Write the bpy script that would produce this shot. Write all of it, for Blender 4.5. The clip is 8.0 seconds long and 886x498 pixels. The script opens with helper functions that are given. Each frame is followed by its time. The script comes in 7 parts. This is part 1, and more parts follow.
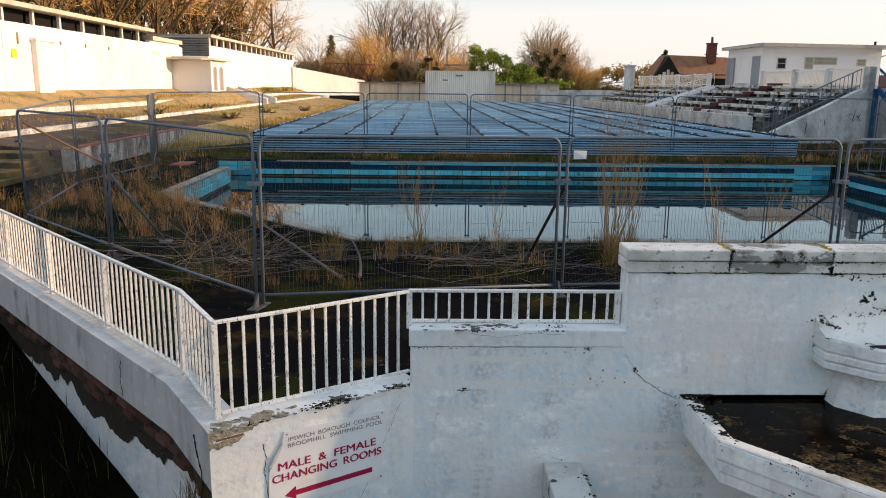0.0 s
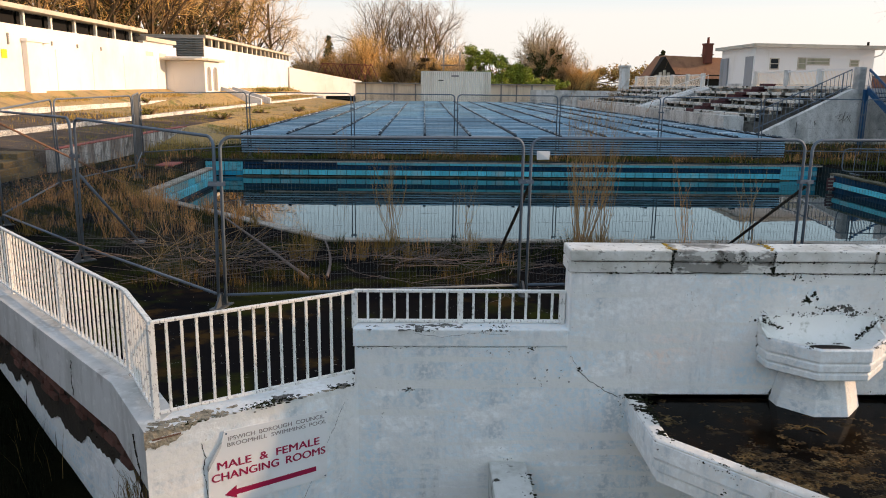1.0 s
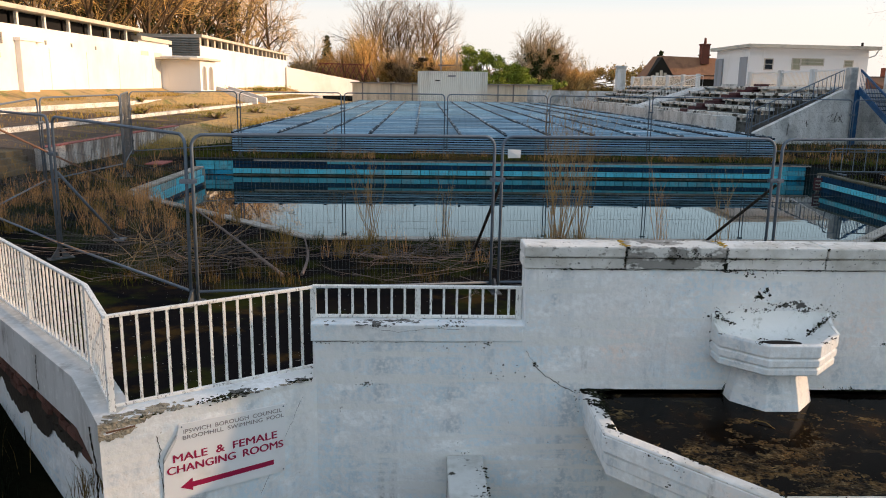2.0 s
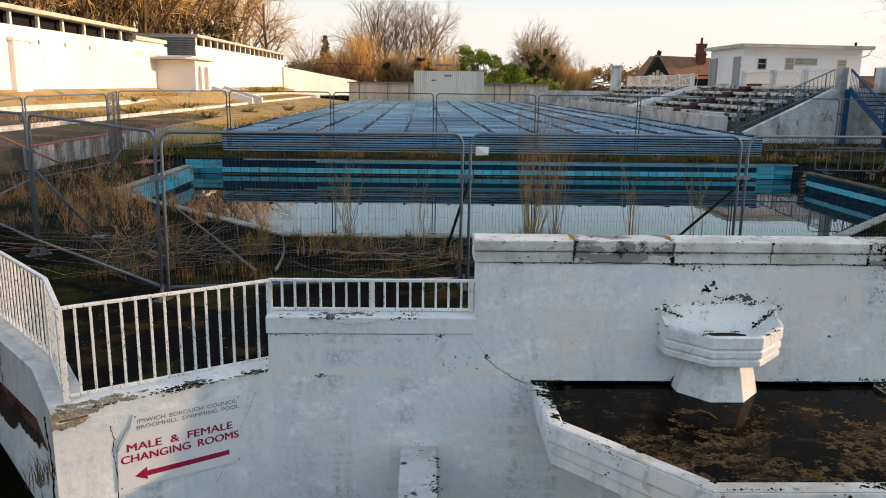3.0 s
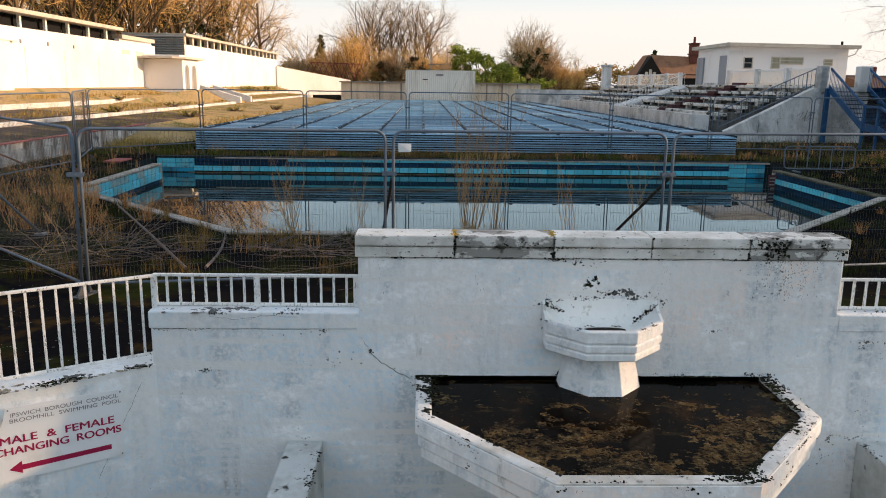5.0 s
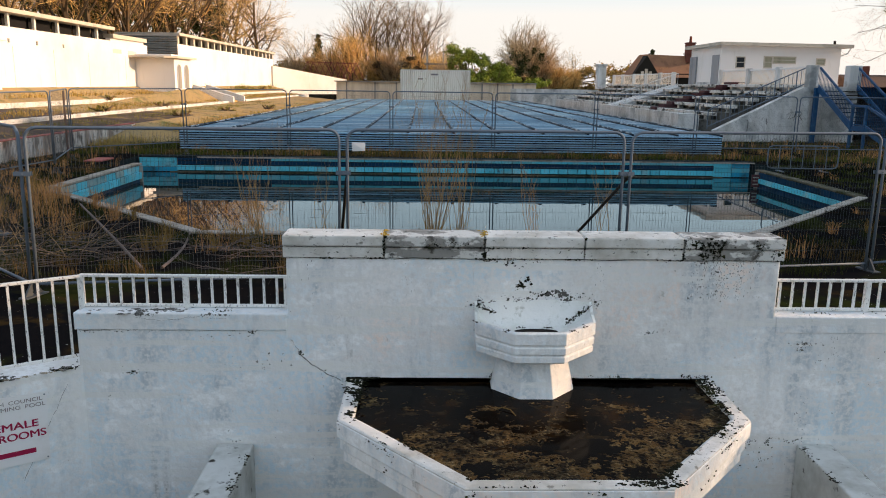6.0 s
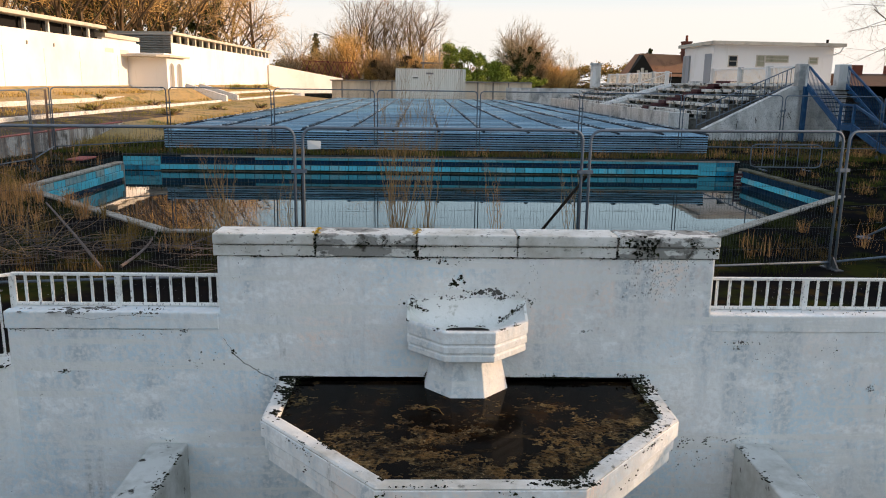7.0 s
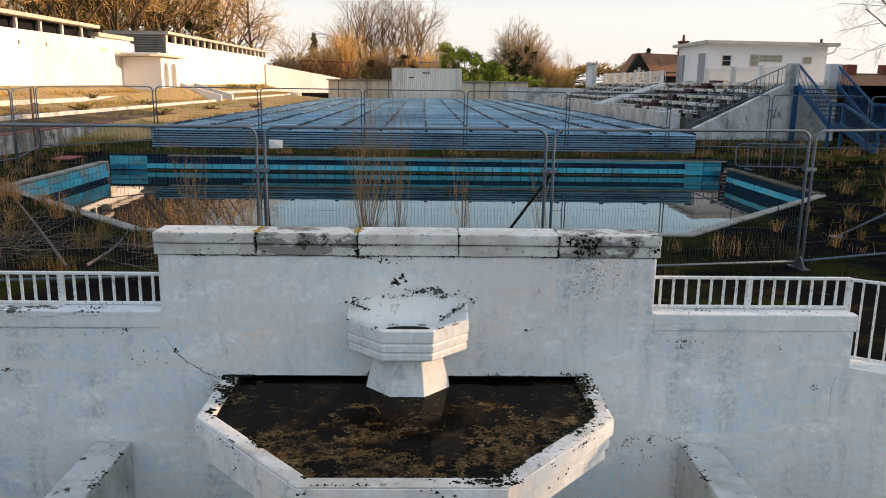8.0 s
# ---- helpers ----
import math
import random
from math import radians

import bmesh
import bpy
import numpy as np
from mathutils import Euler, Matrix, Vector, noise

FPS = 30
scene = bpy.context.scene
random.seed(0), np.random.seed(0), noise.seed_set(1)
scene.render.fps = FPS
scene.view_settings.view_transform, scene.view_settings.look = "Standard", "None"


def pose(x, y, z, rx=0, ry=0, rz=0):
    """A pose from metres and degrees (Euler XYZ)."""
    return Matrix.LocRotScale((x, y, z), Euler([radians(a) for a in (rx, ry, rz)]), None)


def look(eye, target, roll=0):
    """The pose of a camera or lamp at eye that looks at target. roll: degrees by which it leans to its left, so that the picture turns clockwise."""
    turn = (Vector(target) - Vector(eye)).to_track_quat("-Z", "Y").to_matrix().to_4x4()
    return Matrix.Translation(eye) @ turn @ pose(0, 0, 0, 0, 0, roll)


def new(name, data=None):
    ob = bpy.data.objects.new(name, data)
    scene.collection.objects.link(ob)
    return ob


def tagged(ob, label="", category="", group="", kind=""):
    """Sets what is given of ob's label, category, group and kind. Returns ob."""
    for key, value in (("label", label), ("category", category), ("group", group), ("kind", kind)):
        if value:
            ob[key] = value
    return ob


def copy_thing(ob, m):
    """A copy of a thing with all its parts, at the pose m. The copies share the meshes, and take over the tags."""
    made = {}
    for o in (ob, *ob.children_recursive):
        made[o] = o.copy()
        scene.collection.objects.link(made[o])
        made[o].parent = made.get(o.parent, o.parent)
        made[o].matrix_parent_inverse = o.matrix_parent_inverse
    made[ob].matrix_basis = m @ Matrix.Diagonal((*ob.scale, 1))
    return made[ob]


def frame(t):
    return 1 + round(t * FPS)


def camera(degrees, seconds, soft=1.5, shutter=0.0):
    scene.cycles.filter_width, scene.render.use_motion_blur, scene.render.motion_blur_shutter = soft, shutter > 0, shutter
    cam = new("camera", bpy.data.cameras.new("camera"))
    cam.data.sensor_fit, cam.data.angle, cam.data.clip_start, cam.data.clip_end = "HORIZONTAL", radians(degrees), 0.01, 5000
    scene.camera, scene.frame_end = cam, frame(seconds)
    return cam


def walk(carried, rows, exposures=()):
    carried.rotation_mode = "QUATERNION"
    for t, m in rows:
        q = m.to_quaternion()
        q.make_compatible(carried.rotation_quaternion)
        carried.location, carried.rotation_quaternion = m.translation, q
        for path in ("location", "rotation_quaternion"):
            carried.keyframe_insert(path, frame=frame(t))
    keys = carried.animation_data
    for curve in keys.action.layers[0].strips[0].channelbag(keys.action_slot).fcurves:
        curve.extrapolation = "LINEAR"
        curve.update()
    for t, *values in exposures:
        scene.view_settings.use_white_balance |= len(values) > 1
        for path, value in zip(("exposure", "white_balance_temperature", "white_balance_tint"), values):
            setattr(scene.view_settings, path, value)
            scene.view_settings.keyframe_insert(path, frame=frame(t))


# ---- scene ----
cam = camera(59.4, 8.0, soft=1.0)
PATH = [
    (0, (0.233, -0.379, 1.664), (0.284, 1.577, 1.25), 0.7),
    (0.5, (0.45, -0.407, 1.661), (0.502, 1.549, 1.247), 0.7),
    (1, (0.654, -0.412, 1.672), (0.706, 1.544, 1.259), 0.7),
    (1.5, (0.819, -0.449, 1.667), (0.872, 1.508, 1.254), 0.8),
    (3, (1.345, -0.627, 1.646), (1.399, 1.329, 1.233), 0.8),
    (3.5, (1.561, -0.698, 1.629), (1.614, 1.258, 1.216), 0.8),
    (4, (1.774, -0.702, 1.618), (1.827, 1.254, 1.204), 0.8),
    (4.5, (2.008, -0.698, 1.628), (2.062, 1.258, 1.214), 0.8),
    (6, (2.81, -0.598, 1.62), (2.864, 1.358, 1.205), 0.8),
    (6.5, (3.073, -0.581, 1.618), (3.127, 1.375, 1.201), 0.8),
    (7, (3.33, -0.578, 1.612), (3.384, 1.377, 1.195), 0.8),
    (7.5, (3.567, -0.597, 1.61), (3.621, 1.358, 1.193), 0.8),
    (8, (3.784, -0.592, 1.612), (3.837, 1.363, 1.194), 0.8),
]
walk(cam, [(t, look(eye, target, roll)) for t, eye, target, roll in PATH])

# ---- light ----
SUN_AZ, SUN_EL = 4.5, 15.5            # degrees: from +x towards +y, and above the horizon
world = bpy.data.worlds.new("sky")
scene.world = world
world.use_nodes = True
wn = world.node_tree.nodes
sky = wn.new("ShaderNodeTexSky")
sky.sky_type, sky.sun_disc = "NISHITA", False
sky.sun_elevation, sky.sun_rotation = radians(SUN_EL), radians(90 - SUN_AZ)
sky.air_density, sky.dust_density, sky.ozone_density = 1.0, 2.2, 1.6
wn["Background"].inputs[1].default_value = 1.0
HAZE_LOW, HAZE_MID, HAZE_HIGH, SKY_SHARE = (0.925, 0.865, 0.815), (0.58, 0.76, 0.86), (0.505, 0.56, 0.685), 0.03
wt = wn.new("ShaderNodeTexCoord")
ws = wn.new("ShaderNodeSeparateXYZ")
wr = wn.new("ShaderNodeValToRGB")      # thin white haze, brightest near the horizon all round
wr.color_ramp.elements[0].position, wr.color_ramp.elements[0].color = 0.0, (*HAZE_LOW, 1)
wr.color_ramp.elements[1].position, wr.color_ramp.elements[1].color = 0.85, (*HAZE_HIGH, 1)
wr.color_ramp.elements.new(0.085).color = (*HAZE_LOW, 1)
wr.color_ramp.elements.new(0.14).color = (*HAZE_MID, 1)
wm = wn.new("ShaderNodeMix")
wm.data_type, wm.blend_type = "RGBA", "ADD"
wm.inputs["Factor"].default_value = 1.0
wk = wn.new("ShaderNodeVectorMath")
wk.operation = "SCALE"
wk.inputs["Scale"].default_value = SKY_SHARE
wl = world.node_tree.links
wl.new(wt.outputs["Generated"], ws.inputs[0])
wl.new(ws.outputs["Z"], wr.inputs[0])
wl.new(sky.outputs[0], wk.inputs[0])
wl.new(wk.outputs[0], wm.inputs["A"])
wl.new(wr.outputs[0], wm.inputs["B"])
wl.new(wm.outputs["Result"], wn["Background"].inputs[0])
sun = new("sun", bpy.data.lights.new("sun", "SUN"))
sun.data.energy, sun.data.angle, sun.data.color = 6.6, radians(1.0), (1.0, 0.65, 0.38)
_d = Vector((math.cos(radians(SUN_EL)) * math.cos(radians(SUN_AZ)), math.cos(radians(SUN_EL)) * math.sin(radians(SUN_AZ)), math.sin(radians(SUN_EL))))
sun.matrix_world = Matrix.Translation((60, 20, 30)) @ _d.to_track_quat("Z", "Y").to_matrix().to_4x4()
scene.view_settings.exposure = 0.0

# ---- mesh building ----


class Build:
    """Collects vertices and faces for one mesh."""

    def __init__(self):
        self.v, self.f = [], []

    def add(self, verts, faces):
        n = len(self.v)
        self.v += [tuple(p) for p in verts]
        self.f += [tuple(i + n for i in face) for face in faces]
        return self

    def box(self, x0, x1, y0, y1, z0, z1, m=None):
        c = [Vector((x, y, z)) for z in (z0, z1) for x, y in ((x0, y0), (x1, y0), (x1, y1), (x0, y1))]
        if m:
            c = [m @ p for p in c]
        return self.add(c, [(3, 2, 1, 0), (4, 5, 6, 7), (0, 1, 5, 4), (1, 2, 6, 5), (2, 3, 7, 6), (3, 0, 4, 7)])

    def prism(self, poly, z0, z1, scale_top=None):
        """A ring of (x, y), counter-clockwise, pulled up from z0 to z1."""
        n = len(poly)
        top = poly if scale_top is None else scale_top
        vs = [(x, y, z0) for x, y in poly] + [(x, y, z1) for x, y in top]
        fs = [tuple(range(n - 1, -1, -1)), tuple(range(n, 2 * n))]
        fs += [(i, (i + 1) % n, n + (i + 1) % n, n + i) for i in range(n)]
        return self.add(vs, fs)

    def rings(self, rings, cap=True):
        n = len(rings[0])
        vs = [p for r in rings for p in r]
        fs = []
        for k in range(len(rings) - 1):
            for i in range(n):
                j = (i + 1) % n
                fs.append((k * n + i, k * n + j, (k + 1) * n + j, (k + 1) * n + i))
        if cap:
            fs += [tuple(range(n - 1, -1, -1)), tuple(range((len(rings) - 1) * n, len(rings) * n))]
        return self.add(vs, fs)

    def tube(self, pts, r, n=6, r2=None, cap=True):
        pts = [Vector(p) for p in pts]
        rings, side = [], None
        for i, p in enumerate(pts):
            d = (pts[min(i + 1, len(pts) - 1)] - pts[max(i - 1, 0)]).normalized()
            if side is None:
                side = d.orthogonal().normalized()
            side = (side - d * side.dot(d)).normalized()
            up = d.cross(side)
            rad = r if r2 is None else r + (r2 - r) * i / max(1, len(pts) - 1)
            rings.append([p + (side * math.cos(2 * math.pi * k / n) + up * math.sin(2 * math.pi * k / n)) * rad for k in range(n)])
        return self.rings(rings, cap)

    def mesh(self, name, smooth=False):
        me = bpy.data.meshes.new(name)
        me.from_pydata(self.v, [], self.f)
        me.validate()
        if smooth:
            me.polygons.foreach_set("use_smooth", [True] * len(me.polygons))
        me.update()
        return me


def part(name, b, material, parent=None, label="", bevel=0.0, smooth=False, m=None):
    """One mesh object, under a thing or a part where parent is given."""
    me = b.mesh(name, smooth)
    me.materials.append(material)
    ob = new(name, me)
    if m is not None:
        ob.matrix_basis = m
    if parent:
        ob.parent = parent
    if label:
        ob["label"] = label
    if bevel:
        mod = ob.modifiers.new("bevel", "BEVEL")
        mod.width, mod.segments, mod.limit_method, mod.angle_limit = bevel, 2, "ANGLE", radians(35)
    return ob


def thing(name, label, category, at=(0, 0, 0), rz=0, group="", kind=""):
    ob = new(name)
    ob.matrix_basis = pose(*at, 0, 0, rz)
    ob.empty_display_size = 0.2
    return tagged(ob, label, category, group, kind)


# ---- materials ----


def material(name, base, rough=0.7, metal=0.0, layers=(), bump=(), object_random=0.0, island_random=0.0, spec=0.25):
    """A surface: a base colour, then layers (colour, scale, low, high, detail, stretch) mixed in where a noise passes
    from low to high, and bump (scale, strength, distance). Noise is laid out in metres of the object's own space."""
    mat = bpy.data.materials.new(name)
    mat.use_nodes = True
    nt = mat.node_tree
    N, L = nt.nodes, nt.links
    bsdf = N["Principled BSDF"]
    bsdf.inputs["Roughness"].default_value = rough
    bsdf.inputs["Metallic"].default_value = metal
    bsdf.inputs["Specular IOR Level"].default_value = spec
    co = N.new("ShaderNodeTexCoord")
    geo_pos = N.new("ShaderNodeNewGeometry")
    rgb = N.new("ShaderNodeRGB")
    rgb.outputs[0].default_value = (*base, 1)
    out = rgb.outputs[0]
    seed = 0.0
    for colour, scale, low, high, detail, stretch in layers:
        seed += 7.3
        mp = N.new("ShaderNodeMapping")
        mp.inputs["Location"].default_value = (seed, seed * 2, seed * 3)
        mp.inputs["Scale"].default_value = stretch
        L.new(geo_pos.outputs["Position"], mp.inputs[0])
        nz = N.new("ShaderNodeTexNoise")
        nz.inputs["Scale"].default_value = scale
        nz.inputs["Detail"].default_value = detail
        nz.inputs["Roughness"].default_value = 0.62
        L.new(mp.outputs[0], nz.inputs["Vector"])
        mr = N.new("ShaderNodeMapRange")
        mr.inputs["From Min"].default_value, mr.inputs["From Max"].default_value = low, high
        L.new(nz.outputs["Fac"], mr.inputs["Value"])
        mix = N.new("ShaderNodeMix")
        mix.data_type = "RGBA"
        L.new(mr.outputs[0], mix.inputs["Factor"])
        L.new(out, mix.inputs["A"])
        mix.inputs["B"].default_value = (*colour, 1)
        out = mix.outputs["Result"]
    for amount, socket in ((object_random, "object"), (island_random, "island")):
        if amount:
            if socket == "object":
                src = N.new("ShaderNodeObjectInfo").outputs["Random"]
            else:
                src = geo_pos.outputs["Random Per Island"]
            mr = N.new("ShaderNodeMapRange")
            mr.inputs["To Min"].default_value, mr.inputs["To Max"].default_value = 1 - amount, 1 + amount
            L.new(src, mr.inputs["Value"])
            hs = N.new("ShaderNodeHueSaturation")
            L.new(mr.outputs[0], hs.inputs["Value"])
            L.new(out, hs.inputs["Color"])
            out = hs.outputs[0]
    L.new(out, bsdf.inputs["Base Color"])
    prev = None
    for scale, strength, dist in bump:
        nz = N.new("ShaderNodeTexNoise")
        nz.inputs["Scale"].default_value, nz.inputs["Detail"].default_value = scale, 6
        L.new(geo_pos.outputs["Position"], nz.inputs["Vector"])
        bp = N.new("ShaderNodeBump")
        bp.inputs["Strength"].default_value, bp.inputs["Distance"].default_value = strength, dist
        L.new(nz.outputs["Fac"], bp.inputs["Height"])
        if prev:
            L.new(prev.outputs[0], bp.inputs["Normal"])
        prev = bp
    if prev:
        L.new(prev.outputs[0], bsdf.inputs["Normal"])
    return mat


ONE = (1, 1, 1)
DOWN = (1.6, 1.6, 0.22)               # streaks that run down a wall
WHITE = material("white_masonry_paint", (0.88, 0.89, 0.89), 0.75, layers=(
    ((0.66, 0.77, 0.83), 1.1, 0.43, 0.58, 12, (1, 1, 0.8)), ((0.9, 0.79, 0.72), 0.6, 0.5, 0.63, 8, (1, 1, 1.3)), ((0.53, 0.58, 0.61), 2.6, 0.49, 0.65, 12, DOWN), ((0.92, 0.93, 0.93), 2.6, 0.53, 0.61, 12, (1, 1, 1.6)), ((0.77, 0.75, 0.72), 1.5, 0.55, 0.7, 12, ONE),
    ((0.48, 0.48, 0.46), 2.0, 0.63, 0.73, 12, (2.5, 2.5, 0.3)), ((0.8, 0.8, 0.77), 2.6, 0.52, 0.6, 10, (0.16, 0.16, 3.4)), ((0.7, 0.71, 0.71), 9, 0.55, 0.7, 12, (1, 1, 1.4)),
    ((0.8, 0.8, 0.79), 24, 0.45, 0.6, 8, ONE), ((0.55, 0.53, 0.49), 14.0, 0.66, 0.73, 14, ONE), ((0.06, 0.06, 0.052), 30.0, 0.72, 0.735, 12, ONE)),
    bump=((5, 0.3, 0.04), (17, 0.4, 0.018), (75, 0.3, 0.005)))
KERB_WHITE = material("dirty_white_kerb_paint", (0.6, 0.6, 0.59), 0.8, layers=(((0.42, 0.42, 0.4), 1.4, 0.45, 0.66, 10, DOWN), ((0.28, 0.27, 0.25), 3.0, 0.58, 0.7, 12, (1, 1, 0.4)), ((0.7, 0.7, 0.68), 9, 0.55, 0.7, 10, ONE)), bump=((14, 0.25, 0.02), (70, 0.25, 0.004)))
PIER = material("rough_grey_white_pier", (0.62, 0.64, 0.62), 0.85, layers=(((0.42, 0.43, 0.4), 2.2, 0.45, 0.62, 10, ONE), ((0.05, 0.05, 0.04), 7, 0.6, 0.66, 12, ONE)), bump=((16, 0.5, 0.02),))
WHITE_MOSSY = material("white_paint_with_black_algae", (0.76, 0.75, 0.72), 0.8, layers=(
    ((0.5, 0.48, 0.43), 2.5, 0.45, 0.66, 8, ONE), ((0.25, 0.24, 0.21), 12.0, 0.6, 0.68, 12, (1, 1, 1.5)), ((0.03, 0.032, 0.025), 24.0, 0.63, 0.66, 12, (1, 1, 1.6))),
    bump=((22, 0.5, 0.02), (110, 0.3, 0.006)))
WHITE_STAINED = material("white_paint_with_faint_algae", (0.85, 0.86, 0.84), 0.75, layers=(
    ((0.72, 0.75, 0.7), 4.0, 0.48, 0.64, 10, ONE), ((0.5, 0.51, 0.46), 12.0, 0.58, 0.7, 12, ONE), ((0.04, 0.042, 0.035), 26.0, 0.68, 0.7, 12, ONE)), bump=((14, 0.4, 0.02), (70, 0.3, 0.005)))
STONE_GREY = material("weathered_grey_coping", (0.3, 0.29, 0.27), 0.85, layers=(
    ((0.68, 0.67, 0.64), 4.0, 0.5, 0.54, 10, (1, 1, 2)), ((0.08, 0.075, 0.065), 9, 0.55, 0.66, 12, ONE), ((0.03, 0.03, 0.025), 20, 0.62, 0.66, 12, ONE)), bump=((30, 0.6, 0.02),))
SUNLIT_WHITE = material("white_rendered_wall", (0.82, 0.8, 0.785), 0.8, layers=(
    ((0.7, 0.67, 0.62), 0.25, 0.5, 0.75, 6, ONE), ((0.62, 0.6, 0.55), 0.9, 0.6, 0.8, 8, DOWN)), bump=((9, 0.2, 0.02),))
FADED_WHITE = material("flaking_white_concrete", (0.68, 0.68, 0.67), 0.85, layers=(
    ((0.42, 0.41, 0.38), 1.0, 0.45, 0.7, 8, DOWN), ((0.16, 0.15, 0.13), 5.0, 0.62, 0.7, 12, (1, 1, 0.5)), ((0.3, 0.31, 0.31), 0.7, 0.52, 0.66, 10, ONE)), bump=((14, 0.4, 0.02),))
MOSSY_BENCH = material("white_bench_slab_eaten_by_black_moss", (0.66, 0.65, 0.62), 0.9, layers=(((0.36, 0.34, 0.3), 1.6, 0.48, 0.64, 10, ONE), ((0.035, 0.035, 0.028), 1.5, 0.56, 0.6, 12, (1, 1, 2.0))), bump=((20, 0.5, 0.02),))
STAND = material("mossy_dark_stand_concrete", (0.14, 0.135, 0.125), 0.9, layers=(((0.05, 0.05, 0.042), 0.9, 0.42, 0.62, 10, ONE), ((0.05, 0.05, 0.042), 2.5, 0.52, 0.62, 10, ONE)), bump=((14, 0.4, 0.02),), spec=0.2)
RAIL_WHITE = material("chipped_white_rail_paint", (0.8, 0.79, 0.76), 0.5, layers=(
    ((0.55, 0.52, 0.48), 12, 0.55, 0.7, 6, ONE), ((0.3, 0.29, 0.28), 70, 0.575, 0.62, 10, (1, 1, 0.35))), bump=((60, 0.2, 0.003),))
# Cream tone puts the warm sunlight on the parapet bars into their colour.
RAIL_SUN_TONED = material("sun_toned_rail_paint", (0.86, 0.74, 0.6), 0.5, layers=(((0.6, 0.5, 0.4), 6, 0.55, 0.7, 6, ONE),))
GALV = material("galvanised_steel", (0.14, 0.175, 0.22), 0.6, 0.2, layers=(((0.1, 0.125, 0.16), 9, 0.5, 0.75, 6, ONE),), bump=((60, 0.1, 0.002),))
RUSTY = material("rusty_steel", (0.2, 0.11, 0.07), 0.8, 0.1, layers=(((0.16, 0.08, 0.05), 12, 0.5, 0.7, 6, ONE),))
# Base far below real asphalt: the deck's deep shade is in the colour.
TARMAC = material("shade_dark_tarmac_with_moss", (0.008, 0.008, 0.009), 0.9, layers=(
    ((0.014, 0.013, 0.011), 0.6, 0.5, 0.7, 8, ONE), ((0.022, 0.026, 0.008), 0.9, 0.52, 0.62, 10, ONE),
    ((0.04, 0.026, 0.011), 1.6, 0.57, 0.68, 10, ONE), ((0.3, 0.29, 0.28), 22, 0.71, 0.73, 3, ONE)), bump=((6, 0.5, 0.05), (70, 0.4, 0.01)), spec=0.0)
# Bank ground kept near black: the shade is in the base colour.
GRASSY = material("shade_dark_grass_ground", (0.006, 0.0065, 0.0035), 0.95, layers=(
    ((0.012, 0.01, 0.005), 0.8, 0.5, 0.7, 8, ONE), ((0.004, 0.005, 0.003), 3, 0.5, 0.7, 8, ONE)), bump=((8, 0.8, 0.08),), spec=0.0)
TERRACE = material("weedy_brown_terrace", (0.34, 0.25, 0.12), 0.95, layers=(
    ((0.42, 0.28, 0.11), 0.35, 0.47, 0.62, 8, ONE), ((0.12, 0.14, 0.035), 0.7, 0.55, 0.68, 8, ONE), ((0.08, 0.07, 0.065), 0.5, 0.58, 0.75, 6, ONE)), bump=((4, 0.8, 0.08),))
# Tarmac of the near terrace ends, with their shade mixed into the colour.
SHADED_TARMAC = material("shade_darkened_terrace_tarmac", (0.1, 0.078, 0.068), 0.95, layers=(
    ((0.045, 0.038, 0.036), 0.5, 0.45, 0.65, 8, ONE), ((0.24, 0.165, 0.07), 0.8, 0.53, 0.66, 10, ONE), ((0.09, 0.1, 0.03), 1.3, 0.6, 0.7, 10, ONE)), bump=((6, 0.6, 0.05),), spec=0.06)
OLD_RISER = material("weathered_grey_white_riser", (0.64, 0.61, 0.58), 0.9, layers=(((0.28, 0.23, 0.2), 1.2, 0.42, 0.6, 10, DOWN), ((0.12, 0.1, 0.085), 2.6, 0.52, 0.64, 12, (1, 1, 0.5))), bump=((14, 0.4, 0.02),), spec=0.1)
CONCRETE = material("grey_concrete", (0.1, 0.097, 0.09), 0.9, layers=(((0.2, 0.19, 0.17), 2, 0.45, 0.7, 8, ONE), ((0.1, 0.1, 0.08), 8, 0.6, 0.7, 10, ONE)), bump=((30, 0.4, 0.01),))
PALE_COPING = material("pale_dirty_pool_coping", (0.36, 0.34, 0.3), 0.85, layers=(((0.2, 0.17, 0.13), 2.2, 0.48, 0.66, 8, ONE), ((0.08, 0.07, 0.05), 6, 0.6, 0.7, 10, ONE)), bump=((25, 0.4, 0.01),))
MOSSY_COPING = material("moss_dark_pool_coping", (0.13, 0.12, 0.09), 0.9, layers=(((0.04, 0.045, 0.02), 2.2, 0.45, 0.62, 10, ONE), ((0.34, 0.32, 0.28), 5, 0.6, 0.68, 10, ONE)), bump=((25, 0.4, 0.01),), spec=0.06)
TILE_CYAN = material("faded_turquoise_pool_tile", (0.09, 0.52, 0.66), 0.45, layers=(((0.3, 0.46, 0.48), 1.4, 0.52, 0.7, 8, ONE), ((0.05, 0.12, 0.14), 3, 0.6, 0.72, 8, ONE)), object_random=0.18)
TILE_FADED = material("bleached_grey_pool_tile", (0.3, 0.4, 0.4), 0.5, layers=(((0.09, 0.3, 0.36), 1.6, 0.48, 0.62, 10, ONE), ((0.2, 0.16, 0.11), 3, 0.58, 0.7, 10, ONE)), object_random=0.15)
TILE_TEAL = material("teal_pool_tile", (0.015, 0.28, 0.44), 0.4, layers=(((0.02, 0.08, 0.11), 2, 0.5, 0.7, 8, ONE),), object_random=0.2)
TILE_NAVY = material("dark_blue_pool_tile", (0.006, 0.035, 0.08), 0.4, layers=(((0.006, 0.018, 0.03), 2, 0.5, 0.7, 8, ONE),), object_random=0.2, spec=0.06)
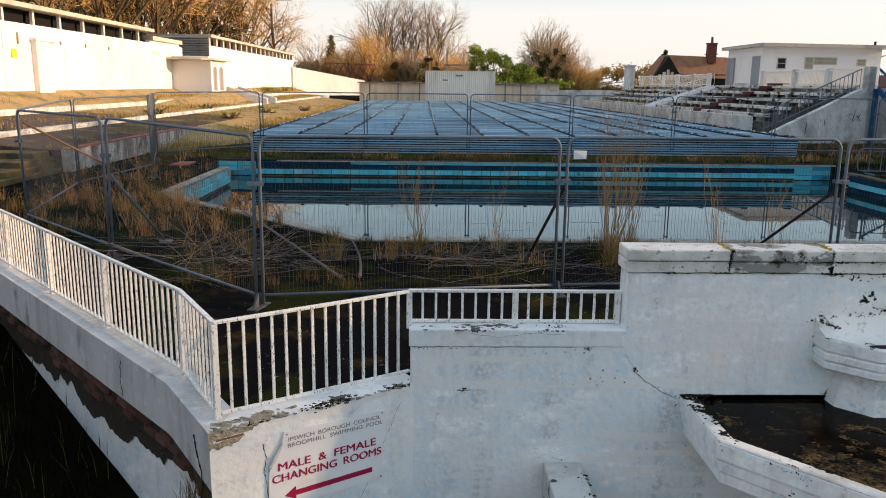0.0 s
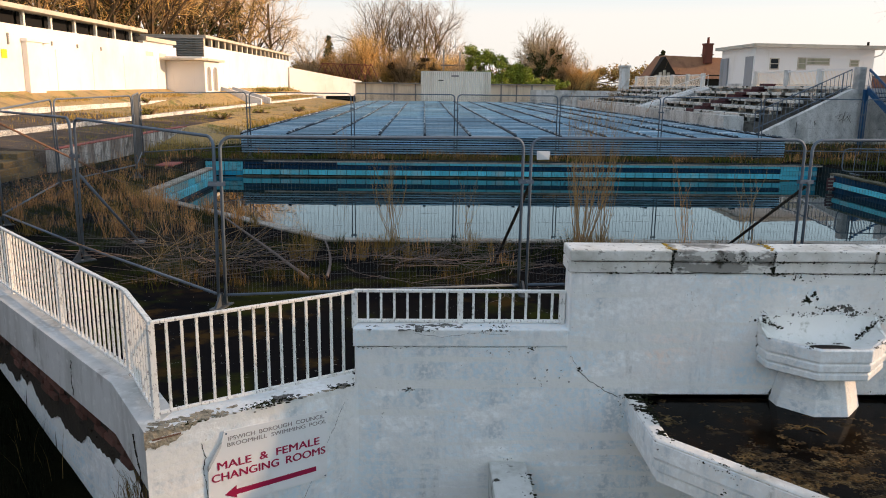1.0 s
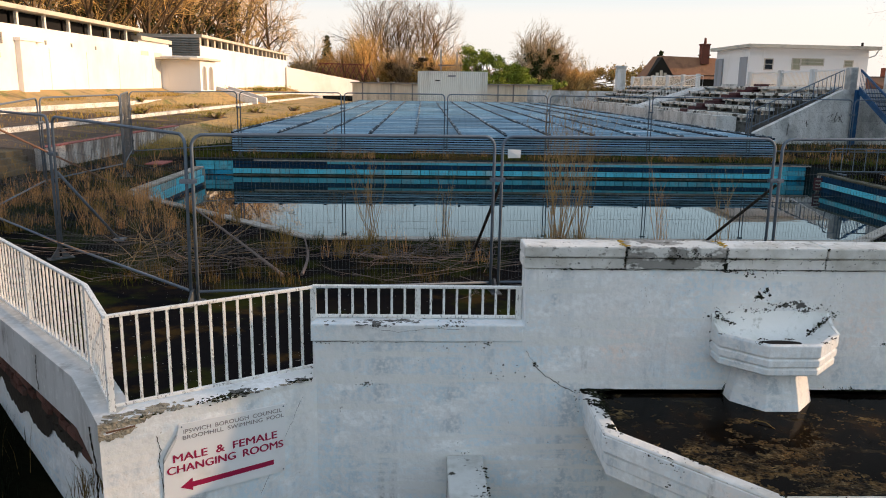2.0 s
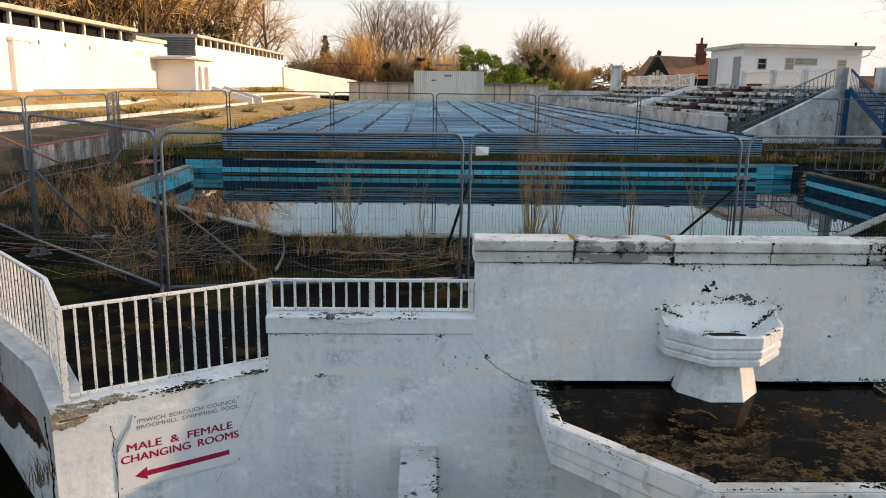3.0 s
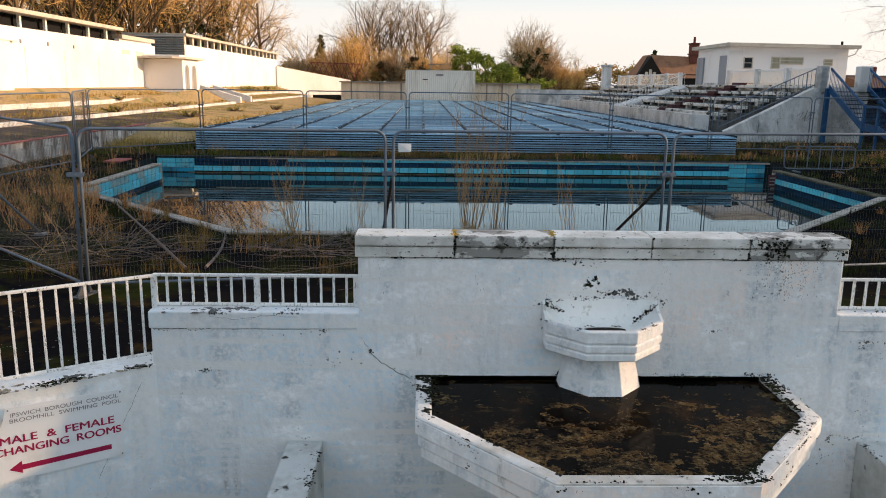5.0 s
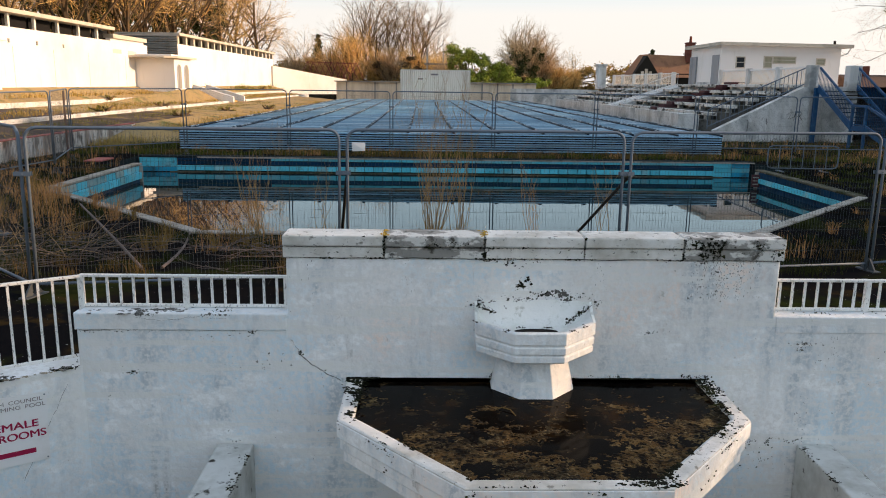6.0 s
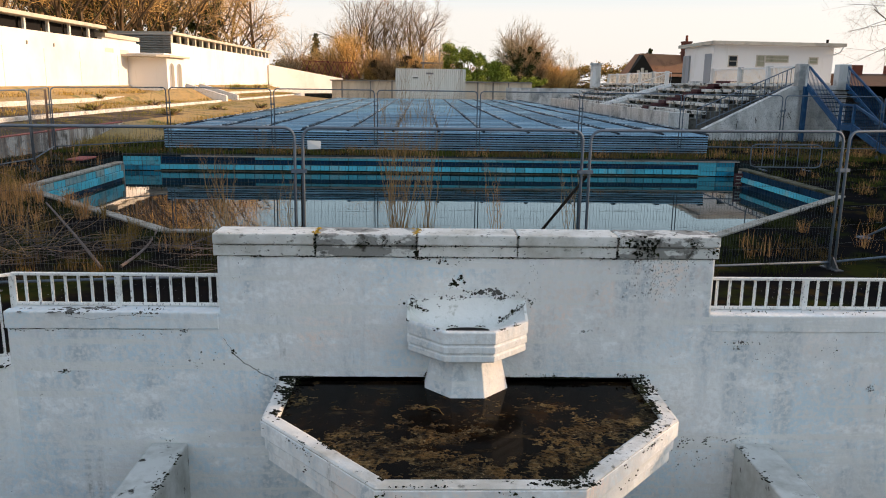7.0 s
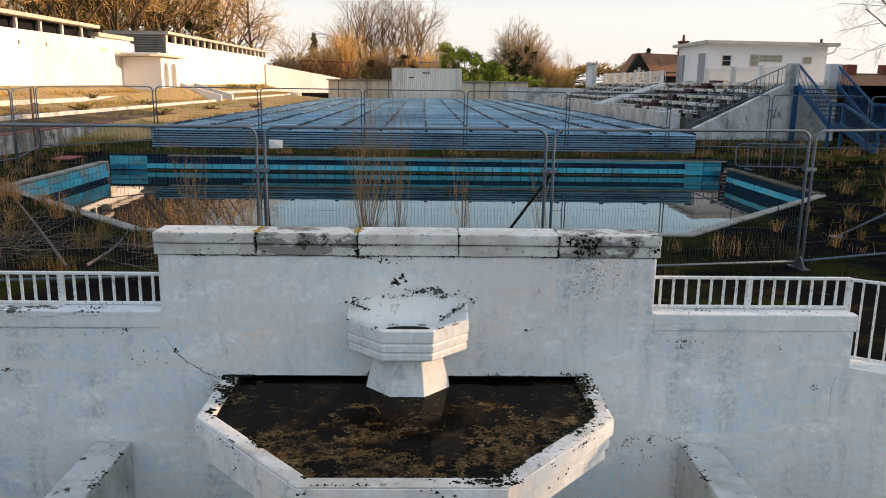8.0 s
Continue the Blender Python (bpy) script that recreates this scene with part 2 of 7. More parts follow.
POOL_DARK = material("dark_algae_pool_lining", (0.012, 0.022, 0.026), 0.8, layers=(((0.03, 0.03, 0.02), 2, 0.5, 0.7, 8, ONE),), spec=0.06)
CORRUGATED = material("faded_blue_corrugated_sheet", (0.105, 0.235, 0.335), 0.5, 0.1, layers=(
    ((0.46, 0.54, 0.59), 1.0, 0.54, 0.61, 6, (0.12, 2.6, 1)), ((0.02, 0.08, 0.14), 1.2, 0.5, 0.58, 8, (0.15, 3.4, 1))), bump=((12, 0.2, 0.01),), object_random=0.28)
RIB = material("pale_blue_sheet_edge", (0.32, 0.56, 0.75), 0.5, 0.1, layers=(((0.16, 0.26, 0.36), 1.5, 0.5, 0.7, 8, (0.3, 1, 1)),), object_random=0.2)
WIRE = material("dull_fence_wire", (0.09, 0.1, 0.11), 0.6, 0.3)
STRIP = material("weathered_fixing_strip", (0.05, 0.08, 0.11), 0.6, 0.1, layers=(((0.5, 0.56, 0.6), 1.6, 0.5, 0.54, 4, (0.6, 1.4, 0.6)), ((0.02, 0.03, 0.04), 4.0, 0.55, 0.6, 4, ONE)))
CORRUGATED_DARK = material("dark_blue_rib_and_gap_shade", (0.012, 0.022, 0.035), 0.6, 0.1, layers=(((0.12, 0.1, 0.08), 4, 0.55, 0.7, 6, ONE),), spec=0.06)
BLUE_PAINT = material("blue_steel_paint", (0.01, 0.065, 0.17), 0.5, layers=(((0.03, 0.12, 0.24), 4, 0.5, 0.7, 6, ONE),))
RED_STEP = material("dark_red_step_paint", (0.08, 0.03, 0.033), 0.8, layers=(((0.06, 0.03, 0.03), 3, 0.5, 0.7, 8, ONE),))
RED_CAP = material("red_painted_edge", (0.34, 0.1, 0.09), 0.8, layers=(((0.2, 0.09, 0.08), 2, 0.5, 0.7, 8, ONE),))
BRICK = material("crumbling_brick", (0.13, 0.065, 0.052), 0.95, layers=(((0.09, 0.06, 0.05), 3, 0.45, 0.65, 8, ONE),), bump=((30, 0.6, 0.02),), object_random=0.3, spec=0.06)
BROKEN = material("broken_beige_concrete", (0.36, 0.31, 0.23), 0.95, layers=(((0.1, 0.09, 0.07), 9, 0.48, 0.62, 10, ONE), ((0.4, 0.37, 0.31), 20, 0.55, 0.7, 10, ONE)), bump=((40, 0.7, 0.015),))
MORTAR = material("earthy_mortar", (0.05, 0.042, 0.034), 0.95, layers=(((0.04, 0.035, 0.03), 3, 0.45, 0.65, 8, ONE),), bump=((20, 0.6, 0.02),), spec=0.06)
ROOF_FELT = material("pale_felt_roof_edge", (0.55, 0.5, 0.42), 0.85, layers=(((0.3, 0.28, 0.24), 0.7, 0.5, 0.7, 8, ONE),))
# Near-black paint that stands for the shade inside openings and hollows.
SHADE_BLACK = material("shade_black_interior", (0.015, 0.015, 0.016), 0.8, spec=0.06)
SHED = material("grey_corrugated_shed", (0.28, 0.27, 0.25), 0.75, layers=(((0.17, 0.15, 0.13), 1, 0.5, 0.7, 8, DOWN),))
CONTAINER = material("cream_container_steel", (0.78, 0.73, 0.65), 0.6, layers=(((0.6, 0.54, 0.46), 0.8, 0.5, 0.7, 8, DOWN),), bump=((10, 0.1, 0.01),))
BEIGE_WALL = material("beige_rendered_wall", (0.72, 0.63, 0.5), 0.9, layers=(((0.42, 0.35, 0.26), 0.5, 0.5, 0.7, 8, DOWN),))
ROOF_TILE = material("orange_clay_roof", (0.3, 0.15, 0.085), 0.9, layers=(((0.2, 0.1, 0.06), 1.0, 0.5, 0.7, 8, ONE), ((0.36, 0.2, 0.09), 3, 0.55, 0.7, 8, ONE)), island_random=0.2)
ROOF_BROWN = material("dark_brown_pantile_roof", (0.11, 0.065, 0.045), 0.9, layers=(((0.06, 0.04, 0.03), 1.0, 0.5, 0.7, 8, ONE),), bump=((8, 0.5, 0.05),))
CHIMNEY = material("red_chimney_brick", (0.18, 0.06, 0.04), 0.9, layers=(((0.1, 0.05, 0.04), 3, 0.5, 0.7, 8, ONE),))
TIMBER = material("black_timber", (0.03, 0.025, 0.02), 0.8, spec=0.06)
GLASS = material("dark_window_glass", (0.03, 0.035, 0.04), 0.08)
BOARD = material("pale_olive_window_board", (0.34, 0.33, 0.24), 0.7, layers=(((0.2, 0.2, 0.15), 1.5, 0.5, 0.7, 6, DOWN),))
GREY_DOOR = material("grey_door_paint", (0.3, 0.31, 0.33), 0.6, layers=(((0.2, 0.2, 0.21), 1.5, 0.5, 0.7, 6, DOWN),))
SIGN_WHITE = material("white_sign_board", (0.8, 0.8, 0.8), 0.4, layers=(((0.68, 0.67, 0.64), 3, 0.55, 0.75, 6, ONE),))
SIGN_RED = material("maroon_sign_paint", (0.33, 0.012, 0.06), 0.45)
SIGN_GREY = material("grey_sign_lettering", (0.22, 0.2, 0.2), 0.5)
YELLOW = material("yellow_sign_plastic", (0.75, 0.6, 0.03), 0.5)
LICHEN = material("orange_lichen", (0.42, 0.26, 0.03), 0.95, bump=((80, 0.8, 0.01),))
MOSS = material("black_moss_clumps", (0.014, 0.015, 0.01), 0.95, spec=0.05, layers=(((0.032, 0.035, 0.014), 8, 0.5, 0.65, 6, ONE),), island_random=0.4)
SILT = material("wet_brown_silt", (0.085, 0.05, 0.018), 0.6, layers=(
    ((0.03, 0.022, 0.012), 1.6, 0.45, 0.6, 8, ONE), ((0.16, 0.11, 0.046), 5.0, 0.48, 0.7, 14, ONE), ((0.24, 0.185, 0.1), 40, 0.54, 0.7, 12, ONE),
    ((0.006, 0.0045, 0.003), 13, 0.48, 0.6, 14, ONE), ((0.006, 0.005, 0.003), 45, 0.5, 0.6, 10, ONE)), bump=((40, 0.3, 0.004),), spec=0.05)
POND = material("black_stagnant_water", (0.004, 0.003, 0.0025), 0.1, layers=(
    ((0.03, 0.015, 0.004), 1.8, 0.52, 0.7, 12, ONE), ((0.07, 0.048, 0.02), 24, 0.62, 0.74, 14, ONE), ((0.03, 0.022, 0.011), 6, 0.56, 0.7, 14, (0.6, 1.4, 1)), ((0.003, 0.0025, 0.002), 5, 0.48, 0.58, 14, ONE)), bump=((6, 0.04, 0.002),), spec=0.025)
BARK = material("bare_tree_bark", (0.15, 0.098, 0.05), 0.95, layers=(((0.07, 0.055, 0.04), 2, 0.45, 0.65, 6, ONE),), bump=((20, 0.6, 0.03),))
TWIG = material("winter_twigs", (0.4, 0.26, 0.13), 0.9, island_random=0.3)
TWIG_BUSH = material("dense_grey_brown_twigs", (0.52, 0.38, 0.22), 0.9, island_random=0.3)
TWIG_GOLD = material("golden_winter_twigs", (0.7, 0.45, 0.16), 0.9, island_random=0.35)
LEAF = material("dark_evergreen_leaves", (0.24, 0.28, 0.035), 0.6, island_random=0.5)
LEAF_DARK = material("dark_ivy_leaves", (0.045, 0.055, 0.018), 0.6, island_random=0.5, spec=0.06)
LEAF_BROWN = material("brown_bramble_leaves", (0.09, 0.065, 0.035), 0.9, island_random=0.5, spec=0.06)
LEAF_HAZE = material("far_hedge_leaves", (0.45, 0.29, 0.09), 0.9, island_random=0.4)
DRY = material("dry_orange_weeds", (0.52, 0.27, 0.105), 0.9, island_random=0.45, spec=0.06)
STRAW = material("straw_grass_blades", (0.14, 0.092, 0.032), 0.9, island_random=0.4, spec=0.06)
# Shaded copy of the grass blades, the shade painted as near-black green.
SHADED_GRASS = material("shade_dark_grass_blades", (0.0055, 0.007, 0.003), 0.9, island_random=0.4, spec=0.06)
OCHRE_STEP = material("ochre_mossy_step", (0.14, 0.1, 0.04), 0.9, layers=(((0.05, 0.045, 0.03), 1.2, 0.45, 0.62, 10, ONE), ((0.26, 0.17, 0.04), 2.0, 0.55, 0.68, 10, ONE)), bump=((20, 0.4, 0.02),))
STRIP_GREEN = material("olive_strip_grass", (0.07, 0.085, 0.014), 0.85, island_random=0.45, spec=0.06)
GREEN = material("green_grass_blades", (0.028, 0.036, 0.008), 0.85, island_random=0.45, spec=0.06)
STEM = material("thin_golden_stems", (0.36, 0.21, 0.08), 0.8, island_random=0.3)
DECK_GOLD = material("golden_brown_deck_grass", (0.25, 0.155, 0.045), 0.9, island_random=0.45, spec=0.06)
WEED_GOLD = material("sunlit_golden_weeds", (0.38, 0.26, 0.07), 0.9, island_random=0.4, spec=0.06)
WEED_GREEN = material("fresh_green_weeds", (0.2, 0.185, 0.035), 0.9, island_random=0.4, spec=0.06)
BRUSH = material("grey_dead_brushwood", (0.17, 0.14, 0.13), 0.9, island_random=0.35, spec=0.06)


def water_surface():
    mat = bpy.data.materials.new("still_pool_water")
    mat.use_nodes = True
    N, L = mat.node_tree.nodes, mat.node_tree.links
    b = N["Principled BSDF"]
    b.inputs["Base Color"].default_value = (0.006, 0.022, 0.026, 1)
    b.inputs["Roughness"].default_value = 0.0
    b.inputs["IOR"].default_value = 1.33
    b.inputs["Specular IOR Level"].default_value = 0.75
    g = N.new("ShaderNodeNewGeometry")
    mp = N.new("ShaderNodeMapping")
    mp.inputs["Scale"].default_value = (0.35, 1.6, 1)
    nz = N.new("ShaderNodeTexNoise")
    nz.inputs["Scale"].default_value, nz.inputs["Detail"].default_value = 1.6, 3
    bp = N.new("ShaderNodeBump")
    bp.inputs["Strength"].default_value, bp.inputs["Distance"].default_value = 0.05, 0.012
    L.new(g.outputs["Position"], mp.inputs[0])
    L.new(mp.outputs[0], nz.inputs["Vector"])
    L.new(nz.outputs["Fac"], bp.inputs["Height"])
    L.new(bp.outputs[0], b.inputs["Normal"])
    return mat


WATER = water_surface()

# ---- plan ----
CX = 3.68                              # the middle line of fountain and pool
DECK, LOW, WATER_Z = -0.8, -2.1, -1.3
POOL_HALF = 9.17
NEAR_HALF, NEAR_Y, ARM_Y, NOTCH = 4.47, 12.0, 16.9, 10.15
POOL = [(CX - NEAR_HALF, NEAR_Y), (CX + NEAR_HALF, NEAR_Y), (CX + POOL_HALF, ARM_Y), (CX + POOL_HALF, 22.3), (CX + NOTCH, 22.3), (CX + NOTCH, 25.1),
        (CX - NOTCH, 25.1), (CX - NOTCH, 22.3), (CX - POOL_HALF, 22.3), (CX - POOL_HALF, ARM_Y)]
WING = [(0.22, 5.257), (-1.15, 4.333), (-1.7, 5.2), (-9.2, 13.63)]      # outer line of the left wing wall


def mirror(pts):
    return [(2 * CX - x, y) for x, y in pts]


def sheet(polys, z):
    """A flat sheet: the first ring is the outline, the others are holes."""
    from mathutils.geometry import tessellate_polygon
    rings = [[Vector((x, y, z)) for x, y in p] for p in polys]
    tris = tessellate_polygon(rings)
    b = Build()
    vs = [p for r in rings for p in r]
    fs = []
    for t3 in tris:
        a, c, d = (vs[i] for i in t3)
        fs.append(t3 if (c - a).cross(d - a).z > 0 else t3[::-1])
    return b.add(vs, fs)


def inset_line(pts, d):
    """Moves an open polyline sideways by d, to its right."""
    out = []
    for i, p in enumerate(pts):
        a, c = Vector(pts[max(i - 1, 0)]), Vector(pts[min(i + 1, len(pts) - 1)])
        p = Vector(p)
        n1 = (p - a).normalized() if i else (c - p).normalized()
        n2 = (c - p).normalized() if i < len(pts) - 1 else n1
        r1, r2 = Vector((n1.y, -n1.x)), Vector((n2.y, -n2.x))
        n = (r1 + r2).normalized()
        out.append(tuple(p + n * (d / max(0.4, n.dot(r1)))))
    return out


# ---- ground ----
wing_in = inset_line(WING, 0.3)
edge = [(-1500, 13.9)] + wing_in[::-1] + [(0.3, 5.45), (2 * CX - 0.3, 5.45)] + mirror(wing_in) + [(1500, 13.9)]
g = sheet([edge + [(1500, 3000), (-1500, 3000)], POOL], DECK)
xs = [-1500, -300, -60] + [-30 + i * 1.0 for i in range(61)] + [60, 300, 1500]
ys = [-1500, -200, -40, -12, -6, -3, -1, 0, 1, 2, 3, 4, 5, 6, 7, 8, 9, 10, 11, 12, 13, 13.88]


def low_ground(x, y):
    side = max(0.0, min(1.0, (-1.2 - x) / 4.5))
    rise = side * side * (3 - 2 * side) * 0.75
    return LOW + rise + 0.05 * noise.noise((x * 0.7, y * 0.7, 0))


vs = [(x, y, low_ground(x, y)) for y in ys for x in xs]
n = len(xs)
g2 = Build().add(vs, [(j * n + i, j * n + i + 1, (j + 1) * n + i + 1, (j + 1) * n + i) for j in range(len(ys) - 1) for i in range(n - 1)])
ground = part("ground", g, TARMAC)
tagged(ground, "mossy tarmac pool deck with weeds, darkened in colour for deep shade", "ground", kind="structure")
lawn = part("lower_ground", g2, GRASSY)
tagged(lawn, "rough grass bank below the wing wall, shade put in its colour", "grass", kind="structure")

# pool basin, water
b = Build()
m = len(POOL)
b.add([(x, y, DECK) for x, y in POOL] + [(x, y, -3.2) for x, y in POOL], [(i, m + i, m + (i + 1) % m, (i + 1) % m) for i in range(m)] + [tuple(range(m, 2 * m))])
pool = part("pool_basin", b, POOL_DARK)
tagged(pool, "dark algae-stained swimming pool basin", "pool", kind="structure")
water = part("water", sheet([POOL], WATER_Z), WATER)
tagged(water, "still dark pool water reflecting the sky", "water", kind="structure")

# ---- fountain wall ----
FACE = 5.22


def wall(name, label, b, mat=None, bevel=0.012):
    return tagged(part(name, b, mat or WHITE, bevel=bevel), label, "wall", kind="structure")


b = Build()
ring = [(0.14, LOW - 0.3), (2 * CX - 0.14, LOW - 0.3), (2 * CX - 0.14, -0.14), (5.6, -0.14), (5.6, 0.312), (1.77, 0.312), (1.77, -0.14), (0.14, -0.14)]
b.rings([[(x, FACE, z) for x, z in ring], [(x, 5.47, z) for x, z in ring]])
wall("wall_fountain", "white painted fountain wall with low flanks, cracked and stained", b, bevel=0.015)
for x0, x1 in ((0.13, 1.76), (5.61, 2 * CX - 0.13)):
    b = Build().rings([[(x, FACE - 0.009, -0.27), (x, FACE - 0.002, -0.275), (x, 5.3, -0.275), (x, 5.3, -0.137), (x, FACE - 0.002, -0.137), (x, FACE - 0.009, -0.146)] for x in (x0, x1)])
    wall("wall_band", "proud rendered band along the top of the low wall", b, bevel=0.006)


def coping(x0, x1, mat, label):
    t = thing("coping_stone", label, "coping stone", (x0, 0, 0), group="coping stones on the fountain wall")
    part("upper_course", Build().box(0.004, x1 - x0 - 0.004, FACE - 0.03, 5.49, 0.404, 0.488), mat, t, bevel=0.012)
    part("lower_course", Build().box(0.003, x1 - x0 - 0.003, FACE - 0.012, 5.48, 0.312, 0.399), mat, t, bevel=0.008)
    return t


for x0, x1, mat, label in ((1.745, 2.52, WHITE_MOSSY, "white painted coping stone, flaking along its edge"),
                           (2.52, 3.29, STONE_GREY, "bare grey coping stone with paint worn off"),
                           (3.29, 4.06, WHITE_MOSSY, "white painted coping stone with black specks"),
                           (4.06, 4.83, WHITE_MOSSY, "white painted coping stone with black specks"),
                           (4.83, 5.625, STONE_GREY, "blackened coping stone with remains of white paint")):
    coping(x0, x1, mat, label)


def ring_pts(half_front, half_side, y_front, y_side, y_back):
    return [(CX - half_side, y_back), (CX - half_side, y_side), (CX - half_front, y_front), (CX + half_front, y_front), (CX + half_side, y_side), (CX + half_side, y_back)]


def lift(poly, z):
    return [(x, y, z) for x, y in poly]


# lower basin: moulded sides, hollow top with dark silt
basin = thing("fountain_basin", "half-octagon white fountain basin with moulded sides and mossy rim", "fountain")
B0 = ring_pts(0.612, 1.452, 3.49, 4.43, FACE)


def grow(poly, d):
    """Half-octagon moved out by d on its free sides."""
    hf, hs, yf, ys2 = poly[3][0] - CX, poly[4][0] - CX, poly[2][1], poly[1][1]
    return ring_pts(hf + d * 0.414, hs + d, yf - d, ys2 - d * 0.414, FACE)


rim_in = grow(B0, -0.115)
rings = [lift(grow(B0, -0.62), LOW - 0.2), lift(grow(B0, -0.62), -1.12), lift(grow(B0, -0.5), -1.1), lift(grow(B0, -0.08), -0.985), lift(grow(B0, -0.045), -0.975), lift(grow(B0, -0.045), -0.905),
         lift(grow(B0, -0.06), -0.897), lift(grow(B0, -0.022), -0.88), lift(grow(B0, -0.022), -0.815), lift(grow(B0, -0.04), -0.805), lift(grow(B0, 0.0), -0.785), lift(grow(B0, 0.0), -0.68), lift(grow(B0, -0.012), -0.67), lift(grow(B0, -0.1), -0.668), lift(rim_in, -0.675), lift(rim_in, -0.73)]
part("bowl", Build().rings(rings, cap=False), WHITE, basin)
part("rim", Build().rings([lift(grow(B0, -0.006), -0.69), lift(grow(B0, -0.004), -0.666), lift(grow(B0, -0.02), -0.66), lift(grow(B0, -0.1), -0.659), lift(grow(B0, -0.118), -0.668), lift(grow(B0, -0.118), -0.72)], cap=False), WHITE_MOSSY, basin, "worn rim blackened with moss")
part("standing_water", sheet([grow(B0, -0.1)], -0.694), POND, basin, "black stagnant rain water")


def silt_bed():
    """Uneven bed of silt: it breaks the shallow water in ragged banks, most of all towards the front."""
    rim = grow(B0, -0.11)
    n, m2 = 300, 180
    x0, x1, y0, y1 = rim[0][0], rim[5][0], rim[2][1], FACE - 0.01
    vs, ok = [], []
    for j in range(m2 + 1):
        for i in range(n + 1):
            x, y = x0 + (x1 - x0) * i / n, y0 + (y1 - y0) * j / m2
            ahead = (y - y0) / (y1 - y0)
            cut_x = 1.452 - 0.11 if y > 4.43 else 0.612 - 0.05 + (1.452 - 0.612 - 0.06) * (y - y0) / (4.43 - y0)
            h = 0.75 * noise.noise((x * 1.9, y * 2.6, 4.0)) + 0.55 * noise.noise((x * 5.5, y * 8, 1.0)) + 0.4 * noise.noise((x * 15, y * 21, 2.0)) + 0.4 * noise.noise((x * 46, y * 56, 3.0))
            edge = max(0.0, 1 - (cut_x - abs(x - CX)) / 0.16)
            h += 0.24 - 0.95 * max(0.0, ahead - 0.22) + 0.35 * edge * (1 - ahead) - 0.25 * max(0.0, 1 - abs(x - CX + 0.25) / 0.5) * ahead
            vs.append((x, y, -0.695 + 0.012 * h))
            ok.append(abs(x - CX) <= cut_x)
    fs = []
    for j in range(m2):
        for i in range(n):
            q = (j * (n + 1) + i, j * (n + 1) + i + 1, (j + 1) * (n + 1) + i + 1, (j + 1) * (n + 1) + i)
            if all(ok[k] for k in q) and max(vs[k][2] for k in q) > -0.696:
                fs.append(q)
    return Build().add(vs, fs)


part("silt", silt_bed(), SILT, basin, "brown silt banks showing through the water")

# pedestal and bowl
ped = thing("fountain_pedestal", "white octagonal pedestal standing in the silt", "pedestal")
P0 = ring_pts(0.13, 0.325, 4.87, 5.08, FACE)
P1 = ring_pts(0.1, 0.25, 4.95, 5.1, FACE)
part("shaft", Build().rings([lift(P0, -0.8), lift(P0, -0.71), lift(P1, -0.38)], cap=False), WHITE, ped, bevel=0.006)
bowl = thing("fountain_bowl", "white half-octagon wall bowl with moulded rim and black stains", "fountain bowl")


def qgrow(d):
    return ring_pts(0.19 + d * 0.414, 0.46 + d, 4.775 - d, 5.045 - d * 0.414, FACE)


part("body", Build().rings([lift(qgrow(-0.2), -0.41), lift(qgrow(-0.03), -0.385), lift(qgrow(-0.012), -0.375), lift(qgrow(-0.012), -0.335), lift(qgrow(-0.022), -0.328), lift(qgrow(-0.022), -0.316), lift(qgrow(-0.004), -0.308), lift(qgrow(-0.004), -0.262),
                            lift(qgrow(-0.016), -0.255), lift(qgrow(-0.016), -0.243), lift(qgrow(0), -0.235), lift(qgrow(0), -0.152), lift(qgrow(-0.008), -0.143), lift(qgrow(-0.03), -0.1405)], cap=False), WHITE, bowl, bevel=0.004)


def scoop():
    """The hollow of the bowl: one smooth skin from the rim and the wall down to the drain."""
    front = [(-0.455, FACE + 0.002, -0.03), (-0.452, 5.15, -0.1), (-0.44, 5.04, -0.139), (-0.3, 4.9, -0.139), (-0.178, 4.79, -0.139), (0, 4.788, -0.139), (0.178, 4.79, -0.139), (0.3, 4.9, -0.139), (0.44, 5.04, -0.139), (0.452, 5.15, -0.1), (0.455, FACE + 0.002, -0.03)]
    loop = []
    for a, c in zip(front, front[1:]):
        loop += [Vector(a).lerp(Vector(c), k / 4) for k in range(4)]
    loop += [Vector((0.455 * math.cos(math.pi * k / 24), FACE + 0.002, -0.03 + 0.05 * math.sin(math.pi * k / 24) ** 0.7)) for k in range(24)]
    n, steps = len(loop), 10
    vs = []
    for j in range(steps + 1):
        w = j / steps
        for p in loop:
            a = math.atan2(p.y - 5.02, p.x / 1.9)
            d = Vector((0.15 * math.cos(a), 5.02 + 0.05 * math.sin(a), -0.212))
            behind = max(0.0, min(1.0, (p.y - 5.0) / 0.22))
            q = p.lerp(d, w ** (1.0 + 0.7 * behind))
            q.z = d.z + (p.z - d.z) * (1 - w) ** (1.25 + 0.9 * behind)
            vs.append((CX + q.x, q.y, q.z))
    fs = [(j * n + i, (j + 1) * n + i, (j + 1) * n + (i + 1) % n, j * n + (i + 1) % n) for j in range(steps) for i in range(n)]
    return Build().add(vs, fs)


part("back_scoop", scoop(), WHITE_STAINED, bowl, "smooth hollow of the bowl stained with algae", smooth=True)
for side in (-1, 1):                   # cheeks that carry the hollow up to the wall
    prof = [(FACE, -0.14), (5.035, -0.14), (5.15, -0.098), (FACE, -0.028)]
    part("cheek", Build().rings([[(CX + side * x, y, z) for y, z in prof] for x in (0.459, 0.438)]), WHITE_STAINED, bowl)

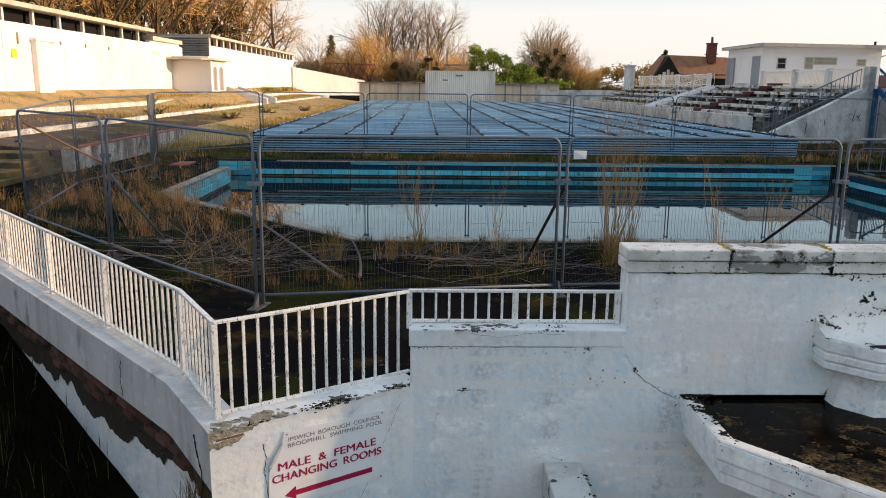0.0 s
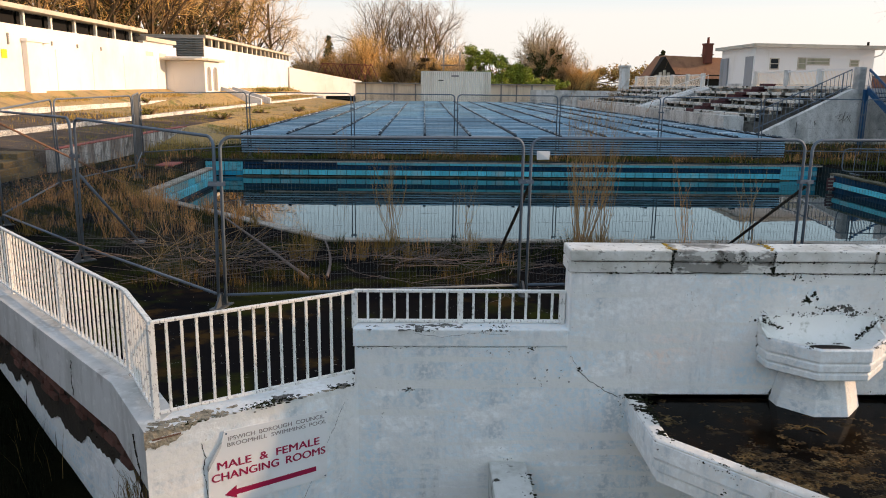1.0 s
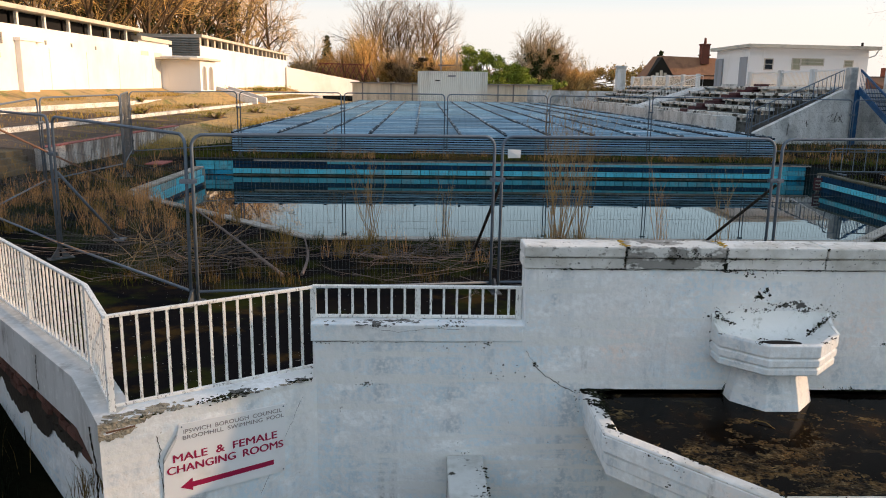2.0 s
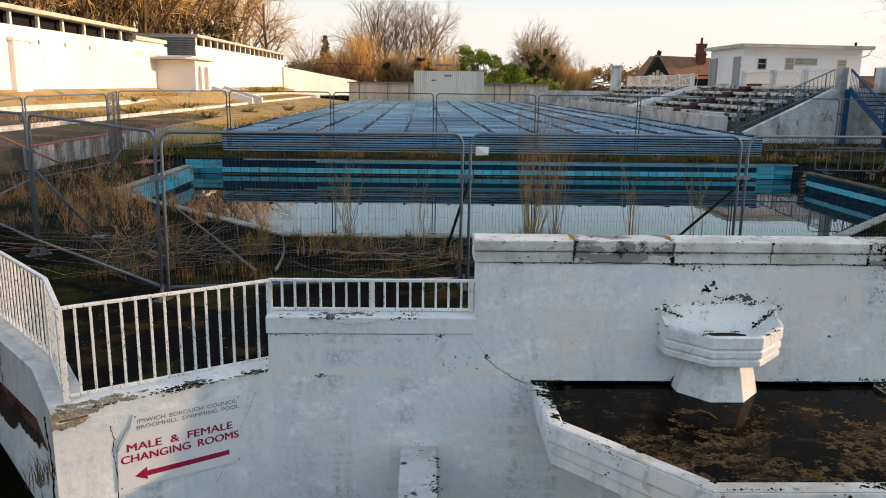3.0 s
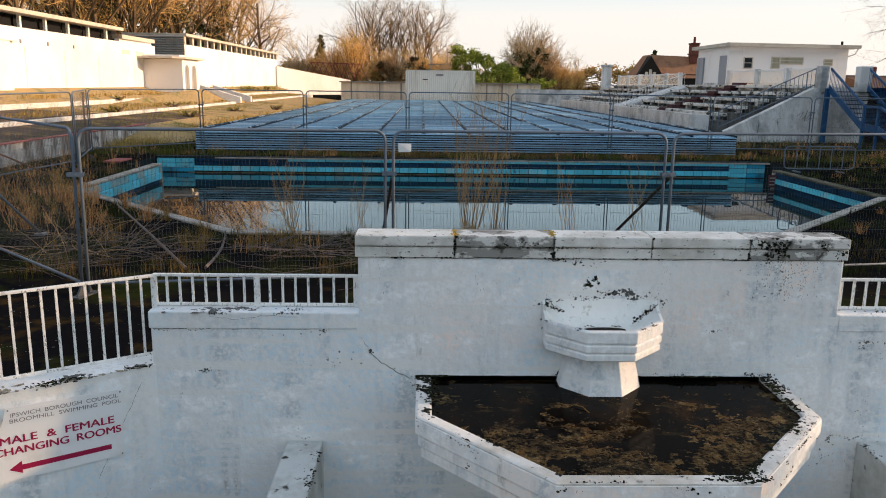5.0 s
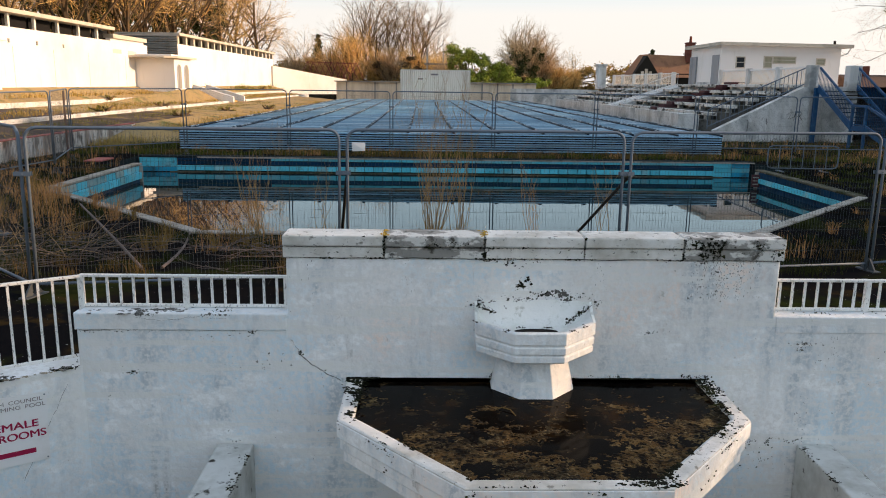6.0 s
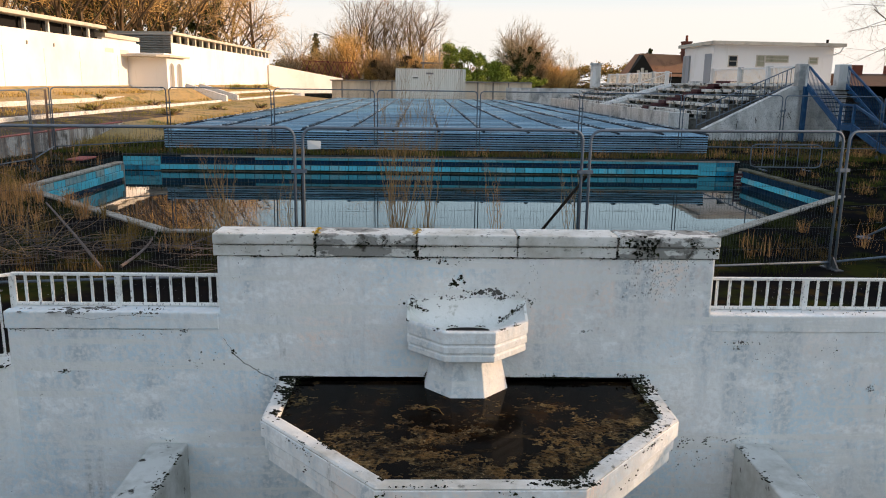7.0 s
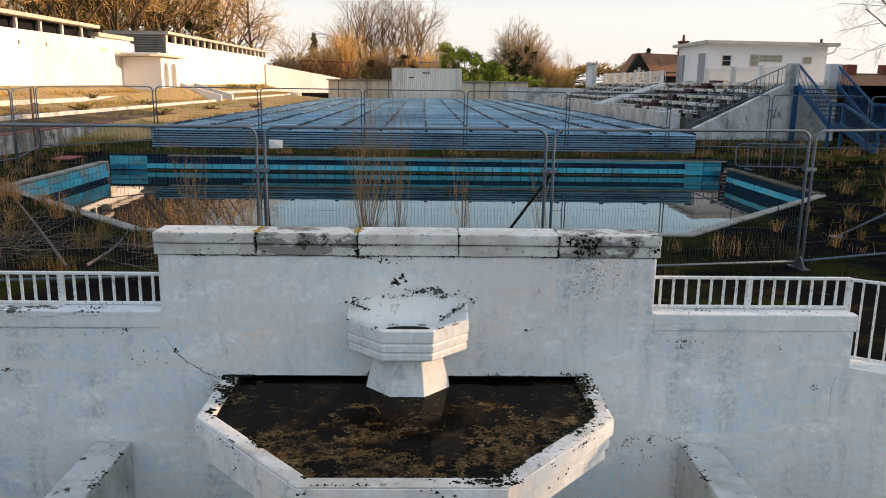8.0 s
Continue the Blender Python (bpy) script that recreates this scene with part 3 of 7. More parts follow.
# projecting low walls beside the basin
for side in (-1, 1):
    x0 = CX + side * 2.35
    wall("wall_pier", "low white dwarf wall with a rough grey top", Build().box(x0 - 0.145, x0 + 0.145, -1.5, FACE - 0.004, LOW - 0.3, -1.22), PIER, 0.015)

# wing walls (left, and its twin)


def wing(name, mirrored):
    fl = (lambda p: mirror(p)) if mirrored else (lambda p: list(p))
    inner = inset_line(WING, 0.26)

    def strip(o, i, z0, z1):
        b = Build()
        o, i = fl(o), fl(i)
        for k in range(len(o) - 1):
            ring = [o[k], o[k + 1], i[k + 1], i[k]]
            area = sum(ring[a][0] * ring[(a + 1) % 4][1] - ring[(a + 1) % 4][0] * ring[a][1] for a in range(4))
            b.prism(ring if area > 0 else ring[::-1], z0, z1)
        return b
    face_o = inset_line(WING, 0.0)
    back_o = inset_line(WING, 0.1)
    wall(name + "_splay", "white splayed wall with a broken corner", strip(face_o[:2], inner[:2], LOW - 0.3, -0.575), bevel=0.0)
    wall(name + "_kerb", "white concrete kerb band along the terrace edge", strip(face_o[1:], inner[1:], -0.985, -0.57), KERB_WHITE, 0.0)
    wall(name + "_base", "crumbling brick base with loose plaster", strip(back_o[1:], inner[1:], LOW - 0.4, -0.985), WHITE, 0.0)


wing("wing_left", False)
wing("wing_right", True)


def soil_band():
    """Ragged band of bare earth and brick where plaster fell off below the kerb."""
    line = inset_line(WING, 0.092)
    a, c, e = (Vector(p) for p in line[1:4])
    l1 = (c - a).length
    d1, d2 = (c - a).normalized(), (e - c).normalized()
    vs, fs = [], []
    n = 300
    for i in range(n + 1):
        s = l1 * 0.06 + i * 0.03
        p = a + d1 * s if s < l1 else c + d2 * (s - l1)
        deep = 0.26 + 0.22 * min(1.0, s / 2.2) + 0.2 * noise.noise((s * 1.5, 3.0, 0)) + 0.1 * noise.noise((s * 5, 1.0, 0)) + 0.05 * noise.noise((s * 14, 1.0, 0))
        vs += [(p.x, p.y, -0.986), (p.x, p.y, -0.986 - max(0.02, deep))]
    fs = [(2 * i, 2 * i + 1, 2 * i + 3, 2 * i + 2) for i in range(n)]
    return tagged(part("bare_earth_band", Build().add(vs, fs), MORTAR), "bare dark earth and brick where plaster fell off", "wall", kind="structure")


soil_band()

# ---- railings ----


def rail_run(t, a, c, zt, zb, spacing, post_at=()):
    """Top and bottom rails with square bars between the places a and c."""
    a, c = Vector((*a, 0)), Vector((*c, 0))
    d = (c - a)
    ln = d.length
    d.normalize()
    side = Vector((-d.y, d.x, 0))

    def bar(p, q, w, h, z0, z1):
        m2 = Matrix(((d.x, side.x, 0, 0), (d.y, side.y, 0, 0), (0, 0, 1, 0), (0, 0, 0, 1)))
        m2.translation = a
        return Build().box(p, q, -w, w, z0, z1, m2)
    part("top_rail", bar(-0.005, ln + 0.005, 0.019, 0, zt - 0.022, zt), RAIL_WHITE, t, bevel=0.005)
    part("bottom_rail", bar(0, ln, 0.014, 0, zb, zb + 0.022), RAIL_WHITE, t, bevel=0.004)
    k = max(1, round(ln / spacing))
    for i in range(1, k):
        s = ln * i / k
        part("bar", bar(s - 0.009, s + 0.009, 0.008, 0, zb + 0.02, zt - 0.02), RAIL_WHITE, t)
    for s in post_at:
        s = s * ln
        part("post", bar(s - 0.022, s + 0.022, 0.02, 0, zb - 0.05, zt - 0.02), RAIL_WHITE, t, bevel=0.004)


def railing(label, mirrored, runs):
    t = thing("railing", label, "railing", group="white railings")
    for a, c, zt, zb, sp2, posts in runs:
        if mirrored:
            a, c = mirror([a])[0], mirror([c])[0]
        rail_run(t, a, c, zt, zb, sp2, posts)
    return t


RC, RB = (-1.15, 4.567), (-1.62, 5.38)
RDIR = Vector((-0.665, 0.747)).normalized()
far = tuple(Vector(RB) + RDIR * 9.5)
for mir in (False, True):
    railing("short white painted steel railing on the low wall", mir, [((0.13, 5.39), (1.765, 5.39), 0.127, -0.134, 0.105, (0.0, 0.5, 0.985))])
    railing("white painted steel railing with chipped square bars", mir, [((0.13, 5.39), RC, 0.12, -0.545, 0.1015, (1.0,)), (RC, RB, 0.12, -0.545, 0.105, ()), (RB, far, 0.12, -0.545, 0.105, (0.0, 0.167, 0.333, 0.5, 0.667, 0.833))])

# ---- pool edge ----
for name, a, c, w in (("left", (CX - POOL_HALF, ARM_Y), (CX - POOL_HALF, 22.3), 0.38), ("right", (CX + POOL_HALF, ARM_Y), (CX + POOL_HALF, 22.3), -0.38)):
    s = -1 if w > 0 else 1
    x0, x1 = sorted((a[0] + 0.02 * -s, a[0] + s * 0.24))
    wall("pool_coping_" + name, "pale worn pool coping", Build().box(x0, x1, a[1] + 0.12, c[1] + 0.25, DECK - 0.02, DECK + 0.035), PALE_COPING if s < 0 else MOSSY_COPING)
cham = [(CX - POOL_HALF, ARM_Y), (CX - NEAR_HALF, NEAR_Y), (CX + NEAR_HALF, NEAR_Y), (CX + POOL_HALF, ARM_Y)]
cin, cout = inset_line(cham, -0.02), inset_line(cham, 0.19)
b = Build()
for k in range(3):
    b.prism([cout[k], cout[k + 1], cin[k + 1], cin[k]], DECK - 0.03, DECK + 0.03)
wall("pool_coping_near", "pale worn pool coping along the deep end", b, PALE_COPING)

# ---- sheet-covered main pool ----
SX0, SX1, SY0, SY1, SZ = CX - 9.35, CX + 9.75, 27.0, 84.5, -0.05
cover = thing("pool_cover", "faded blue corrugated sheets laid in long rows over the pool", "pool cover")
lanes, cuts = 12, 12
lw, ll = (SX1 - SX0) / lanes, (SY1 - SY0) / cuts
b = Build()
n2 = 36
vs = []
for j in range(n2 + 1):
    z = 0.0 if j % 2 else -0.022
    vs += [(0.03, ll * j / n2, z), (lw - 0.03, ll * j / n2, z)]
b.add(vs, [(2 * j, 2 * j + 1, 2 * j + 3, 2 * j + 2) for j in range(n2)])
sheet_mesh = b.mesh("sheet")
sheet_mesh.materials.append(CORRUGATED)
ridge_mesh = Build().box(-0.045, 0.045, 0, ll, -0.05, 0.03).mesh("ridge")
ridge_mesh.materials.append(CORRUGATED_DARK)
prof = []
for j in range(20):
    y0, h = ll * j / 20, 0.075 if j % 2 else 0.034
    prof += [(y0 + 0.01, h), (y0 + ll / 20 - 0.01, h)]
b = Build().rings([[(-0.035, y, 0.02), (0.035, y, 0.02), (0.032, y, h), (-0.032, y, h)] for y, h in prof])
strip_mesh = b.mesh("fixing_strip")
strip_mesh.materials.append(STRIP)
lr = random.Random(9)
for i in range(lanes + 1):
    for j in range(cuts):
        if i < lanes:
            ob = new("sheet", sheet_mesh)
            ob.matrix_basis = pose(SX0 + i * lw, SY0 + j * ll, SZ + lr.uniform(-0.012, 0.012), lr.uniform(-0.15, 0.15), lr.uniform(-0.4, 0.4), 0)
            ob.parent = cover
        ob = new("ridge", ridge_mesh)
        ob.matrix_basis = pose(SX0 + i * lw, SY0 + j * ll, SZ)
        ob.parent = cover
        st = new("fixing_strip", strip_mesh)
        st.matrix_basis = pose(0, 0, 0)
        st.parent = ob
for k in range(8):
    z = DECK + 0.1 + k * 0.082
    b = Build().rings([[(SX0, SY0 - 0.02, z), (SX0, SY0 - 0.09, z + 0.008), (SX0, SY0 - 0.09, z + 0.038), (SX0, SY0 - 0.02, z + 0.046)],
                       [(SX1, SY0 - 0.02, z), (SX1, SY0 - 0.09, z + 0.008), (SX1, SY0 - 0.09, z + 0.038), (SX1, SY0 - 0.02, z + 0.046)]])
    part("front_rib", b, RIB, cover)
# Near-black sheet behind the ribs paints the shade of the gaps.
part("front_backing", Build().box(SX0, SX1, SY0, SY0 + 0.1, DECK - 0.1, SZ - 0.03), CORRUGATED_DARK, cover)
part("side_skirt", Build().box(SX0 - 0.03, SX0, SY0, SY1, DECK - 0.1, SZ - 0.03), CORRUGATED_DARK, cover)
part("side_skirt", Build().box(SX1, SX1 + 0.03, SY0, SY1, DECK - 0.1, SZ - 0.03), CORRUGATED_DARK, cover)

# ---- left terraces and changing block ----
for k, (x0, x1, zt, y1, y2, ym) in enumerate(((-12.25, -9.35, -0.2, 33.0, 95.0, 43.0), (-15.9, -12.25, 0.11, 61.0, 104.0, 36.0), (-17.9, -15.9, 0.5, 60.0, 106.0, 27.0))):
    for ya, yb, mt, lab in ((21.0, ym, SHADED_TARMAC, "worn tarmac viewing terrace beside the pool, darkened in colour for shade"), (ym, y2, TERRACE, "weed-grown viewing terrace beside the pool")):
        tagged(part("terrace", Build().rings([[(x0, yy, DECK), (x1 - 0.25, yy, DECK), (x1 - 0.25, yy, zt - 0.01), (x0, yy, zt + 0.17)] for yy in (ya, yb)]), mt), lab, "terrace", kind="structure")
    tagged(part("terrace_edge", Build().box(x1 - 0.25, x1, 21.0, y1, DECK, zt + 0.02), FADED_WHITE if k else OLD_RISER, bevel=0.02), "white painted terrace riser", "wall", kind="structure")
    if k:
        tagged(part("terrace_edge", Build().box(x1 - 0.25, x1, 67.0, y2, DECK, zt + 0.02), FADED_WHITE, bevel=0.02), "white painted terrace riser", "wall", kind="structure")
tagged(part("terrace_cap", Build().box(-9.62, -9.33, 21.0, 33, -0.176, -0.15), RED_CAP), "red painted edge strip", "trim", kind="structure")
for k in range(4):
    tagged(part("terrace_step", Build().box(-16.5, -9.6 - 0.1 * k, 17.4 + 0.9 * k, 21.0, DECK, -0.66 + 0.15 * k), OCHRE_STEP, bevel=0.02), "worn step up to the terrace", "step", kind="structure")
b = Build().add([(-15.9, 21, 0.5), (-15.9, 110, 0.5), (-17.9, 110, 1.22), (-17.9, 21, 1.22)], [(0, 3, 2, 1)])
b.add([(-9.6, 33, -0.21), (-9.6, 95, -0.21), (-5.75, 95, -0.6), (-6.4, 33, -0.79)], [(0, 3, 2, 1)])
b.add([(-9.34, 33, -0.2), (-6.4, 33, -0.79), (-9.34, 28.6, -0.8), (-9.6, 33.02, -0.2)], [(0, 2, 1), (0, 1, 3)])
tagged(part("grass_bank", b, TERRACE), "brown grassy bank below the changing block", "bank", kind="structure")
for yy in (61.5, 65.2):
    b = Build()
    ring = [(-15.1, 0.0), (-12.0, 0.0), (-12.0, 0.45), (-15.1, 1.35)]
    b.rings([[(x, yy, z) for x, z in ring], [(x, yy + 0.35, z) for x, z in ring]])
    tagged(part("ramp_wall", b, SUNLIT_WHITE, bevel=0.02), "white wall beside the porch steps", "wall", kind="structure")

b = Build().add([(-17.8, 46, 1.1), (-15.7, 46, 0.24), (-14.75, 56.5, 0.98), (-14.75, 61.6, 1.03), (-17.8, 61.6, 1.15), (-13.0, 57.5, 0.1), (-13.0, 61.6, 0.1)], [(0, 1, 2, 3, 4), (2, 5, 6, 3), (1, 5, 2)])
tagged(part("grass_bank", b, TERRACE), "grassy landing in front of the porch", "bank", kind="structure")
BX = -17.75
block = thing("changing_block", "long white rendered changing block with clerestory openings", "building")
part("wall", Build().box(BX - 0.3, BX, 18, 59.5, 0.3, 4.12), SUNLIT_WHITE, block)
part("wall", Build().box(BX - 0.3, BX + 0.0, 52.6, 58.8, 4.12, 4.3), SUNLIT_WHITE, block)
part("wall_patch", Build().box(BX, BX + 0.012, 53.0, 54.4, 3.35, 3.62), BEIGE_WALL, block, "rust-tinged repair patch")
part("wall_patch", Build().box(BX, BX + 0.012, 55.6, 57.2, 3.3, 3.6), BEIGE_WALL, block, "rust-tinged repair patch")
part("roof", Build().box(BX - 5, BX + 0.35, 18, 52.6, 4.78, 4.98), ROOF_FELT, block, "pale felt roof edge")
part("low_roof", Build().box(BX - 4, BX + 0.22, 52.62, 58.9, 4.3, 4.56), ROOF_FELT, block, "pale felt edge of the lower roof")
part("back", Build().box(BX - 4.6, BX - 4.4, 18, 52.4, 0.3, 4.78), SHADE_BLACK, block)
y = 18.4
while y < 52.6:
    part("mullion", Build().box(BX - 0.2, BX - 0.06, y - 0.09, y + 0.09, 4.12, 4.78), RAIL_WHITE, block)
    part("pane", Build().box(BX - 0.5, BX - 0.46, y + 0.1, y + 2.55, 4.14, 4.76), SHADE_BLACK, block)
    y += 2.7
part("pilaster", Build().box(BX, BX + 0.25, 36.7, 38.2, 0.3, 3.5), SUNLIT_WHITE, block, bevel=0.02)
part("pilaster_cap", Build().box(BX, BX + 0.32, 36.6, 38.9, 3.4, 3.55), SUNLIT_WHITE, block, bevel=0.02)
part("door", Build().box(BX - 0.02, BX + 0.03, 34.2, 36.0, 0.9, 3.85), SUNLIT_WHITE, block, "white painted plank door")
part("notice", Build().box(BX + 0.04, BX + 0.06, 34.8, 35.25, 2.6, 2.98), YELLOW, block, "yellow warning notice")
part("hook", Build().box(BX + 0.03, BX + 0.09, 35.4, 35.5, 3.2, 3.7), SHED, block)
for yy in (39.6, 42.5, 45.6):
    part("wall_bracket", Build().box(BX, BX + 0.05, yy, yy + 0.12, 3.35, 3.55), SHED, block)
for yy in (40.0, 44.4, 49.0, 55.0):
    part("render_joint", Build().box(BX - 0.001, BX + 0.006, yy, yy + 0.03, 0.6, 3.2), ROOF_FELT, block)

porch = thing("porch", "white rendered porch with paired arched slits and a flat canopy", "porch")
part("wall", Build().box(BX - 0.2, -15.0, 56.9, 61.0, 0.3, 3.16), SUNLIT_WHITE, porch, bevel=0.02)
part("canopy", Build().prism([(BX - 0.2, 55.6), (-15.4, 55.9), (-14.65, 56.6), (-14.65, 61.4), (BX - 0.2, 61.4)], 3.17, 3.32), ROOF_FELT, porch, "thin weathered canopy slab", bevel=0.02)
part("canopy_upstand", Build().box(BX - 0.2, -15.1, 56.7, 61.2, 3.325, 3.45), SUNLIT_WHITE, porch, bevel=0.02)
for yy, hw in ((57.95, 0.52), (59.7, 0.6)):
    prof = [(-hw, 1.07), (hw, 1.07), (hw, 2.4)] + [(hw * math.cos(math.pi * k2 / 10), 2.4 + 0.38 * math.sin(math.pi * k2 / 10)) for k2 in range(1, 10)] + [(-hw, 2.4)]
    part("arched_slit", Build().rings([[(-15.05, yy + u, w) for u, w in prof], [(-14.99, yy + u, w) for u, w in prof]]), GREY_DOOR, porch, "grey recessed arched slit")
    part("slit_reveal", Build().rings([[(-14.985, yy + 0.3 * hw + 0.62 * u, w - 0.03) for u, w in prof], [(-14.975, yy + 0.3 * hw + 0.62 * u, w - 0.03) for u, w in prof]]), SHED, porch)

block2 = thing("changing_block", "white changing block with a row of small openings under the roof", "building")
part("wall", Build().box(BX - 0.3, BX + 0.1, 66.5, 108.5, 0.2, 4.62), SUNLIT_WHITE, block2)
part("roof", Build().box(BX - 5, BX + 0.35, 66.5, 109.0, 5.28, 5.5), ROOF_FELT, block2, "pale felt roof edge")
part("back", Build().box(BX - 4.6, BX - 4.4, 66.5, 108.4, 0.3, 5.28), ROOF_FELT, block2)
part("inner_floor", Build().box(BX - 4.4, BX - 0.3, 66.5, 108.4, 4.3, 4.4), SHADE_BLACK, block2)
y = 67.0
while y < 108.5:
    part("mullion", Build().box(BX - 0.2, BX + 0.08, y - 0.22, y + 0.22, 4.62, 5.28), ROOF_FELT, block2)
    y += 2.3
b = Build()
for k in range(9):
    z = 3.6 + k * 0.19
    b.rings([[(BX - 4.5, 66.45, z), (BX - 4.5, 66.35, z + 0.05), (BX - 4.5, 66.35, z + 0.12), (BX - 4.5, 66.45, z + 0.19)], [(BX + 0.15, 66.45, z), (BX + 0.15, 66.35, z + 0.05), (BX + 0.15, 66.35, z + 0.12), (BX + 0.15, 66.45, z + 0.19)]])
part("gable_cladding", b, SHED, block2, "grey corrugated gable cladding")

# Out of view; added to hold sky light off the wing kerb.
tagged(part("wall_west", Build().box(-13.4, -13.0, -14, 11.5, LOW - 0.2, 3.4), BRICK), "plain unseen brick wall added to darken the wing kerb", "wall", kind="structure")

# far boundary walls and container
q = [(-17.4, 107.0), (-8.4, 116.0), (-8.7, 116.3), (-17.7, 107.3)]
b = Build().add([(*q[0], 0), (*q[1], 0), (*q[2], 0), (*q[3], 0), (*q[0], 3.75), (*q[1], 2.09), (*q[2], 2.09), (*q[3], 3.75)], [(3, 2, 1, 0), (4, 5, 6, 7), (0, 1, 5, 4), (1, 2, 6, 5), (2, 3, 7, 6), (3, 0, 4, 7)])
tagged(part("wall_north_west", b, SUNLIT_WHITE), "white boundary wall with a falling top", "wall", kind="structure")
tagged(part("wall_north", Build().box(-7.3, 16.0, 92, 92.3, -0.8, 1.75), BEIGE_WALL), "beige boundary wall behind the pool", "wall", kind="structure")
tagged(part("wall_north_east", Build().box(12.6, 24.0, 88, 88.3, -0.8, 1.25), FADED_WHITE), "low white boundary wall", "wall", kind="structure")
tagged(part("wall_north_top", Build().box(-7.5, 16.0, 91.7, 92.5, 1.75, 1.88), SHED, bevel=0.02), "dark felt edge along the boundary wall", "trim", kind="structure")
for x in (-6.2, -2.9, -0.4, 9.6, 11.4, 13.2):
    tagged(part("wall_north_post", Build().box(x, x + 0.16, 91.9, 92.0, -0.8, 1.75), SHED), "dark timber post on the boundary wall", "post", kind="structure")
cont = thing("shipping_container", "cream corrugated steel shipping container", "container")
b = Build()
nr = 34
vs = []
for i in range(nr * 2 + 1):
    x = 0.42 + 7.36 * i / (nr * 2)
    yy = 85.0 + (0.06 if i % 2 else 0.0)
    vs += [(x, yy, -0.8), (x, yy, 3.0)]
b.add(vs, [(2 * i, 2 * i + 2, 2 * i + 3, 2 * i + 1) for i in range(nr * 2)])
b.box(0.42, 7.78, 85.07, 87.4, -0.8, 3.0)
part("body", b, CONTAINER, cont)
part("name_plate", Build().box(3.6, 4.4, 84.93, 84.97, 2.55, 2.72), SIGN_GREY, cont, "small dark plate")
part("vent_slot", Build().box(2.2, 2.75, 84.94, 84.99, 2.1, 2.2), SHADE_BLACK, cont)
part("top_rail", Build().box(0.36, 7.84, 84.94, 87.45, 3.0, 3.12), CONTAINER, cont)
part("corner_post", Build().box(0.34, 0.5, 84.95, 85.1, -0.8, 3.02), CONTAINER, cont)
part("corner_post", Build().box(7.7, 7.86, 84.95, 85.1, -0.8, 3.02), CONTAINER, cont)

# ---- right stand ----
TER = 1.76
stand = thing("spectator_stand", "weathered white concrete spectator stand with seat rows", "grandstand")
for s0, s1 in ((38.4, 57.0), (60.5, 80.0)):
    for i in range(5):
        x = 16.6 + i * 1.05
        z = 0.05 + i * 0.36
        part("tread", Build().box(x, 21.9, s0, s1, DECK if i == 0 else z - 0.36, z), STAND, stand)
        part("bench", Build().box(x + 0.5, x + 0.98, s0 + 0.3, s1 - 0.3, z + 0.2, z + 0.36), MOSSY_BENCH, stand, bevel=0.02)
        yy = s0 + 0.8
        while yy < s1 - 0.4:
            part("bench_leg", Build().box(x + 0.62, x + 0.9, yy, yy + 0.3, z, z + 0.2), MOSSY_BENCH, stand)
            yy += 1.9
part("front_wall", Build().box(16.35, 16.6, 38.4, 80, DECK, 0.3), FADED_WHITE, stand)
part("terrace_slab", Build().box(21.9, 34, 35.6, 80, DECK, TER), FADED_WHITE, stand)
b = Build()
ring = [(16.3, DECK), (20.6, DECK), (20.6, 1.72), (20.3, 1.72), (16.3, -0.3)]
b.rings([[(x, 35.4, z) for x, z in ring], [(x, 35.8, z) for x, z in ring]])
part("end_wall", b, FADED_WHITE, stand, "sloping white end wall with graffiti")
part("end_wall", Build().box(20.6, 22.9, 35.55, 35.95, DECK, TER), FADED_WHITE, stand)
# Brick material here only darkens the wall, as the shade behind the stair.
part("end_wall", Build().box(22.9, 34.0, 35.6, 35.95, DECK, TER), BRICK, stand, "end wall behind the stair, brick colour used to paint its shade")
part("corner_block", Build().box(15.5, 16.4, 38.2, 39.4, DECK, 0.35), FADED_WHITE, stand)

parapet = thing("parapet", "white concrete pillars with pale railings along the stand", "parapet")
py = [38.0, 42.0, 45.9, 50.2, 60.0, 63.5, 67.5, 71.5, 75.5, 79.0]
for i, yy in enumerate(py):
    part("pillar", Build().box(21.87, 22.15, yy - 0.15, yy + 0.15, TER, 2.78), FADED_WHITE, parapet, bevel=0.02)
    if i not in (0, 4):
        part("top_rail", Build().box(21.97, 22.06, py[i - 1] + 0.15, yy - 0.15, 2.64, 2.72), SUNLIT_WHITE, parapet)
        part("bottom_rail", Build().box(21.98, 22.05, py[i - 1] + 0.15, yy - 0.15, 1.86, 1.92), RAIL_SUN_TONED, parapet)
        yb = py[i - 1] + 0.3
        while yb < yy - 0.25:
            part("bar", Build().box(22.005, 22.025, yb, yb + 0.02, 1.9, 2.64), RAIL_SUN_TONED, parapet)
            yb += 0.15

cafe = thing("pavilion", "white flat-roofed pavilion on the upper terrace", "building")
CC, CR, CL = Vector((22.35, 51.5)), Vector((30.9, 52.6)), Vector((22.45, 57.6))
part("wall", Build().prism([tuple(CC), tuple(CR), (30.6, 59.0), tuple(CL)], TER - 0.2, 4.35), SUNLIT_WHITE, cafe)
part("roof", Build().prism([(22.05, 50.95), (31.5, 52.15), (31.2, 59.6), (22.1, 58.1)], 4.35, 4.57), ROOF_FELT, cafe, "pale felt roof edge")
part("plinth", Build().prism([(22.32, 51.46), (30.94, 52.56), (30.6, 59.0), (22.4, 57.66)], TER - 0.2, TER + 0.25), FADED_WHITE, cafe)
cd = (CR - CC).normalized()
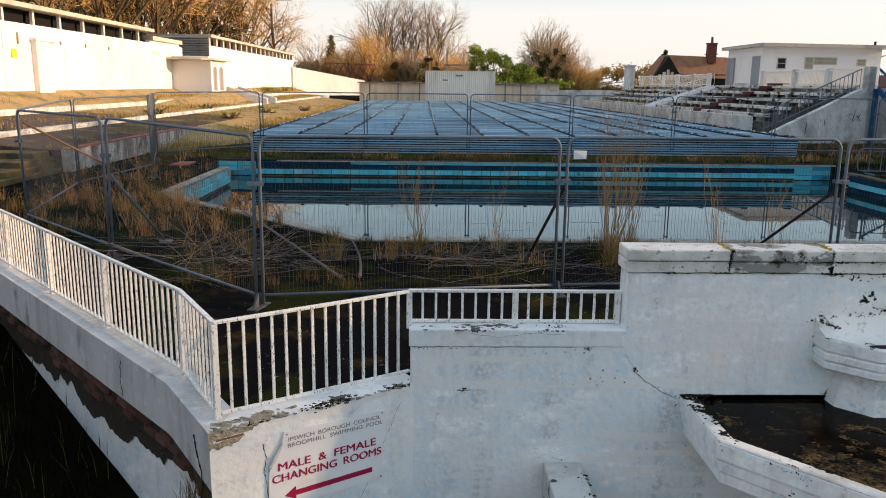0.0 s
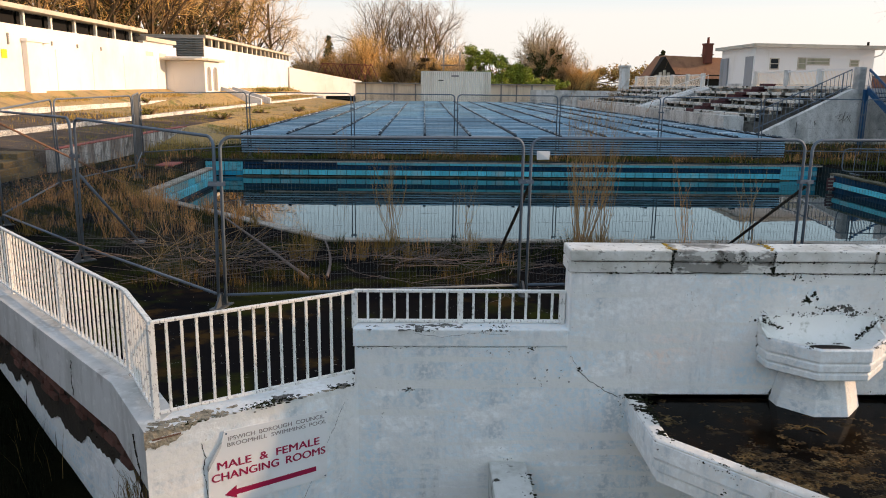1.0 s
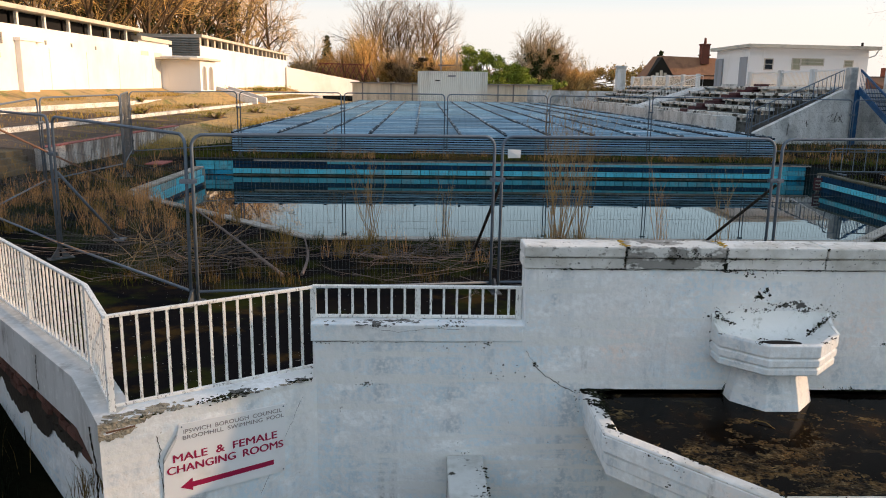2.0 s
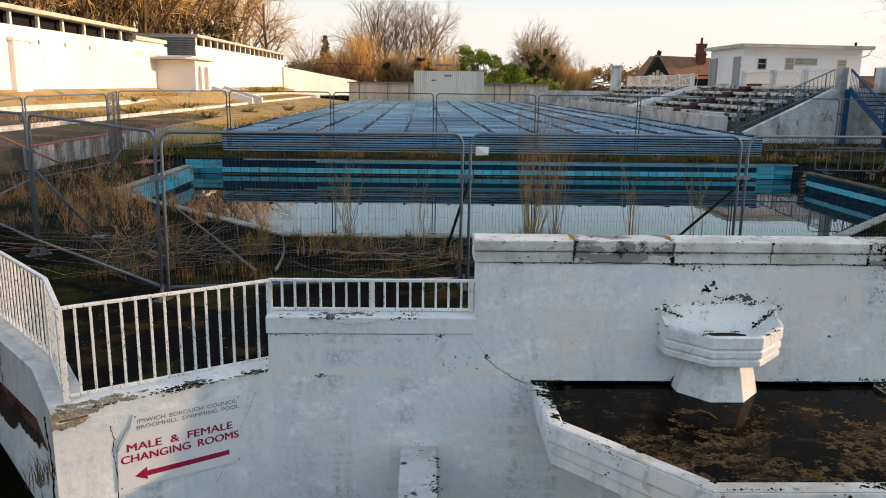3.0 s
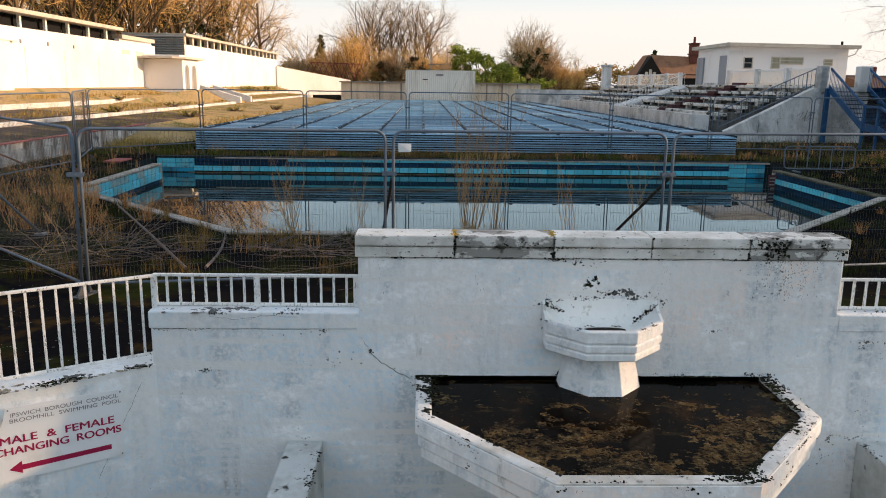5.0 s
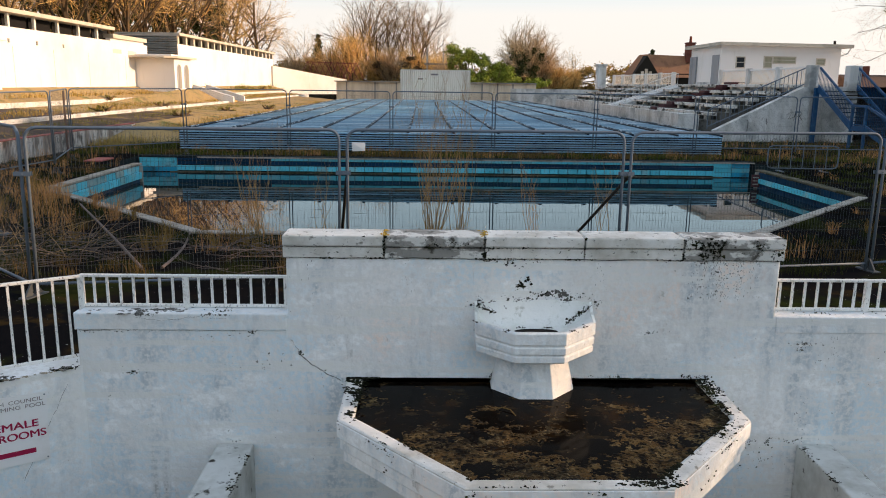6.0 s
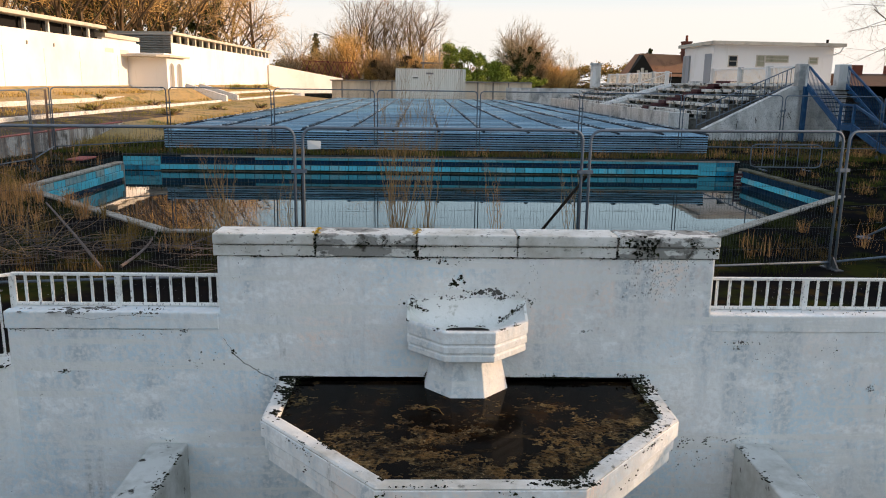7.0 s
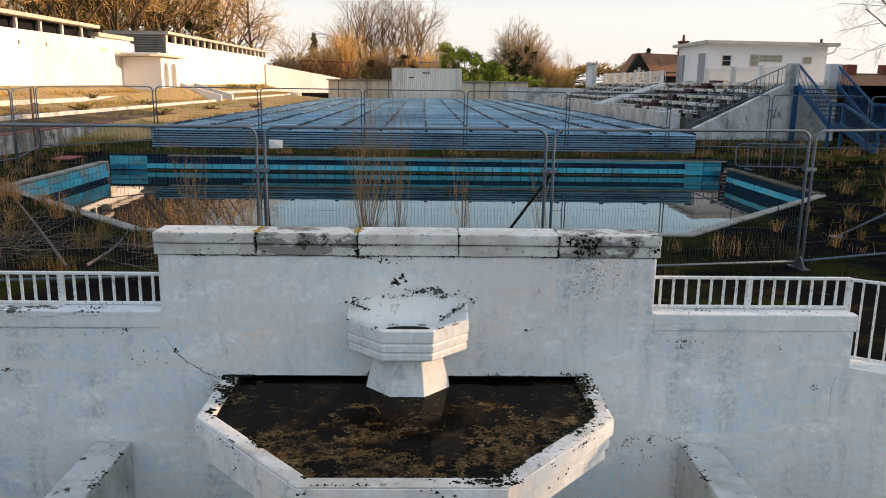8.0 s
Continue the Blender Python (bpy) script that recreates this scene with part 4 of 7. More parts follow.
cm = Matrix(((cd.x, -cd.y, 0, CC.x), (cd.y, cd.x, 0, CC.y), (0, 0, 1, 0), (0, 0, 0, 1)))
for s0, s1, z0, z1, mt in ((1.12, 1.66, 3.0, 3.62, GLASS), (3.1, 3.6, 3.02, 3.68, BOARD), (3.72, 5.3, 3.32, 3.68, BOARD), (6.9, 7.45, 3.26, 3.6, BOARD)):
    wd = part("window", Build().box(s0, s1, -0.03, 0.02, z0, z1, cm), mt, cafe)
    part("frame", Build().box(s0 - 0.06, s1 + 0.06, -0.06, 0.0, z0 - 0.07, z0, cm).box(s0 - 0.06, s1 + 0.06, -0.06, 0.0, z1, z1 + 0.06, cm).box(s0 - 0.06, s0, -0.06, 0.0, z0, z1, cm).box(s1, s1 + 0.06, -0.06, 0.0, z0, z1, cm)
         .box(s0, s1, -0.06, 0.0, (z0 + z1) / 2 - 0.02, (z0 + z1) / 2 + 0.02, cm), ROOF_FELT, wd)
part("band", Build().box(0.05, 8.5, -0.04, 0.0, 3.9, 3.98, cm), SUNLIT_WHITE, cafe)

# house beyond
house = thing("house", "house with a steep orange clay roof and timbered gable", "house", (41.5, 138, 0))
part("wall", Build().box(0.8, 14.2, 0.5, 9, -0.8, 4.0), TIMBER, house)
b = Build().add([(0.4, 0, 3.3), (2.7, 2.5, 7.3), (14.6, 3.5, 7.0), (15.4, 0, 3.3), (0.4, 10, 3.3), (2.7, 7, 7.3), (14.6, 7, 7.0), (15.4, 10, 3.3)], [(0, 3, 2, 1), (0, 1, 5, 4), (1, 2, 6, 5), (2, 3, 7, 6), (4, 5, 6, 7)])
part("roof", b, ROOF_TILE, house)
b = Build().add([(-0.6, -0.3, 2.9), (2.2, -0.3, 7.0), (5.0, -0.3, 2.9), (-0.6, 0.3, 2.9), (2.2, 2.5, 7.0), (5.0, 0.3, 2.9)], [(0, 2, 1), (0, 1, 4, 3), (1, 2, 5, 4)])
part("gable", b, TIMBER, house, "dark timbered gable")
for x in (0.75, 1.5, 2.2, 2.9, 3.65):
    part("gable_panel", Build().box(x - 0.26, x + 0.26, -0.36, -0.31, 3.0, 3.6 + 1.1 * (1 - abs(x - 2.2) / 1.9)), BEIGE_WALL, house)
part("chimney", Build().box(9.9, 11.3, 2, 3.4, 6.0, 9.2).box(9.8, 11.4, 1.9, 3.5, 9.2, 9.45).box(9.75, 11.45, 1.85, 3.55, 7.4, 7.6), CHIMNEY, house)
part("chimney_pot", Build().tube([(10.6, 2.7, 9.45), (10.6, 2.7, 10.5)], 0.26, 8, r2=0.2), CHIMNEY, house)

house.matrix_basis = Matrix.Translation((-0.73, 0, 0)) @ Matrix.Translation((0.45, -0.41, 1.66)) @ Matrix.Scale(0.72, 4) @ Matrix.Translation((-0.45, 0.41, -1.66)) @ house.matrix_basis

# ---- site fences ----
PW, PH = 3.45, 1.86


def fence_panel(mesh_step, levels):
    t = thing("site_fence", "galvanised steel site fence panel with wire mesh", "fence", group="site fence panels")
    r = 0.13
    arc = [(r - r * math.cos(a), PH - r + r * math.sin(a)) for a in [math.pi / 2 * k / 5 for k in range(6)]]
    pts = [(0, 0, 0)] + [(x, 0, z) for x, z in arc] + [(PW - x, 0, z) for x, z in arc[::-1]] + [(PW, 0, 0)]
    part("frame", Build().tube(pts, 0.019, 8), GALV, t, smooth=True)
    part("bottom_rail", Build().tube([(0, 0, 0.1), (PW, 0, 0.1)], 0.018, 6), GALV, t, smooth=True)
    b = Build()
    if mesh_step:
        k = int(PW / mesh_step)
        for i in range(1, k):
            x = PW * i / k
            b.tube([(x, 0.004, 0.1), (x, 0.004, PH - 0.01)], 0.0013, 3, cap=False)
    for z in levels:
        b.tube([(0, -0.002, z), (PW * 0.5, -0.002, z + 0.012), (PW, -0.002, z)], 0.0014, 3, cap=False)
    part("wire_mesh", b, WIRE, t, "fine steel wire mesh")
    part("clamp", Build().box(-0.14, 0.04, -0.035, -0.022, 1.33, 1.375).box(-0.14, 0.04, 0.022, 0.035, 1.33, 1.375).tube([(-0.05, -0.06, 1.352), (-0.05, 0.06, 1.352)], 0.009, 6), GALV, t, "steel clamp")
    return t


def stretch_to(t, a, c, za, zc, first):
    """Set a panel between two posts."""
    a, c = Vector((*a, za)), Vector((*c, zc))
    d = c - a
    yaw, ln = math.degrees(math.atan2(d.y, d.x)), math.hypot(d.x, d.y)
    m = pose(*a, 0, -math.degrees(math.atan2(d.z, ln)), yaw)
    m = m @ Matrix.Translation((0.05, 0, 0)) @ Matrix.Diagonal(((ln - 0.1) / PW, 1, 1, 1))
    if first:
        t.matrix_basis = m
        return t
    n = copy_thing(t, m)
    n.matrix_basis = m
    return n


NEAR = [(-6.6, 13.0, -0.7), (-4.1, 10.3, -0.68), (-1.6, 8.05, -0.76), (1.86, 8.67, -0.78), (5.34, 8.98, -0.79), (8.93, 9.63, -0.8)]
LEFT = [(-6.6, 13.0, -0.7), (-7.2, 16.5, -0.58), (-6.8, 20.0, -0.55), (-7.86, 23.4, -0.52), (-5.2, 26.05, -0.5)]
BACK = [(-5.2 + 3.47 * k, 26.05 + 0.05 * (k % 2), -0.5) for k in range(9)]
OPEN = [(8.93, 9.63, -0.8), (12.3, 10.85, -0.8), (15.6, 12.0, -0.8)]
fine = fence_panel(0.042, [0.3 + 0.28 * k for k in range(6)])
first = True
for line in (NEAR, LEFT, BACK):
    for p, q2 in zip(line, line[1:]):
        stretch_to(fine, p[:2], q2[:2], p[2], q2[2], first)
        first = False
bare = fence_panel(0, [0.35 + 0.25 * k for k in range(7)])
bare["label"] = "galvanised site fence panel with sagging horizontal wires"
first = True
for p, q2 in zip(OPEN, OPEN[1:]):
    stretch_to(bare, p[:2], q2[:2], p[2], q2[2], first)
    first = False


def fence_foot(x, y, z, rz):
    t = thing("fence_foot", "grey steel foot plate with gussets under a fence post", "fence foot", (x, y, z), rz, group="fence feet")
    part("plate", Build().box(-0.17, 0.17, -0.06, 0.06, 0, 0.016), WIRE, t)
    for s in (-1, 1):
        ring = [(s * 0.14, 0.016), (s * 0.02, 0.016), (s * 0.02, 0.17)]
        part("gusset", Build().rings([[(u, -0.012, w) for u, w in ring], [(u, 0.012, w) for u, w in ring]]), WIRE, t)
    return t


foot0 = None
for line in (NEAR, LEFT[1:], BACK[1:], OPEN[1:]):
    for i, (x, y, z) in enumerate(line):
        nxt = line[min(i + 1, len(line) - 1)]
        prv = line[max(i - 1, 0)]
        yaw = math.degrees(math.atan2(nxt[1] - prv[1], nxt[0] - prv[0]))
        if foot0 is None:
            foot0 = fence_foot(x, y, DECK, yaw + 90)
        else:
            copy_thing(foot0, pose(x, y, DECK, 0, 0, yaw + 90))


def fence_stay(a, c, mat, label):
    t = thing("brace_pole", label, "brace pole", a, group="fence braces")
    d = Vector(c) - Vector(a)
    part("tube", Build().tube([(0, 0, 0), tuple(d)], 0.02, 8), mat, t, smooth=True)
    part("foot_plate", Build().box(d.x - 0.08, d.x + 0.08, d.y - 0.08, d.y + 0.08, d.z - 0.01, d.z + 0.02), mat, t)


fence_stay((-4.05, 10.3, 0.42), (-3.77, 11.58, DECK + 0.02), GALV, "galvanised diagonal stay bracing the fence")
fence_stay((-6.55, 13.1, 0.95), (-6.4, 18.3, DECK + 0.02), RUSTY, "rusty diagonal stay bracing the fence")
fence_stay((1.9, 8.7, 0.5), (1.65, 10.2, DECK + 0.02), TIMBER, "dark diagonal stay bracing the fence")
fence_stay((5.36, 9.0, 0.5), (4.85, 10.6, DECK + 0.02), TIMBER, "dark diagonal stay bracing the fence")
fence_stay((12.1, 10.9, 0.4), (10.6, 11.8, DECK + 0.02), GALV, "galvanised diagonal stay bracing the fence")
# Stand-in tube for a brown mesh panel seen edge-on at the corner.
board = thing("rusty_post", "brown square tube standing in for a fence panel seen edge-on", "post", (-8.02, 23.5, DECK), 20)
part("plate", Build().box(-0.03, 0.03, -0.03, 0.03, 0, 2.05), RUSTY, board, bevel=0.006)
part("cap", Build().box(-0.035, 0.035, -0.035, 0.035, 2.05, 2.065), RUSTY, board)
note = thing("paper_notice", "blank white paper notice tied to the fence mesh", "notice", (2.05, 8.66, 0.88), 5)
part("sheet", Build().rings([[(-0.075, -0.01, -0.05), (0.075, -0.012, -0.045), (0.075, -0.014, -0.043), (-0.075, -0.012, -0.048)], [(-0.08, -0.02, 0.055), (0.08, -0.008, 0.05), (0.08, -0.01, 0.052), (-0.08, -0.022, 0.057)]]), SIGN_WHITE, note)

# crowd barrier by the pool
bar = thing("crowd_barrier", "low galvanised crowd barrier standing in weeds", "barrier", (13.1, 22.4, DECK), -2)
pts = [(0.15, 0, 0.1), (0.03, 0, 0.14), (0, 0, 0.25), (0, 0, 0.62), (0.03, 0, 0.73), (0.15, 0, 0.77), (1.95, 0, 0.77), (2.07, 0, 0.73), (2.1, 0, 0.62), (2.1, 0, 0.25), (2.07, 0, 0.14), (1.95, 0, 0.1), (0.15, 0, 0.1)]
part("frame", Build().tube(pts, 0.019, 6), GALV, bar, smooth=True)
for k in range(5):
    x = 0.35 + k * 0.35
    part("upright", Build().tube([(x, 0, 0.1), (x, 0, 0.77)], 0.012, 6), GALV, bar)
for x in (0.4, 1.7):
    part("foot", Build().box(x - 0.03, x + 0.03, -0.25, 0.25, 0, 0.03), GALV, bar)

# blue steel stair
stair = thing("steel_stair", "blue painted steel stair with railings up to the stand", "stair")
SXA, SXB = 20.85, 22.65


def flight(y0, z0, y1, z1, n5):
    for k in range(n5):
        s = (k + 0.5) / n5
        yy, z = y0 + (y1 - y0) * s, z0 + (z1 - z0) * s
        part("tread", Build().box(SXA + 0.04, SXB - 0.04, yy - 0.15, yy + 0.13, z - 0.04, z), TIMBER, stair)
    for x in (SXA, SXB):
        for h, th, nm in ((0.0, 0.11, "stringer"), (0.92, 0.05, "handrail"), (0.16, 0.02, "bottom_rail")):
            part(nm, Build().rings([[(x - 0.03, y, z + h - th), (x + 0.03, y, z + h - th), (x + 0.03, y, z + h + th), (x - 0.03, y, z + h + th)] for y, z in ((y0, z0), (y1, z1))]), BLUE_PAINT, stair)
        k = int(abs(y1 - y0) / 0.12)
        for i in range(k + 1):
            y, z = y0 + (y1 - y0) * i / k, z0 + (z1 - z0) * i / k
            part("baluster", Build().tube([(x, y, z + 0.1), (x, y, z + 0.92)], 0.011, 4), BLUE_PAINT, stair)
        part("newel", Build().box(x - 0.05, x + 0.05, y1 - 0.05, y1 + 0.05, DECK, z1 + 0.98), BLUE_PAINT, stair)


flight(35.2, 1.66, 32.1, 0.05, 9)
flight(32.1, 0.05, 31.05, 0.05, 3)
flight(31.05, 0.05, 28.4, -0.78, 5)
part("post", Build().box(20.72, 20.9, 35.15, 35.33, DECK, 1.7), BLUE_PAINT, stair)

# terrace corner pillars and stair gap
for x, w2 in ((20.72, 0.17), (22.69, 0.28)):
    t = thing("concrete_pillar", "square white concrete pillar at the top of the stair", "pillar", (x, 35.75, 1.5), group="stand pillars")
    part("shaft", Build().box(-w2, w2, -0.25, 0.25, 0, 1.22), FADED_WHITE, t, bevel=0.03)
tw = thing("concrete_pillar", "tall white concrete pillar at the far end of the stand", "pillar", (19.75, 75, 1.5))
part("shaft", Build().box(-0.42, 0.42, -0.4, 0.4, 0, 2.0), FADED_WHITE, tw, bevel=0.03)
part("cap", Build().box(-0.5, 0.5, -0.5, 0.5, 2.0, 2.2), FADED_WHITE, tw, bevel=0.03)

# red gangway steps in the stand, and sloping hand rails
gang = thing("gangway_steps", "dark red painted gangway steps up the stand", "steps")
for i in range(11):
    x = 16.5 + i * 0.5
    part("step", Build().box(x, x + 0.9, 47.3, 48.4, 0.02 + i * 0.172, 0.27 + i * 0.172), RED_STEP, gang)


def hand_rail(a, c, label, mat, n2=16, h=0.9):
    t = thing("hand_rail", label, "hand rail", a, group="stand hand rails")
    d = Vector(c) - Vector(a)
    for z in (0.12, h):
        part("rail", Build().tube([(0, 0, z), (d.x, d.y, d.z + z)], 0.03, 5), mat, t)
    for i in range(n2 + 1):
        p = d * (i / n2)
        part("baluster", Build().tube([(p.x, p.y, p.z), (p.x, p.y, p.z + h)], 0.014 if i % 5 else 0.03, 4), mat, t)


hand_rail((16.3, 36.4, -0.3), (21.5, 37.9, 1.75), "grey steel hand rail up the end of the stand", GALV, 22)
hand_rail((16.6, 57.3, 0.1), (21.7, 58.0, 1.75), "pale steel hand rail up the stand", RAIL_WHITE, 22)
b = Build()
ring = [(16.6, DECK), (21.9, DECK), (21.9, 1.8), (16.6, 0.12)]
b.rings([[(x, 57.0, z) for x, z in ring], [(x, 60.5, z) for x, z in ring]])
tagged(part("stand_stair_flank", b, FADED_WHITE), "sloping white flank between the two stands", "wall", kind="structure")

# pavilion details
for ya, yb in ((51.75, 52.95), (56.1, 57.4)):
    part("door", Build().box(22.3, 22.4, ya, yb, TER, 3.78), GREY_DOOR, cafe, "grey painted door")
part("gutter", Build().tube([(31.4, 52.3, 4.4), (31.3, 52.5, 4.0), (30.95, 52.7, 3.85)], 0.05, 6), FADED_WHITE, cafe)
part("vent_pipe", Build().tube([(30.6, 53.0, 4.55), (30.6, 53.0, 4.85)], 0.08, 6), TIMBER, cafe)

# ---- sign on the splayed wall ----
SA, SB = Vector((-0.824, 4.552)), Vector((-0.065, 5.064))
sd = (SB - SA).normalized()
sn = Vector((sd.y, -sd.x))
so = SA + sn * 0.004
frame_m = Matrix(((sd.x, 0, sn.x, so.x), (sd.y, 0, sn.y, so.y), (0, 1, 0, -1.26), (0, 0, 0, 1)))   # x along the wall, y up, z out of it
sign = thing("wall_sign", "white direction sign with maroon lettering and a torn corner", "sign")
sign.matrix_basis = frame_m
outline = [(-0.006, 0.012), (0.906, -0.004), (0.922, 0.543), (0.125, 0.572), (0.112, 0.52), (0.093, 0.46), (0.06, 0.4), (0.022, 0.345), (0.004, 0.31)]
part("board", Build().rings([[(x, y, 0.002) for x, y in outline], [(x, y, 0.012) for x, y in outline]]), SIGN_WHITE, sign)
peel = [(0.003, 0.31), (0.022, 0.342), (0.06, 0.398), (0.093, 0.455), (0.108, 0.5), (0.07, 0.45), (0.03, 0.385), (0.004, 0.34)]
part("peeled_strip", Build().rings([[(x, y, 0.004) for x, y in peel], [(x, y, 0.02) for x, y in peel]]), FADED_WHITE, sign, "curled grey strip of the torn corner")


def text_mesh(body, size, bold):
    cu = bpy.data.curves.new("lettering", "FONT")
    cu.body, cu.size, cu.extrude, cu.offset = body, size, 0.0008, 0.0
    tmp = bpy.data.objects.new("lettering", cu)
    scene.collection.objects.link(tmp)
    me = bpy.data.meshes.new_from_object(tmp.evaluated_get(bpy.context.evaluated_depsgraph_get()))
    bpy.data.objects.remove(tmp)
    return me


def lettering(body, x, y, size, width, mat, bold=0.0):
    """A line of words on the sign board, each word a part, spread over a width."""
    words = [text_mesh(w, size, bold) for w in body.split()]
    spans = [(min(v.co.x for v in me.vertices), max(v.co.x for v in me.vertices)) for me in words]
    gap = size * 0.62
    total = sum(c2 - a2 for a2, c2 in spans) + gap * (len(words) - 1)
    k = width / total
    at = 0.0
    for me, (a2, c2) in zip(words, spans):
        for v in me.vertices:
            v.co = Vector((x + (v.co.x - a2 + at) * k, v.co.y + y - 0.016 * (v.co.x - a2 + at) * k, v.co.z + 0.0135))
        at += c2 - a2 + gap
        if bold:
            vs9 = [v.co.copy() for v in me.vertices]
            fs9 = [tuple(p.vertices) for p in me.polygons]
            me = Build().add(vs9, fs9).add([v + Vector((bold, bold * 0.3, 0.0004)) for v in vs9], fs9).add([v + Vector((-bold, -bold * 0.3, 0.0008)) for v in vs9], fs9).mesh("lettering")
        me.materials.clear()
        me.materials.append(mat)
        ob = new("lettering", me)
        ob.parent = sign


lettering("IPSWICH BOROUGH COUNCIL", 0.152, 0.497, 0.043, 0.738, SIGN_GREY)
lettering("BROOMHILL SWIMMING POOL", 0.145, 0.452, 0.043, 0.762, SIGN_GREY)
lettering("MALE & FEMALE", 0.07, 0.297, 0.082, 0.777, SIGN_RED, 0.0022)
lettering("CHANGING ROOMS", 0.025, 0.213, 0.082, 0.868, SIGN_RED, 0.0022)
part("arrow", Build().rings([[(x, y, z) for x, y in ((0.11, 0.097), (0.197, 0.052), (0.197, 0.078), (0.815, 0.074), (0.815, 0.112), (0.197, 0.118), (0.197, 0.149))] for z in (0.0125, 0.0145)]), SIGN_RED, sign, "maroon arrow")
for x, y in ((0.015, 0.03), (0.89, 0.015), (0.905, 0.525), (0.14, 0.552)):
    part("screw", Build().tube([(x, y, 0.01), (x, y, 0.017)], 0.006, 6), GALV, sign)

# broken concrete corner, cracks
rnd = random.Random(5)


def rubble(b, p, s):
    ps = [Vector((rnd.uniform(-1, 1), rnd.uniform(-1, 1), rnd.uniform(-0.7, 0.7))).normalized() * rnd.uniform(0.6, 1) for _ in range(8)]
    bm = bmesh.new()
    for q3 in ps:
        bm.verts.new(Vector(p) + Vector((q3.x * s[0], q3.y * s[1], q3.z * s[2])))
    bmesh.ops.convex_hull(bm, input=bm.verts)
    bm.verts.ensure_lookup_table()
    vs2 = [v.co.copy() for v in bm.verts]
    ix = {v: i for i, v in enumerate(bm.verts)}
    b.add(vs2, [tuple(ix[v] for v in f.verts) for f in bm.faces])
    bm.free()




def broken_corner():
    """Bare broken concrete where the painted render has come off the corner, lying on the splayed face."""
    b, c0 = Build(), Vector((-1.15, 4.333))
    d2 = Vector((0.829, 0.559))
    n2 = Vector((d2.y, -d2.x))
    nu, nz = 44, 18
    vs = []
    for i in range(nu + 1):
        u = -0.006 + 0.42 * i / nu
        low = -0.69 if u < 0.15 else -0.69 + (u - 0.15) * 0.55
        low += 0.022 * noise.noise((u * 22, 1.0, 0)) + 0.012 * noise.noise((u * 60, 5.0, 0))
        for j in range(nz + 1):
            w = j / nz
            z = -0.566 + (min(low, -0.572) + 0.566) * w
            groove = math.exp(-((z + 0.63 + 0.03 * noise.noise((u * 8, 0, 3))) / 0.008) ** 2) if 0.03 < u < 0.3 else 0
            out = 0.004 + 0.012 * noise.noise((u * 26, z * 40, 0)) + 0.007 * noise.noise((u * 70, z * 90, 2)) - 0.02 * groove
            out = max(out, 0.0015) if w < 0.999 and groove < 0.3 else max(out, -0.004)
            p = c0 + d2 * u + n2 * out
            vs.append((p.x, p.y, z))
    b.add(vs, [(i * (nz + 1) + j, i * (nz + 1) + j + 1, (i + 1) * (nz + 1) + j + 1, (i + 1) * (nz + 1) + j) for i in range(nu) for j in range(nz)])
    return b


b = broken_corner()
for k in range(60):
    s = rnd.random() ** 1.3
    p = Vector((-1.15, 4.333)).lerp(Vector((0.15, 5.21)), s * 0.34) + Vector((rnd.uniform(-0.01, 0.02), rnd.uniform(0.0, 0.16)))
    rubble(b, (p.x, p.y, -0.572), (rnd.uniform(0.02, 0.07), rnd.uniform(0.02, 0.06), rnd.uniform(0.006, 0.016)))
for k in range(46):
    s = rnd.uniform(0.2, 0.95)
    p = Vector((-1.15, 4.333)).lerp(Vector((0.15, 5.21)), s)
    rubble(b, (p.x + 0.004, p.y + 0.01, -0.577), (rnd.uniform(0.015, 0.05), 0.016, rnd.uniform(0.006, 0.014)))
tagged(part("broken_concrete", b, BROKEN), "crumbled bare concrete at the corner of the wall", "rubble", kind="stuff")


def crack(pts, wdt, depth_dir):
    """A ragged dark crack as a thin raised strip on a wall."""
    b = Build()
    prev = None
    for p, q2 in zip(pts, pts[1:]):
        n3 = 6
        for i in range(n3):
            u, w = Vector(p).lerp(Vector(q2), i / n3), Vector(p).lerp(Vector(q2), (i + 1) / n3)
            jig = Vector((rnd.uniform(-1, 1), 0, rnd.uniform(-1, 1))) * 0.006
            start = prev if prev is not None else u
            end = w + jig
            r = wdt * rnd.uniform(0.25, 1.0)
            b.tube([start, end], r, 4, r2=wdt * rnd.uniform(0.25, 1.0))
            prev = end
    return tagged(part("crack", b, TIMBER), "dark crack in the painted wall", "crack", kind="structure")


yw = FACE - 0.001
crack([(1.79, yw, -0.35), (1.85, yw, -0.44)], 0.0016, (0, -1, 0))
crack([(1.85, yw, -0.45), (1.93, yw, -0.54), (2.06, yw, -0.62), (2.17, yw, -0.68)], 0.0042, (0, -1, 0))
crack([(0.16, yw - 0.002, -0.276), (0.45, yw - 0.002, -0.277), (0.62, yw - 0.002, -0.276)], 0.003, (0, -1, 0))
crack([(0.7, yw - 0.002, -0.277), (1.15, yw - 0.002, -0.276), (1.7, yw - 0.002, -0.274)], 0.0014, (0, -1, 0))
crack([(0.6, yw - 0.009, -0.17), (0.8, yw - 0.009, -0.2), (1.05, yw - 0.009, -0.165), (1.3, yw - 0.009, -0.18)], 0.0016, (0, -1, 0))
crack([(7.13, yw, -0.62), (7.09, yw, -0.75), (7.1, yw, -1.0)], 0.0016, (0, -1, 0))
q0, q1 = SA - sd * 0.028 + sn * 0.001, SA - sd * 0.006 + sn * 0.001
crack([(q0.x, q0.y, -0.74), (q1.x, q1.y, -0.85), (q0.x, q0.y, -0.93), (q1.x, q1.y, -1.05), (q1.x, q1.y, -1.6)], 0.004, (0, -1, 0))
